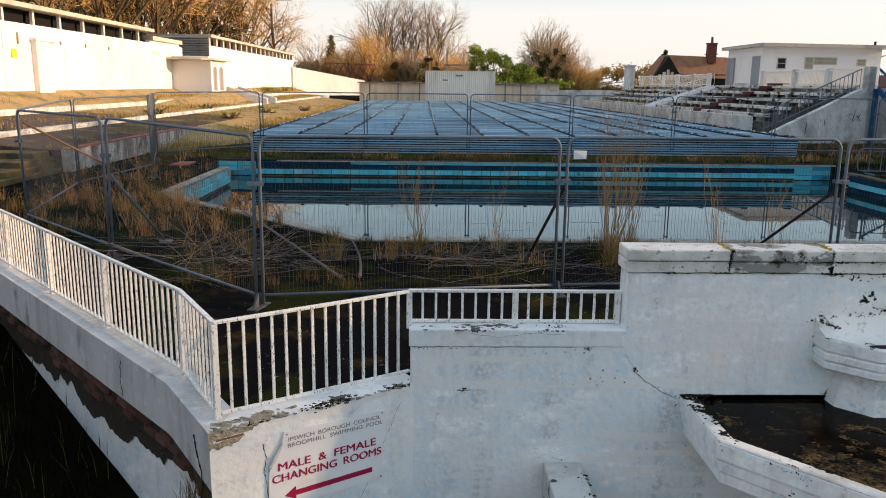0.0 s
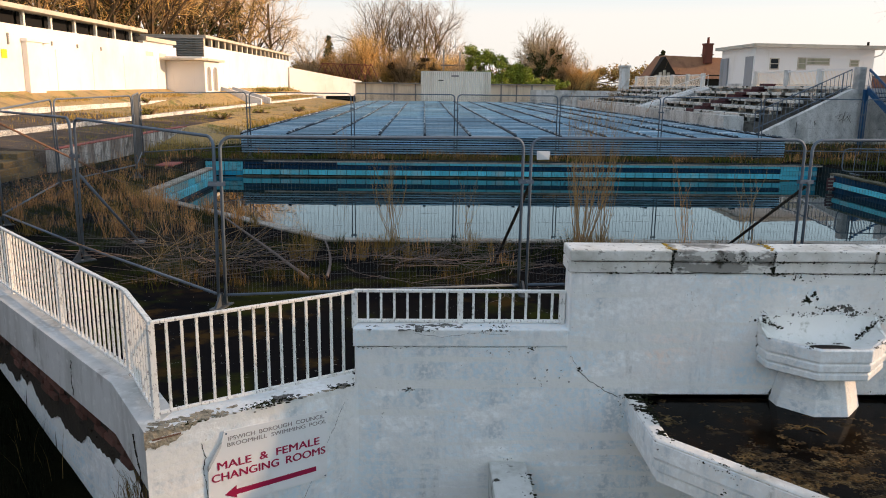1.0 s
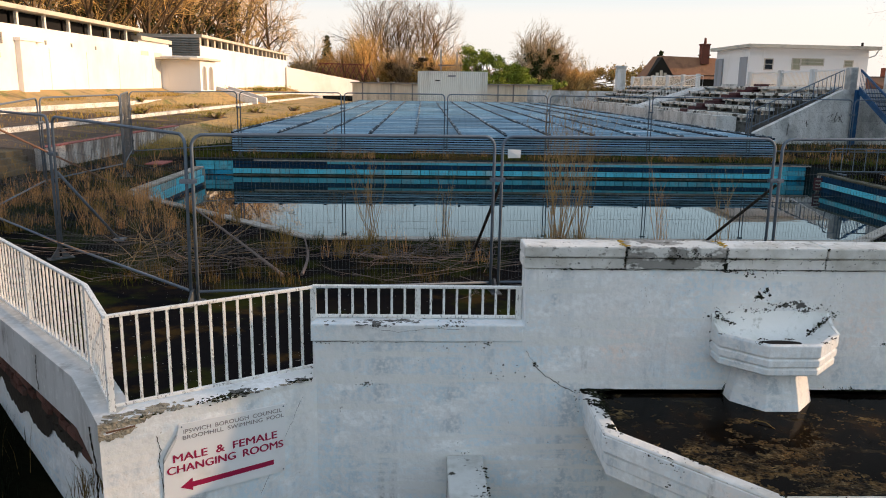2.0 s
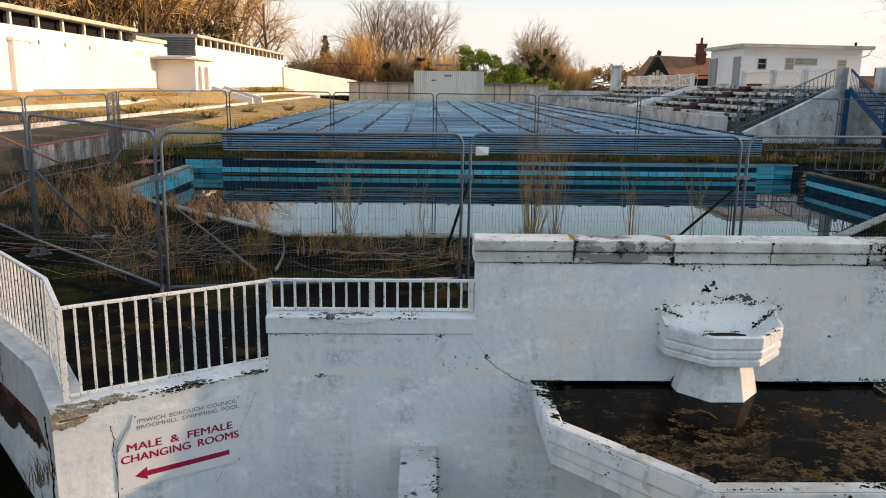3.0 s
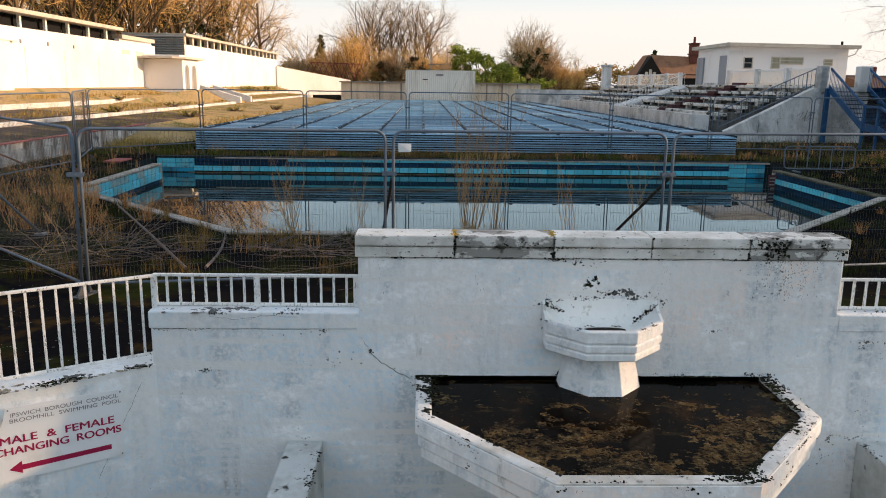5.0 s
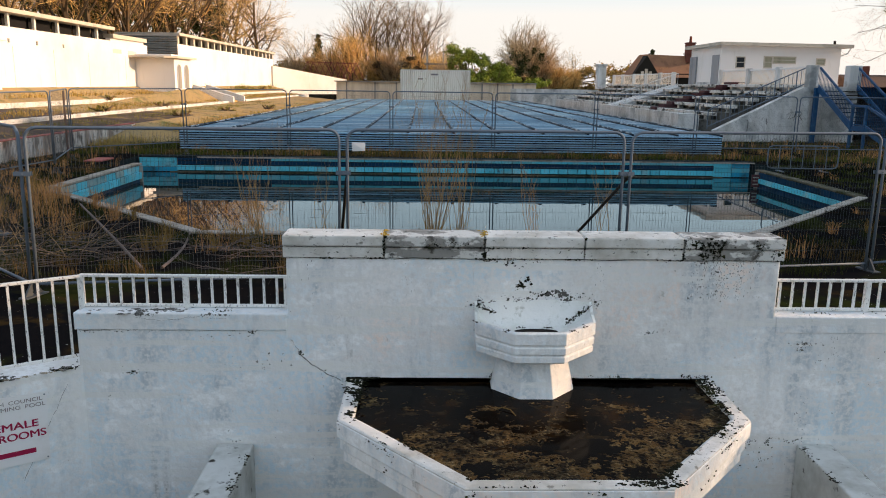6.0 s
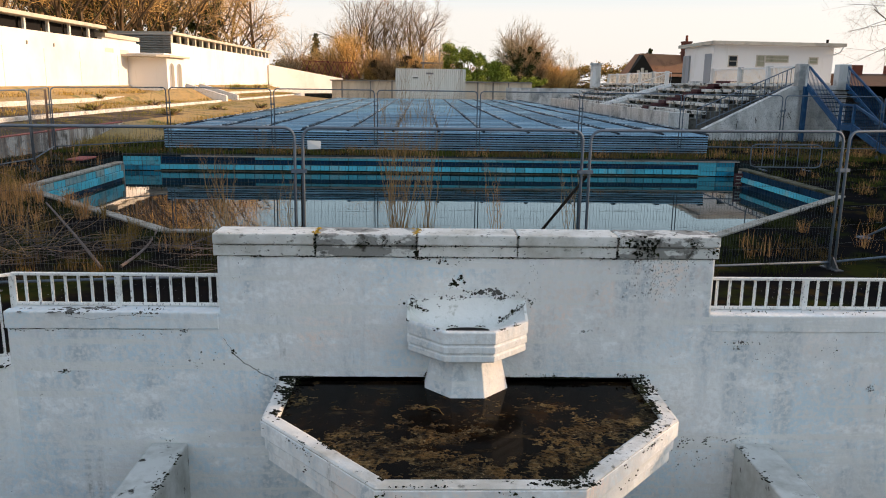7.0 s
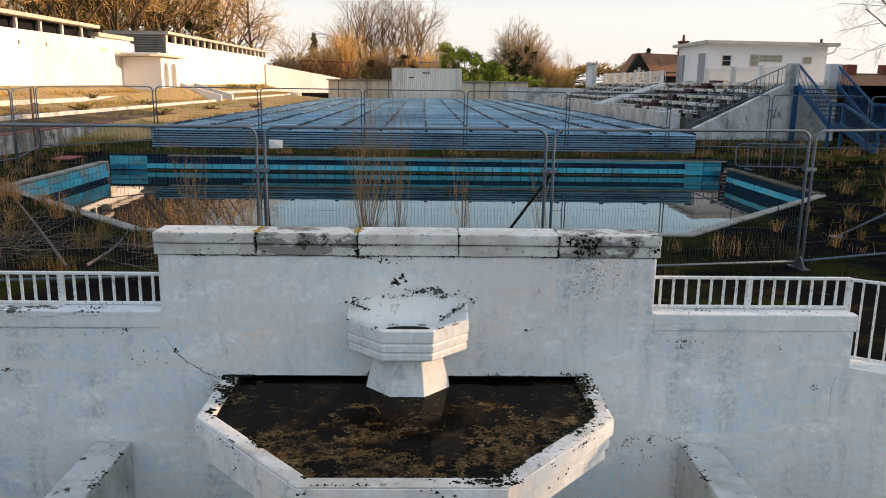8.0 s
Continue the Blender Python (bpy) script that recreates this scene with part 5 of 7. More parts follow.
q0, q1 = SB + sd * 0.16 + sn * 0.001, SB + sd * 0.02 + sn * 0.001
crack([(q0.x, q0.y, -0.7), (q1.x, q1.y, -0.97), (q1.x - 0.2, q1.y - 0.134, -1.45)], 0.0018, (0, -1, 0))

crack([(1.78, FACE - 0.013, 0.31), (2.6, FACE - 0.013, 0.312), (3.5, FACE - 0.013, 0.31), (4.6, FACE - 0.013, 0.312), (5.6, FACE - 0.013, 0.31)], 0.0035, (0, -1, 0))
crack([(1.78, FACE - 0.031, 0.402), (3.0, FACE - 0.031, 0.402), (4.3, FACE - 0.031, 0.402), (5.6, FACE - 0.031, 0.402)], 0.002, (0, -1, 0))

# black moss along rims and copings, flaked patches
X3, Y3, Z3 = Vector((1, 0, 0)), Vector((0, 1, 0)), Vector((0, 0, 1))


def blot(b, c, u, v, r, rise=0.004):
    """A ragged crust lying on the plane of u and v."""
    n, k = u.cross(v), rnd.randint(8, 13)
    rim = []
    for i in range(k):
        a = 2 * math.pi * (i + rnd.uniform(-0.3, 0.3)) / k
        rim.append(c + (u * math.cos(a) + v * math.sin(a)) * r * rnd.uniform(0.3, 1.0) - n * 0.001)
    inner = [c + (p - c) * 0.6 + n * rise for p in rim]
    b.add(rim + inner, [(i, (i + 1) % k, k + (i + 1) % k, k + i) for i in range(k)] + [tuple(range(k, 2 * k))])


def crust(b, c, u, v, su, sv, count, size, gate=0.0, fine=14.0, rise=0.003):
    """A patch of crusts round c, gathered where a fine noise is high; few of them large."""
    c = Vector(c)
    for _ in range(count):
        p = c + u * rnd.gauss(0, su) + v * rnd.gauss(0, sv)
        if noise.noise(p * fine) < gate:
            continue
        blot(b, p, u * rnd.uniform(0.8, 1.7), v, size * (0.22 + 0.78 * rnd.random() ** 3), rise)


def crust_line(b, a, c, u, v, spread, count, size, gate=0.0, fine=6.0, rise=0.004):
    a, c = Vector(a), Vector(c)
    for _ in range(count):
        p = a.lerp(c, rnd.random())
        if noise.noise(p * fine) < gate:
            continue
        p += u * rnd.gauss(0, spread) + v * rnd.gauss(0, spread)
        blot(b, p, u * rnd.uniform(0.8, 1.6), v, size * (0.22 + 0.78 * rnd.random() ** 3), rise)


def moss_line(b, a, c, n4, spread, size, clump):
    a, c = Vector(a), Vector(c)
    for _ in range(n4):
        s = rnd.random()
        if noise.noise((a + (c - a) * s) * clump) < -0.05:
            continue
        p = a.lerp(c, s) + Vector((rnd.uniform(-1, 1), rnd.uniform(-1, 1), 0)) * spread
        r = size * rnd.uniform(0.35, 1)
        rubble(b, p, (r, r, r * 0.45))


b = Build()
zr = -0.6585
rim_in3 = [Vector((x, y, zr)) for x, y in grow(B0, -0.112)]
rim_mid = [Vector((x, y, zr)) for x, y in grow(B0, -0.06)]
rim_out = [Vector((x, y, zr)) for x, y in grow(B0, -0.012)]
for line, spread, counts, gates, size in ((rim_in3, 0.014, (420, 420, 110, 380, 300), (-0.15, 0.02, 0.12, 0.0, -0.15), 0.02),
                                          (rim_mid, 0.022, (170, 150, 40, 130, 170), (0.1, 0.2, 0.3, 0.14, -0.05), 0.02),
                                          (rim_out, 0.006, (60, 90, 60, 70, 90), (0.1, 0.15, 0.1, 0.15, 0.0), 0.011)):
    for p, q2, k, gate in zip(line, line[1:], counts, gates):
        crust_line(b, p, q2, X3, Y3, spread, k, size, gate, 5.0)
crust(b, (CX - 1.38, 5.12, zr), X3, Y3, 0.05, 0.07, 160, 0.03, -0.2)
crust(b, (CX - 1.36, 4.6, zr), X3, Y3, 0.03, 0.09, 90, 0.024, -0.1)
crust(b, (CX + 0.5, 3.55, zr), X3, Y3, 0.09, 0.02, 130, 0.026, -0.15)
crust(b, (CX + 1.36, 4.9, zr), X3, Y3, 0.03, 0.14, 110, 0.026, -0.1)
moss_line(b, (CX - 1.45, FACE - 0.012, zr), (CX - 1.2, FACE - 0.012, zr), 70, 0.012, 0.024, 4)
moss_line(b, (CX + 0.34, FACE - 0.008, zr), (CX + 0.62, FACE - 0.008, zr), 40, 0.008, 0.013, 6)
moss_line(b, (CX + 0.6, FACE - 0.01, zr), (CX + 1.42, FACE - 0.01, zr), 190, 0.01, 0.022, 5)
for xa, xb in ((CX + 0.32, CX + 0.9), (CX + 0.8, CX + 1.45)):
    crust_line(b, (xa, FACE, zr + 0.015), (xb, FACE, zr + 0.012), X3, Z3, 0.009, 130, 0.015, 0.0, 7)
crust_line(b, (CX - 0.3, FACE, -0.6), (CX - 0.33, FACE, -0.69), X3, Z3, 0.004, 30, 0.012, -1)
# chipped edges of the chamfered sides
for p, q2, k in zip(rim_out[1:], rim_out[2:], (34, 26, 40)):
    d2 = (q2 - p).normalized()
    for zz, k2 in ((-0.7, k), (-0.85, k // 2)):
        off = Vector((d2.y, -d2.x, 0)) * (0.014 if zz > -0.8 else -0.008)
        crust_line(b, p + off + Z3 * (zz - zr), q2 + off + Z3 * (zz - zr), d2, Z3, 0.014, k2 * 2, 0.016, 0.15, 4)
# joints and copings
crust_line(b, (1.78, FACE - 0.0125, 0.312), (5.6, FACE - 0.0125, 0.312), X3, Z3, 0.003, 620, 0.011, -0.05, 3.5)
crust_line(b, (1.8, FACE - 0.031, 0.402), (5.6, FACE - 0.031, 0.402), X3, Z3, 0.004, 330, 0.011, 0.08, 3.5)
crust_line(b, (4.85, FACE - 0.031, 0.43), (5.6, FACE - 0.031, 0.43), X3, Z3, 0.025, 320, 0.018, 0.0, 6)
crust_line(b, (4.85, FACE - 0.0125, 0.36), (5.6, FACE - 0.0125, 0.36), X3, Z3, 0.022, 320, 0.018, 0.0, 6)
crust_line(b, (2.56, FACE - 0.031, 0.44), (3.28, FACE - 0.031, 0.42), X3, Z3, 0.02, 150, 0.012, 0.1, 6)
for xj, w in ((2.52, 30), (3.29, 14), (4.06, 8), (4.83, 26)):
    crust_line(b, (xj, FACE - 0.031, 0.485), (xj, FACE - 0.031, 0.41), X3, Z3, 0.006, w, 0.013, -1)
    crust_line(b, (xj, FACE - 0.0125, 0.4), (xj, FACE - 0.0125, 0.31), X3, Z3, 0.007, w, 0.013, -1)
crust(b, (3.29, FACE - 0.0125, 0.34), X3, Z3, 0.006, 0.02, 40, 0.018, -1)
crust(b, (2.05, FACE - 0.001, 0.318), X3, Z3, 0.05, 0.006, 50, 0.014, -0.3)
# round the bowl
fl = FACE - 0.0005
for x, z, su, sv, k, size in ((3.57, 0.105, 0.025, 0.02, 60, 0.016), (3.64, 0.13, 0.012, 0.022, 50, 0.018), (3.6, 0.22, 0.02, 0.03, 24, 0.01), (3.29, -0.055, 0.05, 0.03, 110, 0.014), (3.26, -0.02, 0.03, 0.02, 40, 0.01), (3.45, 0.0, 0.06, 0.02, 20, 0.008),
                              (4.13, -0.03, 0.05, 0.02, 60, 0.012), (4.03, 0.015, 0.06, 0.015, 40, 0.011), (3.23, -0.25, 0.008, 0.05, 40, 0.012), (3.75, 0.03, 0.06, 0.015, 60, 0.013), (3.4, 0.3, 0.3, 0.01, 50, 0.01), (3.48, 0.27, 0.03, 0.02, 30, 0.014)):
    crust(b, (x, fl, z), X3, Z3, su, sv, k, size, -0.05, 18)
tilt = Vector((0.86, 0.28, 0.42)).normalized()
crust_line(b, (CX + 0.24, 5.1, -0.165), (CX + 0.44, 5.19, -0.05), tilt, Vector((-0.3, 0.3, 0.9)).normalized(), 0.008, 110, 0.013, -0.25, 12, 0.008)
crust_line(b, (CX - 0.44, 5.19, -0.05), (CX - 0.3, 5.15, -0.1), X3, Vector((0, 0.5, 0.86)), 0.01, 70, 0.013, -0.2, 12, 0.008)
moss_line(b, (CX - 0.14, 5.085, -0.195), (CX + 0.14, 5.085, -0.195), 80, 0.012, 0.012, 6)
for x, y in ((CX - 0.24, 4.825), (CX - 0.45, 5.04), (CX + 0.24, 4.83), (CX + 0.36, 4.94)):
    crust(b, (x, y, -0.139), X3, Y3, 0.016, 0.016, 14, 0.014, -1)
# lower walls
for x, z, su, sv, k, size in ((5.1, 0.25, 0.2, 0.04, 70, 0.008), (2.13, -0.63, 0.05, 0.03, 60, 0.013), (2.2, -0.72, 0.02, 0.06, 30, 0.012), (1.86, -0.455, 0.01, 0.01, 16, 0.014), (0.56, -0.625, 0.03, 0.007, 40, 0.012), (0.34, -0.87, 0.012, 0.02, 14, 0.009), (0.7, -0.53, 0.02, 0.01, 12, 0.008),
                              (1.45, -0.285, 0.05, 0.008, 50, 0.012), (1.1, -0.16, 0.25, 0.012, 80, 0.008), (0.3, -0.29, 0.2, 0.01, 50, 0.008), (1.0, -0.7, 0.45, 0.3, 26, 0.006), (6.4, -0.8, 0.45, 0.3, 34, 0.006), (5.85, -0.36, 0.05, 0.012, 40, 0.01), (6.02, -0.46, 0.05, 0.07, 30, 0.006), (6.95, -0.75, 0.012, 0.02, 24, 0.012), (4.62, -0.28, 0.05, 0.012, 40, 0.01), (4.75, -0.33, 0.03, 0.006, 14, 0.012),
                              (5.62, -1.2, 0.16, 0.02, 150, 0.014), (5.45, -1.35, 0.2, 0.05, 90, 0.01), (5.9, -0.98, 0.03, 0.1, 50, 0.01), (1.32, -1.19, 0.03, 0.01, 20, 0.012), (2.3, -0.9, 0.02, 0.12, 24, 0.007)):
    crust(b, (x, fl, z), X3, Z3, su, sv, k, size, -0.05, 16)
for side in (-1, 1):
    xp = CX + side * 2.35 - side * 0.145
    moss_line(b, (xp, 5.15, -1.222), (xp, 2.6, -1.222), 160, 0.008, 0.013, 4)
    crust_line(b, (xp + 0.02 * side, 5.1, -1.2195), (xp + 0.02 * side, 2.6, -1.2195), X3, Y3, 0.025, 200, 0.018, 0.0, 4)
crust_line(b, (0.2, 5.3, -0.1365), (1.72, 5.3, -0.1365), X3, Y3, 0.03, 160, 0.014, 0.05, 4)
crust_line(b, (5.7, 5.3, -0.1365), (7.1, 5.3, -0.1365), X3, Y3, 0.03, 60, 0.01, 0.1, 4)
crust_line(b, (1.31, FACE - 0.001, -1.21), (1.36, FACE - 0.001, -1.9), X3, Z3, 0.01, 60, 0.012, -0.1, 6)
sp = Vector((0.829, 0.559, 0))
crust_line(b, (0.1, 5.19, -0.574), (-0.95, 4.49, -0.574), sp, Vector((-0.559, 0.829, 0)), 0.03, 420, 0.022, -0.02, 4)
moss_line(b, (-0.3, 4.93, -0.575), (-0.95, 4.49, -0.575), 60, 0.03, 0.014, 3)
crust_line(b, (0.13, FACE - 0.003, -0.15), (0.13, FACE - 0.003, -0.75), X3, Z3, 0.004, 60, 0.008, 0.0, 5)
moss_build, b = b, Build()
# bare render where paint came away
for x, z, su, sv, k, size in ((3.84, -0.07, 0.03, 0.02, 60, 0.035), (3.88, 0.03, 0.05, 0.02, 50, 0.03), (3.52, -0.02, 0.05, 0.015, 30, 0.02), (5.1, 0.12, 0.12, 0.06, 60, 0.012), (3.7, 0.0, 0.04, 0.015, 40, 0.022), (3.95, -0.01, 0.03, 0.015, 30, 0.018), (0.56, -0.625, 0.03, 0.006, 20, 0.018), (6.55, -0.45, 0.04, 0.03, 26, 0.014), (5.85, -0.38, 0.04, 0.02, 30, 0.016), (5.2, 0.17, 0.05, 0.05, 40, 0.012), (1.3, -0.3, 0.15, 0.02, 26, 0.012), (1.6, -0.5, 0.1, 0.06, 30, 0.012)):
    crust(b, (x, FACE - 0.001, z), X3, Z3, su, sv, k, size, -0.1, 10, 0.0015)
crust_line(b, (0.25, 5.29, -0.137), (1.7, 5.29, -0.137), X3, Y3, 0.04, 220, 0.05, -0.12, 3, 0.0015)
crust_line(b, (0.3, FACE - 0.0095, -0.15), (1.7, FACE - 0.0095, -0.15), X3, Z3, 0.006, 120, 0.016, 0.0, 4, 0.0015)
crust_line(b, (0.05, 5.2, -0.5735), (-0.6, 4.77, -0.5735), sp, Vector((-0.559, 0.829, 0)), 0.035, 70, 0.05, 0.0, 3, 0.0015)
for x0, n4 in ((4.95, 60), (5.05, 90), (5.14, 90), (5.28, 70), (5.4, 30), (4.2, 16), (2.7, 12), (1.95, 10), (6.1, 16), (6.6, 16), (1.3, 10)):
    top = 0.3 if 1.77 < x0 < 5.6 else -0.3
    for _ in range(n4):
        d = rnd.random() ** 1.4 * 0.3
        blot(b, Vector((x0 + rnd.gauss(0, 0.03), FACE, top - d)), X3 * 0.35, Z3 * 1.6, rnd.uniform(0.004, 0.011), 0.001)
tagged(part("bare_patches", b, CONCRETE), "small patches and streaks of bare grey render", "patches", kind="stuff")
b = moss_build
tagged(part("moss", b, MOSS), "black moss clumps along rims and copings", "moss", kind="stuff")
b = Build()
for x in (2.52, 3.29):
    for _ in range(16):
        rubble(b, (x + rnd.uniform(-0.04, 0.03), rnd.uniform(FACE, 5.45), 0.488), (0.02, 0.03, 0.008))
tagged(part("lichen", b, LICHEN), "orange lichen on the coping joints", "lichen", kind="stuff")
twig = thing("bent_twig", "pale bent twig lying in the silt", "twig", (CX - 0.26, 4.62, -0.7))
part("stem", Build().tube([(-0.08, 0.06, 0), (-0.02, 0.07, 0.02), (0.04, 0.03, 0.02), (0.08, -0.06, 0)], 0.004, 5), STRAW, twig)
drain_ring = [(CX + 0.165 * math.cos(2 * math.pi * k / 20), 5.02 + 0.058 * math.sin(2 * math.pi * k / 20)) for k in range(20)]
# Solid black disc; the shade of the drain hole is its colour.
tagged(part("dark_opening", Build().prism(drain_ring, -0.235, -0.203), SHADE_BLACK), "drain in the bowl, a disc coloured black for its shade", "drain", kind="structure")

# steel bar through the broken corner
rb = thing("reinforcing_bar", "rusty bar exposed in the broken corner", "steel bar", (-1.11, 4.352, -0.63))
part("rod", Build().tube([(0, 0, 0), (0.16, 0.09, 0.01)], 0.007, 6), RUSTY, rb)

# scribble on the sloping end wall of the stand
def scribble(pts, r):
    tagged(part("graffiti", Build().tube([(x, 35.395, z) for x, z in pts], r, 4), TIMBER), "thin black scribble on the end wall", "graffiti", kind="structure")


scribble([(19.6, 0.45), (19.85, 0.6), (19.7, 0.25), (19.95, 0.35), (20.05, 0.7), (19.95, 0.2), (20.2, 0.5)], 0.012)
scribble([(20.15, 0.25), (20.3, 0.55), (20.15, 0.5), (20.35, 0.2)], 0.012)
scribble([(17.8, -0.4), (17.84, 0.1), (17.8, 0.2)], 0.012)
scribble([(18.7, 0.0), (18.66, 0.25), (18.74, 0.1)], 0.014)

crack([(-1.33, 4.6, -0.7), (-1.25, 4.48, -0.98), (-1.3, 4.57, -1.25), (-1.24, 4.47, -1.7)], 0.009, (0, -1, 0))
crack([(-2.3, 5.86, -0.63), (-2.32, 5.88, -0.8), (-2.3, 5.86, -0.95)], 0.004, (0, -1, 0))
line = inset_line(WING, 0.09)
e0, e1 = Vector(line[2]), Vector(line[3])
b = Build()
for _ in range(420):
    s = rnd.random() ** 1.3
    p = e0.lerp(e1, s)
    rubble(b, (p.x, p.y, -0.96 - rnd.random() ** 1.6 * 0.36), (rnd.uniform(0.015, 0.05), rnd.uniform(0.015, 0.04), rnd.uniform(0.01, 0.03)))
for _ in range(60):
    p = Vector(line[1]).lerp(e0, rnd.uniform(0.1, 1))
    rubble(b, (p.x, p.y, -0.97 - rnd.random() * 0.16), (0.03, 0.03, 0.02))
tagged(part("earth_clods", b, MORTAR), "dark earth clods where the plaster fell off", "earth", kind="stuff")

# ---- plants ----


def blades(b, x, y, z, n5, h, spread, r, w=0.006):
    for _ in range(n5):
        a = r.uniform(0, 2 * math.pi)
        px, py = x + r.gauss(0, spread), y + r.gauss(0, spread)
        hh = h * r.uniform(0.45, 1.1)
        lean = hh * r.uniform(0.05, 0.7)
        dx, dy = math.cos(a), math.sin(a)
        sx, sy = -dy * w * 0.5, dx * w * 0.5
        mx, my = px + dx * lean * 0.35, py + dy * lean * 0.35
        b.add([(px - sx, py - sy, z), (px + sx, py + sy, z), (mx + sx * 0.8, my + sy * 0.8, z + hh * 0.6), (mx - sx * 0.8, my - sy * 0.8, z + hh * 0.6), (px + dx * lean, py + dy * lean, z + hh)],
              [(0, 1, 2, 3), (3, 2, 4)])


def in_pool(x, y):
    if y > 25.3 or y < NEAR_Y - 0.3:
        return False
    half = POOL_HALF + 0.4 if y > ARM_Y else NEAR_HALF + (y - NEAR_Y) * (POOL_HALF - NEAR_HALF) / (ARM_Y - NEAR_Y) + 0.45
    if y > 22.0:
        half = 11.0
    return abs(x - CX) < half


def scatter(label, mat, areas, seed, clump=0.5, keep_over=-0.05):
    """Tufts strewn over oblongs (x0, x1, y0, y1, z, tufts, blades, height, spread, width), thicker where a noise is high."""
    r = random.Random(seed)
    b = Build()
    for x0, x1, y0, y1, z, tufts, nb, h, spr, w in areas:
        for _ in range(tufts):
            x, y = r.uniform(x0, x1), r.uniform(y0, y1)
            if in_pool(x, y) or noise.noise((x * clump, y * clump, seed)) < keep_over:
                continue
            blades(b, x, y, z, nb, h * r.uniform(0.6, 1.3), spr, r, w)
    return tagged(part("grass", b, mat), label, "grass", kind="stuff")


NEAR_AREAS = ((-3.5, 9.5, 8.9, 11.55, DECK), (-8, -2.6, 12.0, 16.5, DECK), (-9.2, -5.6, 14, 25, DECK), (8, 20, 10.2, 16, DECK), (13, 21, 14, 26, DECK))
scatter("straw-coloured winter grass tufts on the deck", STRAW, [(*a, int((a[1] - a[0]) * (a[3] - a[2]) * 12), 18, 0.22, 0.06, 0.005) for a in NEAR_AREAS[:3]], 11, 0.8, 0.16)
scatter("dull green grass tufts on the deck", GREEN, [(*a, int((a[1] - a[0]) * (a[3] - a[2]) * 18), 22, 0.14, 0.1, 0.006) for a in NEAR_AREAS[:3]], 23, 0.7, 0.08)
scatter("low grass on the deck, darkened in colour for shade", SHADED_GRASS, [(*a, int((a[1] - a[0]) * (a[3] - a[2]) * 16), 20, 0.14, 0.1, 0.007) for a in NEAR_AREAS[3:]], 29, 0.6, 0.0)
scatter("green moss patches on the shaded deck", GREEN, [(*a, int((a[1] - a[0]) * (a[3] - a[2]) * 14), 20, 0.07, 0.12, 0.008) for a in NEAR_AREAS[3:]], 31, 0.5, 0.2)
scatter("dry orange weeds on the deck", DRY, [(*a, int((a[1] - a[0]) * (a[3] - a[2]) * k2), 15, 0.3, 0.08, 0.005) for a, k2 in zip(NEAR_AREAS[1:], (6, 6, 2, 2))] + [(-3.5, 9.5, 10.2, 11.5, DECK, 120, 12, 0.34, 0.06, 0.007)], 37, 0.9, 0.12)
STRIP = (-9, 22, 25.35, 26.9, DECK + 0.02)
scatter("straw-coloured grass between pool and cover", STRAW, [(*STRIP, 1000, 16, 0.17, 0.13, 0.012), (14, 30, 26, 36, DECK, 700, 14, 0.2, 0.2, 0.012)], 41, 1.1, 0.0)
scatter("green grass between pool and cover", STRIP_GREEN, [(*STRIP, 1000, 16, 0.15, 0.14, 0.012), (14, 30, 26, 36, DECK, 700, 14, 0.15, 0.2, 0.014), (13.2, 21, 16, 25.3, DECK, 500, 14, 0.12, 0.16, 0.01), (-9.2, -5.8, 26.3, 37, DECK, 420, 14, 0.2, 0.2, 0.012)], 43, 1.0, -0.05)
scatter("orange dead weeds between pool and cover", DRY, [(*STRIP, 260, 12, 0.3, 0.1, 0.01), (14, 26, 26, 34, DECK, 160, 12, 0.35, 0.12, 0.012)], 45, 0.9, 0.12)
scatter("golden weeds along the sunny terraces", WEED_GOLD, [(-12.4, -9.6, 21, 33, -0.2, 160, 12, 0.12, 0.14, 0.01), (-9.2, -6.3, 27.5, 34, -0.79, 360, 14, 0.4, 0.16, 0.012), (-12.2, -6.2, 33, 84, -0.5, 1500, 14, 0.3, 0.25, 0.02), (-15.8, -12.5, 24, 95, 0.15, 700, 14, 0.2, 0.25, 0.02), (-17.6, -15.9, 24, 105, 0.7, 600, 14, 0.25, 0.25, 0.02)], 47, 0.4, 0.0)
scatter("fresh green weeds along the terraces", WEED_GREEN, [(-12.3, -9.6, 24, 70, -0.1, 420, 14, 0.15, 0.2, 0.011), (-9.5, -6.4, 36, 84, -0.5, 420, 10, 0.25, 0.2, 0.03), (-15.8, -12.5, 30, 95, 0.2, 260, 14, 0.17, 0.24, 0.013), (-12.5, -12.0, 22, 60, -0.2, 150, 12, 0.2, 0.16, 0.011), (-16.2, -15.7, 22, 60, 0.11, 150, 12, 0.22, 0.16, 0.012), (-17.6, -15.9, 60, 105, 0.7, 200, 8, 0.6, 0.15, 0.03)], 53, 0.4, 0.0)
r = random.Random(61)
b = Build()
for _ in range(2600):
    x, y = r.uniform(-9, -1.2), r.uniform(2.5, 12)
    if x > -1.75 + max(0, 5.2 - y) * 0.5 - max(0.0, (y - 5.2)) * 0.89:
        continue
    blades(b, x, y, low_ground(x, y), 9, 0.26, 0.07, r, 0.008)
tagged(part("grass", b, SHADED_GRASS), "rough grass below the wing wall, darkened in colour for shade", "grass", kind="stuff")
b = Build()
for _ in range(260):
    x, y = r.uniform(-7, -1.2), r.uniform(2.5, 9)
    if x > -1.75 + max(0, 5.2 - y) * 0.5 - max(0.0, (y - 5.2)) * 0.89:
        continue
    blades(b, x, y, low_ground(x, y), 2, 0.5, 0.05, r, 0.004)
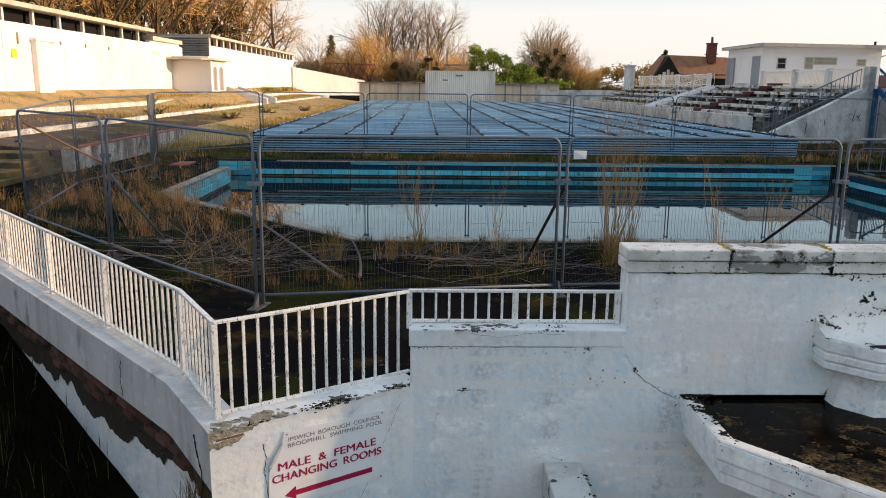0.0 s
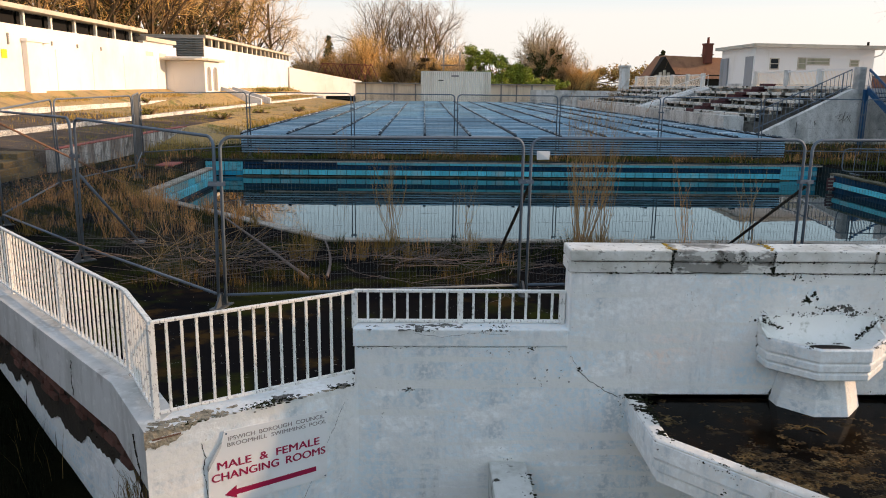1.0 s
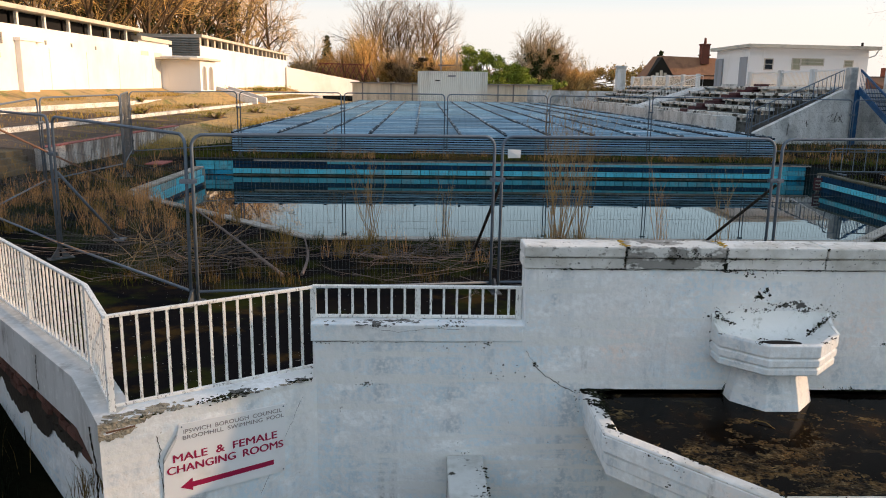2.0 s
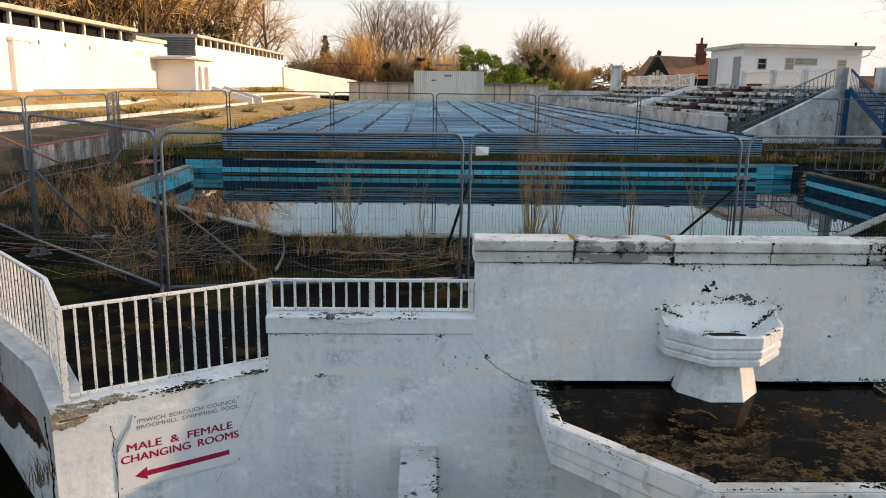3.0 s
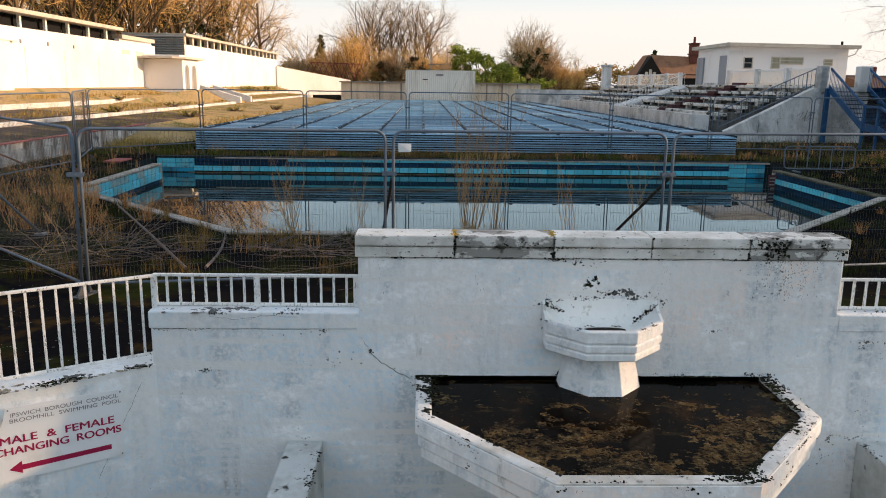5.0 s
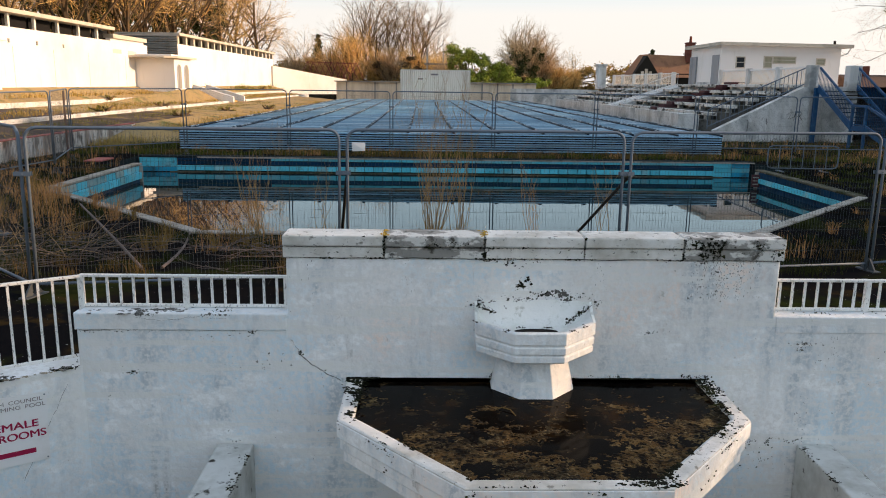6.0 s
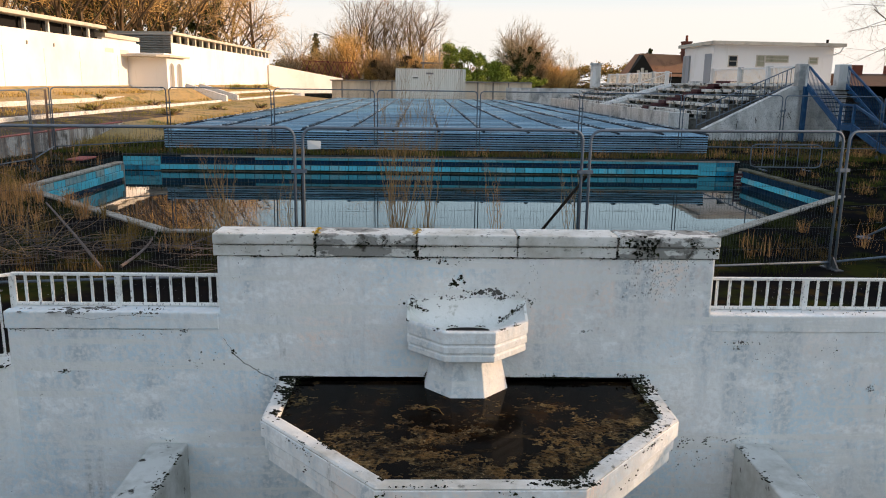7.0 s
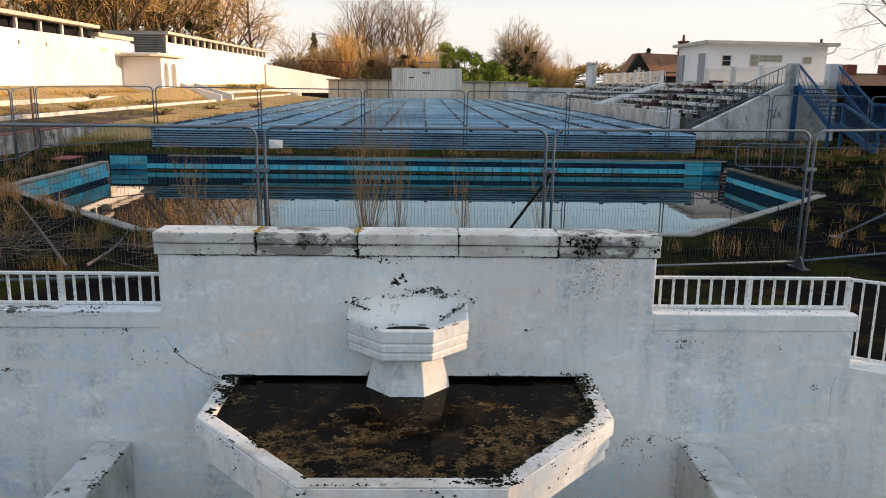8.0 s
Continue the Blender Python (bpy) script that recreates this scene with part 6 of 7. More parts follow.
for _ in range(26):
    blades(b, -1.3 + r.gauss(0, 0.05), 4.5 + r.gauss(0, 0.06), -1.15, 3, 0.28, 0.03, r, 0.004)
tagged(part("grass", b, STRAW), "thin dry stalks below the wing wall", "grass", kind="stuff")


def tussocks(label, mat, spots, seed, nb, h):
    """Full tufts of long arching blades at given spots (x, y, size)."""
    r = random.Random(seed)
    b = Build()
    for x, y, s in spots:
        for _ in range(int(nb * s)):
            a = r.uniform(0, 2 * math.pi)
            d = abs(r.gauss(0, 0.1)) * s
            px, py = x + math.cos(a) * d, y + math.sin(a) * d
            hh, lean = h * s * r.uniform(0.5, 1.1), h * s * r.uniform(0.1, 0.75)
            a += r.gauss(0, 0.5)
            dx, dy, w = math.cos(a), math.sin(a), 0.0035
            sx, sy = -dy * w, dx * w
            ring = [(0.0, 0.0), (0.25, 0.5), (0.6, 0.85), (1.0, 0.95)]
            b.add([(px + dx * lean * u + k2 * sx * (1 - u * 0.8), py + dy * lean * u + k2 * sy * (1 - u * 0.8), DECK + hh * v) for u, v in ring for k2 in (-1, 1)], [(0, 1, 3, 2), (2, 3, 5, 4), (4, 5, 7, 6)])
    return tagged(part("grass", b, mat), label, "grass", kind="stuff")


r = random.Random(83)
edge_l = [(-5.9 + 0.98 * s + r.gauss(0, 0.3), 16.9 - 0.92 * s + r.gauss(0, 0.3), r.uniform(0.6, 1.25)) for s in [r.uniform(0, 4.9) for _ in range(46)]]
deck_l = [(r.uniform(-7.0, -3.2), r.uniform(12.0, 19.0), r.uniform(0.4, 0.9)) for _ in range(78)]
deck_m = [(r.uniform(-3.2, 3.6), r.uniform(10.4, 11.35), r.uniform(0.35, 0.8)) for _ in range(34)] + [(3.2 + r.gauss(0, 0.3), 10.5 + r.gauss(0, 0.4), r.uniform(0.5, 0.8)) for _ in range(9)]
deck_n = [(r.uniform(-3.0, 3.0), r.uniform(9.2, 10.3), r.uniform(0.2, 0.4)) for _ in range(12)]
deck_r = [(r.uniform(8.4, 14.0), r.uniform(10.6, 14.6), r.uniform(0.25, 0.55)) for _ in range(24)] + [(r.uniform(13.5, 19.0), r.uniform(15.0, 25.0), r.uniform(0.3, 0.6)) for _ in range(20)]


def clear_of_pool(spots):
    return [s for s in spots if not in_pool(s[0], s[1])]


tussocks("long golden grass tussocks along the pool edge", DECK_GOLD, clear_of_pool(edge_l[::2] + deck_l[::3] + deck_m[::2] + deck_r[::4]), 1, 90, 0.5)
tussocks("dull green grass tussocks on the deck", GREEN, clear_of_pool(edge_l[1::4] + deck_l[1::3] + deck_m[1::2] + deck_n + deck_r[1::2]), 2, 90, 0.38)
tussocks("orange dry grass tussocks on the deck", DRY, clear_of_pool(edge_l[3::4] + deck_l[2::3] + deck_r[2::4]), 3, 80, 0.5)


def stem(b, base, tip, r0, r1, r, bend=0.12, n6=5, sides=4):
    base, tip = Vector(base), Vector(tip)
    off = Vector((r.uniform(-1, 1), r.uniform(-1, 1), r.uniform(-0.3, 0.3))) * (tip - base).length * bend
    pts = [base.lerp(tip, i / n6) + off * math.sin(math.pi * i / n6) for i in range(n6 + 1)]
    b.tube(pts, r0, sides, r2=r1, cap=False)
    return pts


def sapling(x, y, z, n7, h, label, mat, seed, spread=0.35, thick=0.0055):
    r = random.Random(seed)
    t = thing("sapling", label, "sapling", (x, y, z), group="self-sown saplings")
    for _ in range(n7):
        a = r.uniform(0, 2 * math.pi)
        hh = h * r.uniform(0.45, 1.0)
        lean = hh * spread * r.uniform(0.1, 1)
        b = Build()
        pts = stem(b, (r.gauss(0, 0.05), r.gauss(0, 0.05), 0), (math.cos(a) * lean, math.sin(a) * lean, hh), thick, thick * 0.33, r, 0.09)
        for p in pts[2:]:
            for _ in range(2):
                a2 = r.uniform(0, 2 * math.pi)
                l2 = hh * r.uniform(0.08, 0.25)
                stem(b, p, p + Vector((math.cos(a2) * 0.35, math.sin(a2) * 0.35, 0.9)) * l2, 0.002, 0.0008, r, 0.05, 3, 3)
        part("stem", b, mat, t)
    return t


sapling(2.95, 10.7, DECK, 34, 2.5, "leafless golden willow sapling with many upright stems", STEM, 1, 0.42)
sapling(3.4, 11.3, DECK, 14, 2.2, "leafless golden willow sapling with many upright stems", STEM, 2, 0.3)
sapling(0.2, 11.75, DECK, 16, 1.5, "small leafless golden sapling at the pool edge", STEM, 3, 0.5)
sapling(1.3, 11.0, DECK, 7, 1.3, "small leafless sapling at the pool edge", TWIG, 4, 0.35)
sapling(5.6, 11.2, DECK, 7, 1.2, "small leafless sapling at the pool edge", TWIG, 5, 0.3)
sapling(-2.1, 25.9, DECK, 8, 1.3, "dark leafless sapling beside the cover", TWIG, 6, 0.4)
sapling(4.4, 10.4, DECK, 8, 1.5, "thin reddish leafless sapling behind the wall", DRY, 7, 0.2)
for i, (x, y) in enumerate(((-7.4, 20.6), (-6.3, 17.5), (-6.9, 15.4), (-5.6, 13.8), (-4.9, 12.9), (-3.6, 12.3), (-6.8, 22.3), (-4.4, 11.9), (-3.0, 11.6), (-6.2, 16.4), (13.6, 15.5))):
    sapling(x, y, DECK, 10, 0.8, "clump of dry orange weed stalks", DRY, 20 + i, 0.6, 0.003)

# cut brushwood behind the railing
r = random.Random(71)
brush = thing("brushwood_heap", "heap of cut grey brushwood on the deck", "brushwood", (0, 0, DECK))
for k in range(96):
    x, y = (r.uniform(-3.3, -1.2) if k % 2 else r.uniform(0.0, 2.0)), r.gauss(9.75, 0.4)
    a = r.gauss(0.1, 0.75) + (math.pi if r.random() < 0.4 else 0)
    ln = r.uniform(0.6, 2.2)
    z = r.uniform(0.02, 0.3)
    b = Build()
    p = Vector((x, y, z))
    q2 = p + Vector((math.cos(a) * ln, math.sin(a) * ln * 0.6, r.uniform(-0.1, 0.25)))
    q2.z = max(0.02, q2.z)
    pts = stem(b, p, q2, 0.0042, 0.0012, r, 0.24, 7)
    for p2 in pts[2:5]:
        stem(b, p2, p2 + Vector((math.cos(a + r.uniform(-0.7, 0.7)), math.sin(a + r.uniform(-0.7, 0.7)), r.uniform(-0.1, 0.5))) * ln * 0.3, 0.0025, 0.0008, r, 0.2, 4, 3)
    part("branch", b, BRUSH, brush)
for a, c in (((-2.56, 11.62, 0.5), (-0.81, 9.28, 0.03)), ((-0.9, 11.7, 0.05), (-0.58, 9.35, 0.03))):
    b = Build()
    stem(b, a, c, 0.014, 0.022, r, 0.04, 6, 6)
    part("branch", b, BRUSH, brush, "thick pale cut branch")
# bramble sheaf left of it
for _ in range(45):
    x, y = r.uniform(-3.4, -1.4), r.uniform(9.6, 11.6)
    b = Build()
    stem(b, (x, y, 0.02), (x + r.uniform(-0.7, 1.4), y + r.uniform(-0.9, 0.2), r.uniform(0.05, 0.8)), 0.005, 0.0015, r, 0.15, 5, 3)
    part("branch", b, TWIG, brush)

# ---- trees ----


def grow_branch(b, tw, p, d, ln, rad, level, r, o):
    n8 = 4 if level > 1 else level + 1
    pts = [p]
    for i in range(n8):
        d = (d + Vector((r.uniform(-1, 1), r.uniform(-1, 1), r.uniform(-0.5, 1) * o["up"])) * o["wobble"]).normalized()
        pts.append(pts[-1] + d * ln / n8)
    target = b if level > 1 else tw
    target.tube(pts, rad, 5 if level > 2 else 3, r2=rad * 0.55, cap=False)
    if level == 0:
        return
    k = o["kids"][level - 1]
    for i in range(k):
        s = o["bare"] + (1 - o["bare"]) * (i + r.random()) / k if level == o["levels"] else 0.25 + 0.75 * (i + r.random()) / k
        j = min(n8 - 1, int(s * n8))
        q = pts[j].lerp(pts[j + 1], s * n8 - j)
        a = r.uniform(0, 2 * math.pi)
        perp = d.orthogonal().normalized()
        perp.rotate(Matrix.Rotation(a, 3, d))
        nd = (d * (1 - o["splay"]) + perp * o["splay"] * r.uniform(0.6, 1.3)).normalized()
        grow_branch(b, tw, q, nd, ln * o["ratio"] * r.uniform(0.7, 1.15), rad * o["thin"] * (1 - 0.35 * s), level - 1, r, o)


def bare_tree(label, seed, h, mats, opts, ivy=0):
    """A leafless tree with trunk, limbs and a crown of fine twigs; ivy: clumps of leaves on the trunk."""
    r = random.Random(seed)
    o = dict(levels=4, kids=(5, 6, 6, 9), ratio=0.58, thin=0.55, splay=0.5, wobble=0.16, up=0.6, bare=0.2, rad=0.022)
    o.update(opts)
    t = thing("tree", label, "tree")
    b, tw = Build(), Build()
    stems = o.get("stems", 1)
    for k in range(stems):
        d = Vector((r.uniform(-1, 1), r.uniform(-1, 1), 0)) * (0.28 if stems > 1 else 0.04) + Vector((0, 0, 1))
        grow_branch(b, tw, Vector((r.gauss(0, 0.3) if stems > 1 else 0, r.gauss(0, 0.3) if stems > 1 else 0, -0.2)), d.normalized(), h * 0.62 * (r.uniform(0.8, 1) if k else 1), h * o["rad"], o["levels"], r, o)
    part("trunk", b, mats[0], t)
    part("crown", tw, mats[1], t)
    if ivy:
        iv = Build()
        for _ in range(ivy):
            z = h * 0.5 * r.random() ** 1.3
            a = r.uniform(0, 2 * math.pi)
            rr = h * 0.04 + abs(r.gauss(0, h * 0.03))
            leaf(iv, (math.cos(a) * rr, math.sin(a) * rr, z), 0.22, r)
        part("ivy", iv, LEAF_DARK, t, "dark ivy on the trunk")
    return t


def leaf(b, p, s, r):
    n9 = Vector((r.gauss(0, 1), r.gauss(0, 1), r.gauss(0, 1) + 0.3)).normalized()
    u = n9.orthogonal().normalized()
    u.rotate(Matrix.Rotation(r.uniform(0, 6.28), 3, n9))
    v = n9.cross(u)
    p = Vector(p)
    s *= r.uniform(0.6, 1.3)
    b.add([p - u * s * 0.5, p + v * s * 0.28 + n9 * s * 0.06, p + u * s * 0.5, p - v * s * 0.28 + n9 * s * 0.06], [(0, 1, 2, 3)])


def leafy(label, name, clumps, size, per, mats, seed, category="tree"):
    """Evergreen mass: many leaves gathered round the places of clumps (x, y, z, radius), on a few limbs."""
    r = random.Random(seed)
    t = thing(name, label, category)
    b, limbs = Build(), Build()
    for x, y, z, rad in clumps:
        stem(limbs, (x * 0.3, y * 0.3, 0), (x, y, z), 0.09, 0.03, r, 0.08, 4, 4)
        for _ in range(int(per * rad)):
            d = Vector((r.gauss(0, 1), r.gauss(0, 1), r.gauss(0, 1))).normalized() * rad * r.uniform(0.35, 1.08)
            f = 0.8 + 0.4 * noise.noise((x + d.x * 1.4, y + d.y * 1.4, z + d.z * 1.4))
            leaf(b, (x + d.x * f, y + d.y * f, z + d.z * 0.85 * f), size, r)
    part("trunk", limbs, BARK, t)
    part("crown", b, mats, t)
    return t


oak = bare_tree("tall leafless tree with ivy on its trunk in low sun", 3, 17, (BARK, TWIG_GOLD), dict(kids=(6, 6, 6, 9), rad=0.016, thin=0.52), 900)
oak2 = bare_tree("tall leafless tree with spreading limbs in low sun", 8, 18, (BARK, TWIG_GOLD), dict(kids=(7, 6, 6, 10), splay=0.58, wobble=0.22, rad=0.016, thin=0.52), 500)
multi = bare_tree("leafless many-stemmed tree against the sky", 12, 16, (BARK, TWIG), dict(stems=4, levels=4, kids=(4, 5, 5, 8), splay=0.48, rad=0.0105, wobble=0.17, bare=0.25, thin=0.52), 0)
slim = bare_tree("slim leafless tree against the sky", 15, 12, (BARK, TWIG_GOLD), dict(kids=(6, 5, 5, 10), splay=0.42, rad=0.008, wobble=0.1, thin=0.6), 0)
bushy = bare_tree("round leafless bush tree with dense twigs", 19, 8, (BARK, TWIG_BUSH), dict(stems=14, levels=3, kids=(7, 8, 8), splay=0.4, ratio=0.55, rad=0.011, bare=0.15, thin=0.6, up=0.4), 0)
oak.matrix_basis = pose(-27, 118, 0.3)
for src, x, y, z, rz, s in ((oak, -26, 92, 0.5, 33, 1.2), (oak2, -28.5, 84, 0.5, 133, 1.15), (oak, -25, 74, 0.8, 233, 1.0), (oak2, -27, 66, 0.8, 13, 0.95), (oak2, -33, 108, 0.5, 30, 1.35), (oak, -40, 100, 1, 120, 1.1), (oak2, -47, 104, 1, 200, 1.1), (oak, -36, 88, 1, 260, 0.95), (oak2, -31, 78, 1, 80, 0.85), (oak, -44, 84, 1, 170, 1.0),
                            (oak2, -52, 92, 1, 300, 1.1), (oak, -34, 66, 1, 10, 0.8), (oak2, -40, 70, 1, 60, 0.95), (oak, -28, 128, 0, 210, 1.0), (oak2, -23.5, 128, 0, 140, 0.9), (oak, -58, 110, 1, 330, 1.2), (oak2, -31, 58, 1, 250, 0.75), (oak, -37, 55, 1, 190, 0.9),
                            (multi, -5.5, 140, 0, 0, 1.3), (multi, 1.5, 146, 0, 100, 1.3), (multi, -11, 138, 0, 200, 0.75), (slim, -20, 150, 0, 0, 0.95), (slim, -8.5, 136, 0, 90, 1.0), (slim, 5.5, 148, 0, 190, 1.0), (slim, -1, 135, 0, 280, 0.8),
                            (bushy, 17.6, 101.5, 0.2, 0, 1.1), (bushy, 6.5, 122, 0, 80, 1.0), (bushy, -2.5, 124, 0, 160, 1.0), (bushy, -13, 128, 0, 230, 0.95), (bushy, 21, 112, 0, 300, 0.7), (slim, 31.5, 150, 0, 40, 0.7), (bushy, 6, 106, 0, 33, 0.7), (bushy, -17, 122, 0, 33, 0.8)):
    tall = 1.45 if src in (oak, oak2) else 1.0
    m2 = pose(x, y, z, 0, 0, rz) @ Matrix.Diagonal((s * (1 + tall) / 2, s * (1 + tall) / 2, s * tall, 1))
    c = copy_thing(src, m2)
    c.matrix_basis = m2
oak2.matrix_basis = pose(-25, 102, 0.4, 0, 0, 45) @ Matrix.Diagonal((1.2, 1.2, 1.4, 1))
pole = bare_tree("tall straight leafless tree with ivy-clad trunk in low sun", 44, 20, (BARK, TWIG_GOLD), dict(kids=(6, 5, 6, 11), splay=0.42, wobble=0.07, up=0.8, rad=0.013, bare=0.25, thin=0.48), 260)
pole.matrix_basis = pose(-24.5, 62, 0.8)
for x, y, rz, s in ((-25.5, 67.5, 40, 1.1), (-24, 72, 90, 0.9), (-27, 76, 150, 1.2), (-25, 81, 210, 1.05), (-26, 57, 260, 1.0), (-29, 70, 310, 1.2), (-24.5, 88, 20, 1.1), (-27.5, 96, 75, 1.2), (-25, 48, 130, 0.8), (-28, 52, 190, 1.0), (-24, 108, 245, 1.1), (-31, 90, 300, 1.3)):
    m2 = pose(x, y, 0.6, 0, 0, rz) @ Matrix.Diagonal((s, s, s, 1))
    copy_thing(pole, m2).matrix_basis = m2
multi.matrix_basis = pose(-2.2, 142, 0, 0, 0, 40) @ Matrix.Diagonal((1.25, 1.25, 1.25, 1))
slim.matrix_basis = pose(-22.5, 158, 0, 0, 0, 120)
bushy.matrix_basis = pose(15.8, 100, 0.2, 0, 0, 20) @ Matrix.Diagonal((1.15, 1.15, 1.25, 1))

# Extra copies out of view, added to filter the sun on the forecourt.
for x, y, rz, s in ((38, 4.0, 10, 1.15), (40, 8.2, 120, 1.25), (38, 12.0, 220, 1.2)):
    m2 = pose(x, y, DECK, 0, 0, rz) @ Matrix.Diagonal((s, s, s, 1))
    copy_thing(slim, m2).matrix_basis = m2
near_tree = bare_tree("leafless tree reaching over the stair", 33, 11, (BARK, TWIG), dict(levels=4, kids=(6, 6, 6, 9), splay=0.62, wobble=0.22, up=-0.1, rad=0.012, bare=0.35, thin=0.48), 0)
near_tree.matrix_basis = pose(28.0, 37.5, DECK, 0, 0, 70)

r = random.Random(5)
ever = leafy("glossy green ivy-covered bushes behind the wall", "evergreen_bush", [(x, r.uniform(-1.5, 1.5), r.uniform(1.0, 6.3 - 0.3 * (x + 4)), r.uniform(0.6, 1.1)) for x in [r.uniform(-3.4, 4.2) for _ in range(80)]], 0.26, 330, LEAF, 7, "bush")
ever.matrix_basis = pose(9.6, 98, 0)
low = leafy("low green hedge growing over the wall", "hedge", [(r.uniform(-5, 5), r.uniform(-0.6, 0.6), r.uniform(1.4, 2.3), r.uniform(0.5, 0.8)) for _ in range(26)], 0.22, 260, LEAF, 9, "hedge")
low.matrix_basis = pose(13, 93.5, 0)
con = leafy("dark green conical conifer tree", "conifer", [(r.uniform(-1, 1) * (1 - k / 14) * 2.2, r.uniform(-1, 1) * (1 - k / 14) * 2.2, 1.5 + k * 0.75, 0.5 + 1.1 * (1 - k / 14)) for k in range(14) for _ in range(3)], 0.4, 90, LEAF_DARK, 13)
con.matrix_basis = pose(-19.5, 170, 0)
c = copy_thing(con, pose(52.5, 172, -2))
dark = leafy("dark ivy in the middle of the bush tree", "ivy_bush", [(r.uniform(-2, 2), r.uniform(-1, 1), r.uniform(1, 6), r.uniform(0.6, 1.1)) for _ in range(26)], 0.3, 200, LEAF_DARK, 17, "ivy")
dark.matrix_basis = pose(15.8, 99.2, 0)
hedge = leafy("brown winter undergrowth along the boundary", "undergrowth", [(-34 + 2.1 * k + r.uniform(-1, 1), r.uniform(-3, 3), r.uniform(0.8, 4.2), r.uniform(1.2, 2.0)) for k in range(34) for _ in range(4)], 0.4, 130, LEAF_HAZE, 21, "undergrowth")
hedge.matrix_basis = pose(4, 125, 0)
tagged(hedge, kind="stuff")
wood = leafy("brown woodland edge behind the changing block", "undergrowth", [(r.uniform(-4, 4), -40 + 2.2 * k, r.uniform(1, 8), r.uniform(1.2, 2.2)) for k in range(40) for _ in range(2)], 0.45, 90, LEAF_HAZE, 25, "undergrowth")
wood.matrix_basis = pose(-40, 95, 0)
r = random.Random(91)
ivied = leafy("ivy-clad evergreen trees behind the changing block", "evergreen_tree", [(r.uniform(-2, 2), r.uniform(-2, 2), r.uniform(2, 13), r.uniform(0.9, 1.5)) for _ in range(24)], 0.4, 170, LEAF_DARK, 93)
ivied.matrix_basis = pose(-30, 100, 0)
for k, (x, y) in enumerate(((-33, 82), (-38, 74), (-27, 112), (-35, 96))):
    copy_thing(ivied, pose(x, y, 0, 0, 0, 80 * k))
tagged(wood, kind="stuff")
# Trees out of view, added to block the sun from deck and terraces.
shade_screen = leafy("unseen evergreen trees added to shade deck and terraces", "evergreen_tree", [(r.uniform(-2.5, 2.5), r.uniform(-3.6, 3.6), r.uniform(1.0, 8.8), r.uniform(1.3, 1.9)) for _ in range(60)], 0.7, 150, LEAF_DARK, 29)
shade_screen.matrix_basis = pose(38, 17.2, DECK) @ Matrix.Diagonal((1, 1, 1.45, 1))
for k, (x, y, s) in enumerate(((39.5, 13.0, 0.85), (38, 22.5, 1.5), (40.5, 25.4, 1.45), (38, 28, 1.5), (38, 33.5, 1.5), (39, 38.5, 1.45), (41, 43, 1.45))):
    m2 = pose(x, y, DECK, 0, 0, 60 * k) @ Matrix.Diagonal((1, 1, s, 1))
    copy_thing(shade_screen, m2).matrix_basis = m2

golden = bare_tree("golden leafless shrub behind the boundary wall", 51, 8, (BARK, TWIG_GOLD), dict(stems=11, levels=3, kids=(6, 8, 8), splay=0.36, ratio=0.56, rad=0.009, bare=0.1, thin=0.6), 0)
golden.matrix_basis = pose(-8.2, 121, 0) @ Matrix.Diagonal((1.05, 1.05, 1.35, 1))
for x, y, rz, s in ((-10.4, 123, 60, 1.1), (-14.5, 126, 140, 0.9), (-5.2, 125, 200, 1.0), (-18, 128, 330, 0.8), (20.0, 101, 250, 0.65), (22.5, 104, 300, 0.6), (1.5, 127, 20, 1.05), (5.0, 118, 90, 0.85)):
    m2 = pose(x, y, 0, 0, 0, rz) @ Matrix.Diagonal((s, s, s, 1))
    copy_thing(golden, m2).matrix_basis = m2
thicket = leafy("dark ivy thicket at the foot of the tall trees", "ivy_bush", [(r.uniform(-4.5, 4.5), r.uniform(-1, 1), r.uniform(0.8, 5.6), r.uniform(0.5, 1.0)) for _ in range(46)], 0.2, 190, LEAF_BROWN, 57, "ivy")
thicket.matrix_basis = pose(-0.8, 123, 0)
for x, y, z, s in ((-12.45, 37.5, 0.15, 0.5), (-12.4, 46.0, 0.15, 0.45), (-9.9, 41.0, -0.2, 0.5), (-9.7, 50.0, -0.25, 0.55), (-15.9, 47.0, 0.5, 0.4), (-8.5, 57.0, -0.3, 0.5), (-16.2, 84.0, 0.8, 0.7), (-15.9, 92.0, 0.8, 0.7)):
    weed = leafy("bushy green weed growing on the terrace edge", "weed_bush", [(r.uniform(-0.9, 0.9) * s, r.uniform(-1.4, 1.4) * s, r.uniform(0.05, 0.55) * s, 0.28 * s) for _ in range(12)], 0.07, 150, WEED_GREEN, int(y), "weed")
    weed.matrix_basis = pose(x, y, z)
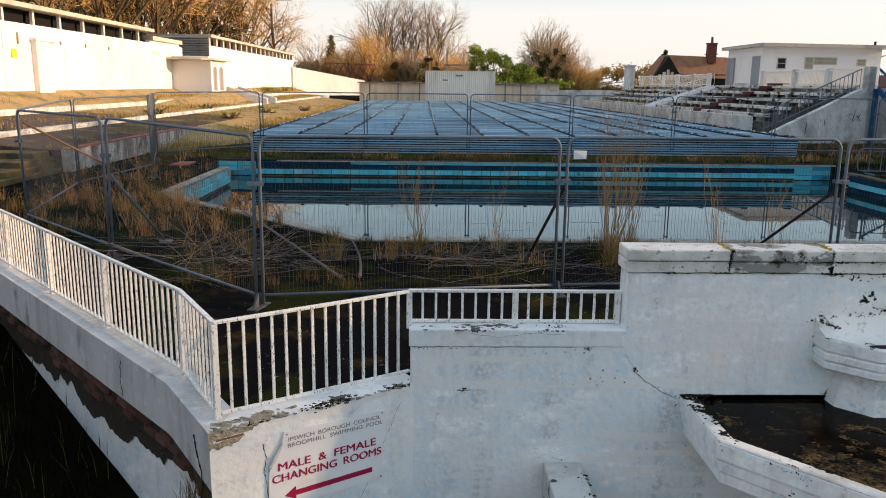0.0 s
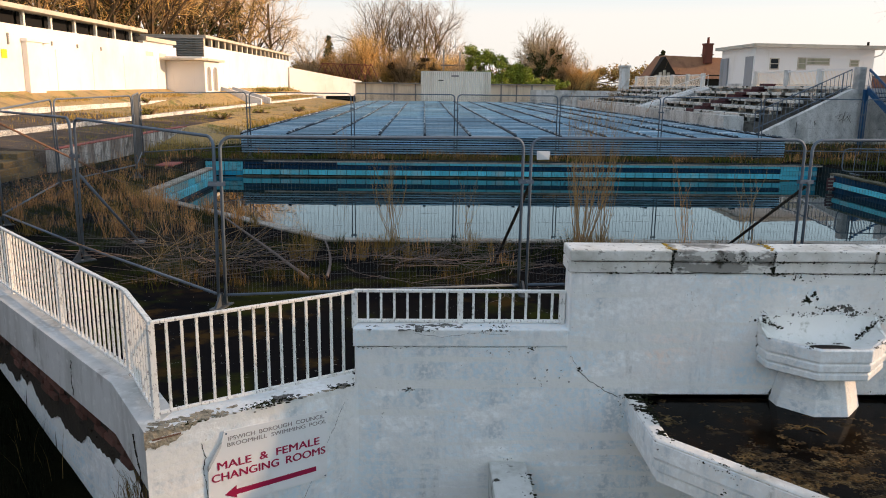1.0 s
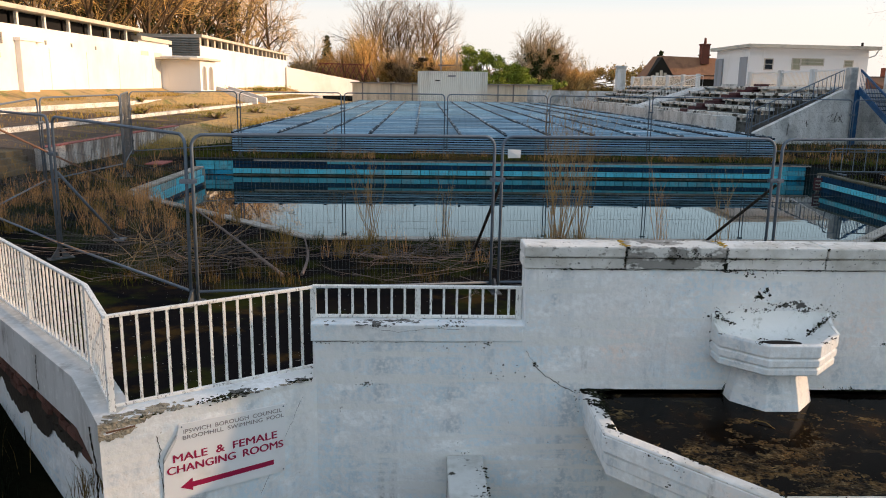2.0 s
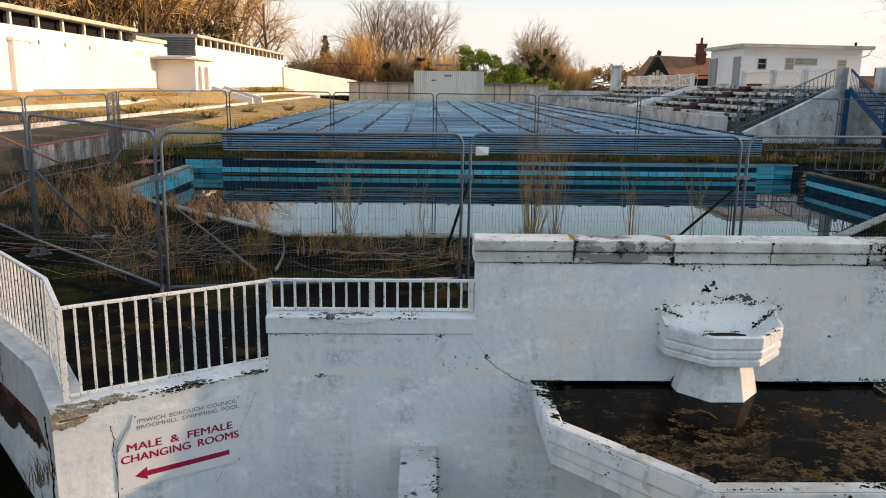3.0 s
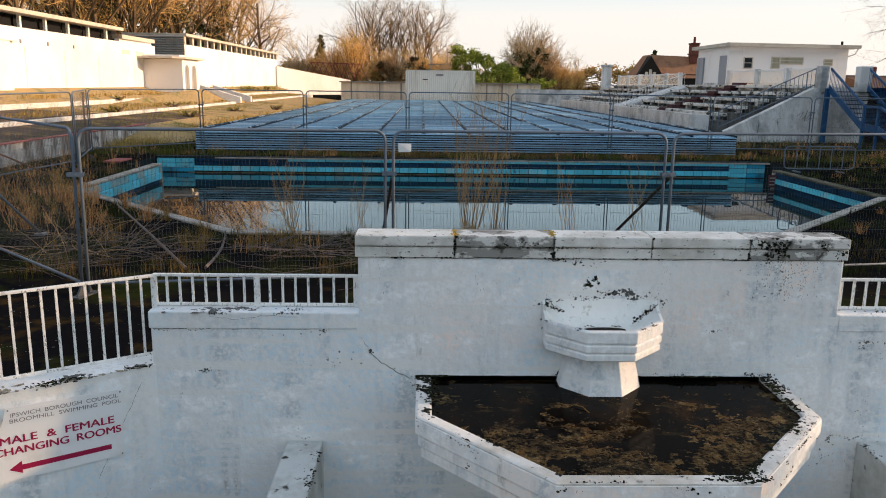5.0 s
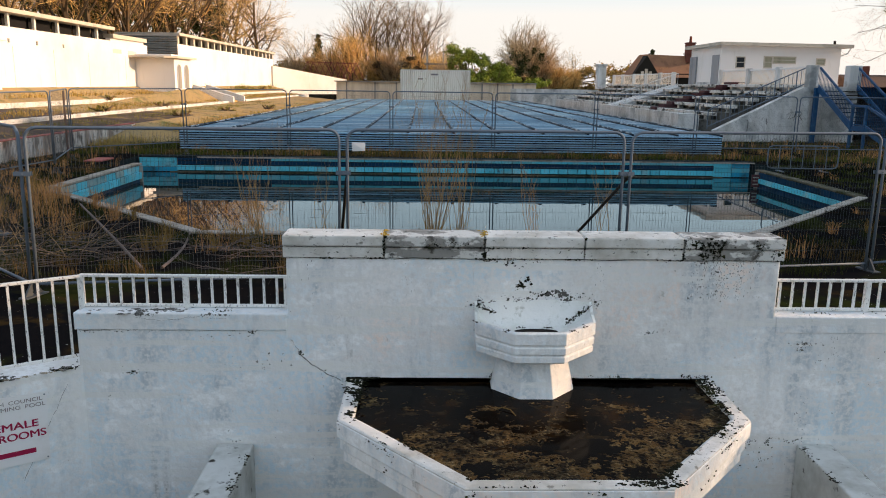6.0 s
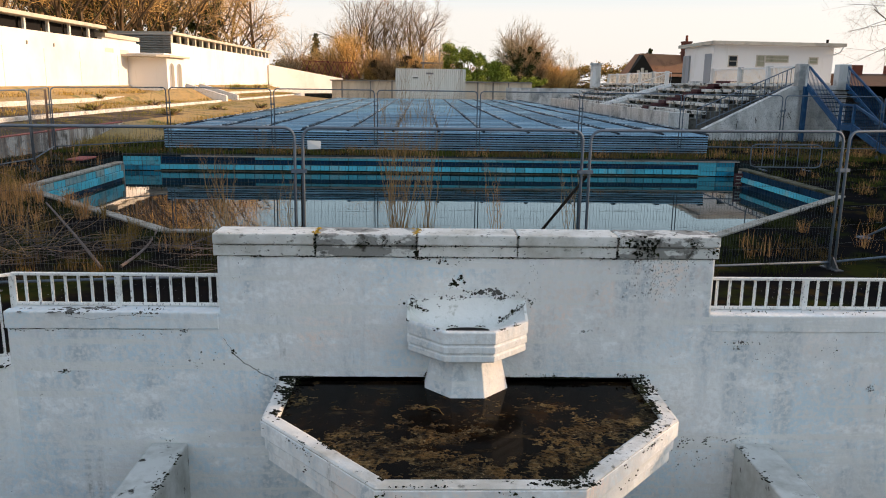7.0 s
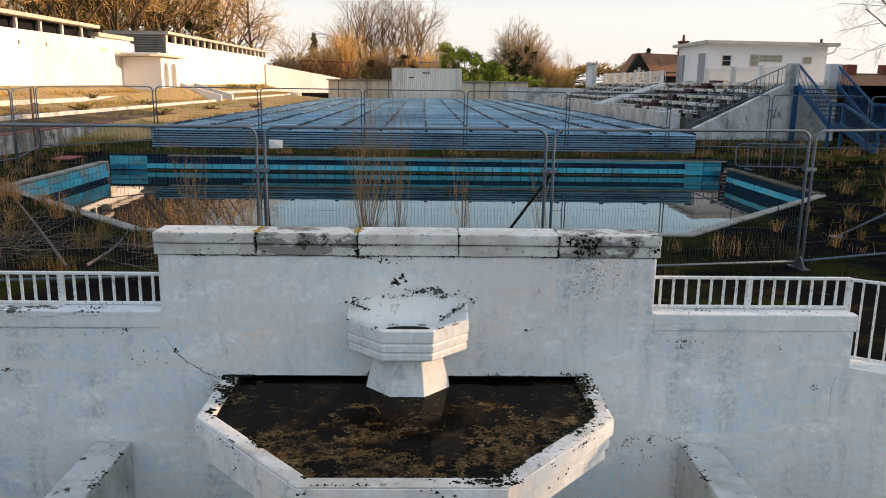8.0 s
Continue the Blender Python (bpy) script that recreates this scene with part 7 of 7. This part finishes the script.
# far roofs on the right
for x, y, w2, z0, zr2, lab in ((24.5, 140, 4, 3.2, 4.6, "distant pale house with a grey roof"), (30, 150, 5, 2.6, 4.2, "distant house with a brown roof"), (20, 150, 3.5, 2.6, 3.9, "distant pale house with a grey roof")):
    t = thing("house", lab, "house", (x, y, 0), group="distant houses")
    part("wall", Build().box(-w2 / 2, w2 / 2, 0, 6, -0.8, z0), BEIGE_WALL, t)
    b = Build().add([(-w2 / 2 - 0.3, -0.3, z0), (w2 / 2 + 0.3, -0.3, z0), (w2 / 2 + 0.3, 6.3, z0), (-w2 / 2 - 0.3, 6.3, z0), (-w2 / 2, 3, zr2), (w2 / 2, 3, zr2)], [(0, 1, 5, 4), (2, 3, 4, 5), (1, 2, 5), (3, 0, 4), (3, 2, 1, 0)])
    part("roof", b, SHED, t)
t = thing("house", "brick house with a long dark pantile roof beyond the stair", "house", (33, 52, 0))
part("wall", Build().box(0, 16, 0, 8, -0.8, 1.6), BRICK, t)
part("roof", Build().add([(-0.4, -0.5, 1.5), (16, -0.5, 1.5), (16, 4, 2.7), (-0.4, 4, 2.7), (16, 8.4, 1.5), (-0.4, 8.4, 1.5)], [(0, 1, 2, 3), (3, 2, 4, 5), (0, 3, 5), (1, 4, 2), (0, 5, 4, 1)]), ROOF_BROWN, t)
for x in (1.0, 3.6):
    part("chimney", Build().box(x, x + 0.7, 3.6, 4.3, 2.4, 3.3), CHIMNEY, t)

# bare roof frame and timber frame beyond the boundary
rf = thing("roof_frame", "bare red-brown timber roof frame beyond the wall", "roof frame", (-15.5, 118, 0))
for k in range(9):
    x = k * 0.9
    part("rafter", Build().tube([(x, 0, 2.2), (x + 1.1, 0, 4.6)], 0.06, 4).tube([(x + 2.2, 0, 2.2), (x + 1.1, 0, 4.6)], 0.06, 4), RED_CAP, rf)
part("ridge", Build().tube([(1.1, 0, 4.6), (8.3, 0, 4.4)], 0.07, 4), RED_CAP, rf)
tf = thing("timber_frame", "weathered timber frame on posts beyond the container", "timber frame", (3.2, 108, 0))
for x in (0.0, 2.2, 4.6):
    part("post", Build().box(x, x + 0.22, 0, 0.22, -0.8, 6.4 - 0.5 * x * 0.3), ROOF_FELT, tf)
part("beam", Build().box(-0.3, 5.0, 0, 0.2, 4.2, 4.4), SHED, tf)
part("beam", Build().box(-0.3, 5.0, 0, 0.2, 3.0, 3.25), SHED, tf)

# ---- pool tiles ----
tile_meshes = {}


def tile(parent, size, mat, m):
    key = (size, mat.name)
    if key not in tile_meshes:
        w, d, h = size
        e = 0.006
        b = Build().rings([[(0, 0, 0), (w, 0, 0), (w, 0, h), (0, 0, h)], [(e, -d, e), (w - e, -d, e), (w - e, -d, h - e), (e, -d, h - e)]])
        tile_meshes[key] = b.mesh("tile")
        tile_meshes[key].materials.append(mat)
    ob = new("tile", tile_meshes[key])
    ob.matrix_basis = m
    ob.parent = parent
    return ob


tr = random.Random(3)
far_wall = tagged(part("pool_wall_far", Build().box(CX - NOTCH, CX + NOTCH, 25.02, 25.3, -1.6, DECK - 0.02), POOL_DARK), "blue tiled far wall of the pool", "pool wall", kind="structure")
part("coping", Build().box(CX - NOTCH, CX + NOTCH, 24.97, 25.35, DECK - 0.018, DECK + 0.03), POOL_DARK, far_wall)
L = 0.61
x = CX - NOTCH + 0.05
while x < CX + NOTCH - 0.05 - L:
    mid = -5.1 < x + 0.3 < 12.5
    if not mid:
        for k in range(3):
            tile(far_wall, (L - 0.012, 0.03, 0.145), tr.choice((TILE_TEAL, TILE_CYAN, TILE_CYAN)), pose(x, 25.02, -1.28 + 0.15 * k))
    else:
        for h2 in (0, L / 2):
            tile(far_wall, (L / 2 - 0.012, 0.07, 0.16), TILE_CYAN, pose(x + h2, 24.96, -1.235))
        tile(far_wall, (L - 0.012, 0.02, 0.12), TILE_NAVY, pose(x, 25.02, -1.055))
        tile(far_wall, (L - 0.012, 0.05, 0.08), TILE_CYAN if x > -2.6 else TILE_NAVY, pose(x, 25.02, -0.915))
    x += L
part("shelf", Build().box(CX - 9.1, CX + 9.1, 24.93, 25.02, -1.6, -1.275), MOSSY_COPING, far_wall, "dirty ledge at the waterline")
part("edge_line", Build().box(CX - 8.2, CX + NOTCH, 24.93, 24.966, DECK - 0.03, DECK + 0.012), PALE_COPING, far_wall, "pale worn edge of the coping")
for s, nm in ((-1, "left"), (1, "right")):
    xw = CX + s * POOL_HALF
    sw = tagged(part("pool_wall_" + nm, Build().box(min(xw, xw + s * 0.3), max(xw, xw + s * 0.3), ARM_Y, 22.3, -1.6, DECK - 0.025), POOL_DARK), "blue tiled side wall of the pool", "pool wall", kind="structure")
    ln = (22.3 - ARM_Y) / 9
    for k in range(9):
        y = ARM_Y + ln * k
        for z, h, d, mt in ((-1.33, 0.12, 0.03, TILE_NAVY), (-1.2, 0.19, 0.09, TILE_CYAN), (-1.0, 0.17, 0.03, tr.choice((TILE_FADED, TILE_FADED, TILE_CYAN)))) if s < 0 else ((-1.33, 0.18, 0.02, TILE_NAVY), (-1.14, 0.14, 0.07, TILE_CYAN), (-0.99, 0.16, 0.02, TILE_NAVY)):
            turn = Matrix.Translation((xw, y, z)) @ Matrix.Rotation(radians(90), 4, "Z") if s < 0 else Matrix.Translation((xw, y + ln, z)) @ Matrix.Rotation(radians(-90), 4, "Z")
            tile(sw, (ln - 0.012, d, h), mt, turn)
    part("end_face", Build().box(min(xw - s * 0.1, xw + s * 0.3), max(xw - s * 0.1, xw + s * 0.3), 22.3, 22.36, -1.6, DECK - 0.025), PALE_COPING, sw)
ps = thing("depth_sign", "small maroon warning sign on the pool corner", "sign", (CX + POOL_HALF - 0.12, 22.2, DECK - 0.28), 0)
part("plate", Build().box(-0.15, 0.1, -0.02, 0, -0.17, 0.2), RED_STEP, ps)
for k in range(3):
    part("line", Build().box(-0.11, 0.06, -0.026, -0.021, -0.1 + 0.1 * k, -0.07 + 0.1 * k), PALE_COPING, ps, "unreadable white lettering")
rbx = thing("red_slab", "faded red painted slab at the pool corner", "slab", (-7.5, 23.2, DECK))
part("slab", Build().box(0.15, 0.68, -0.25, 0.75, 0, 0.045), RED_CAP, rbx, bevel=0.02)

# crumbling bricks under the kerb of the wing wall
back_line = inset_line(WING, 0.1)
base_wall = bpy.data.objects["wing_left_base"]
p0, p1 = Vector(back_line[2]), Vector(back_line[3])
dd = (p1 - p0).normalized()
nn = Vector((-dd.y, dd.x)) * 1.0
if nn.x > 0:
    nn = -nn
bb = Build().rings([[(0, 0, 0), (0.21, 0, 0), (0.21, 0, 0.06), (0, 0, 0.06)], [(0.008, -0.03, 0.008), (0.2, -0.035, 0.006), (0.202, -0.03, 0.052), (0.006, -0.028, 0.054)]])
brick_mesh = bb.mesh("brick")
brick_mesh.materials.append(BRICK)
yaw = math.degrees(math.atan2(-dd.y, -dd.x))
for row in range(7):
    z = -1.06 - row * 0.072
    s = 0.0
    while s < 8.0:
        edge2 = 0.3 + 0.1 * noise.noise((s * 1.3, row * 0.4, 0))
        if -z - 0.96 < edge2 and tr.random() < 0.62:
            q2 = p0 + dd * (s + (0.11 if row % 2 else 0)) + nn * tr.uniform(0.008, 0.022)
            ob = new("brick", brick_mesh)
            ob.matrix_basis = pose(q2.x, q2.y, z, 0, 0, yaw)
            ob.parent = base_wall
        s += 0.225
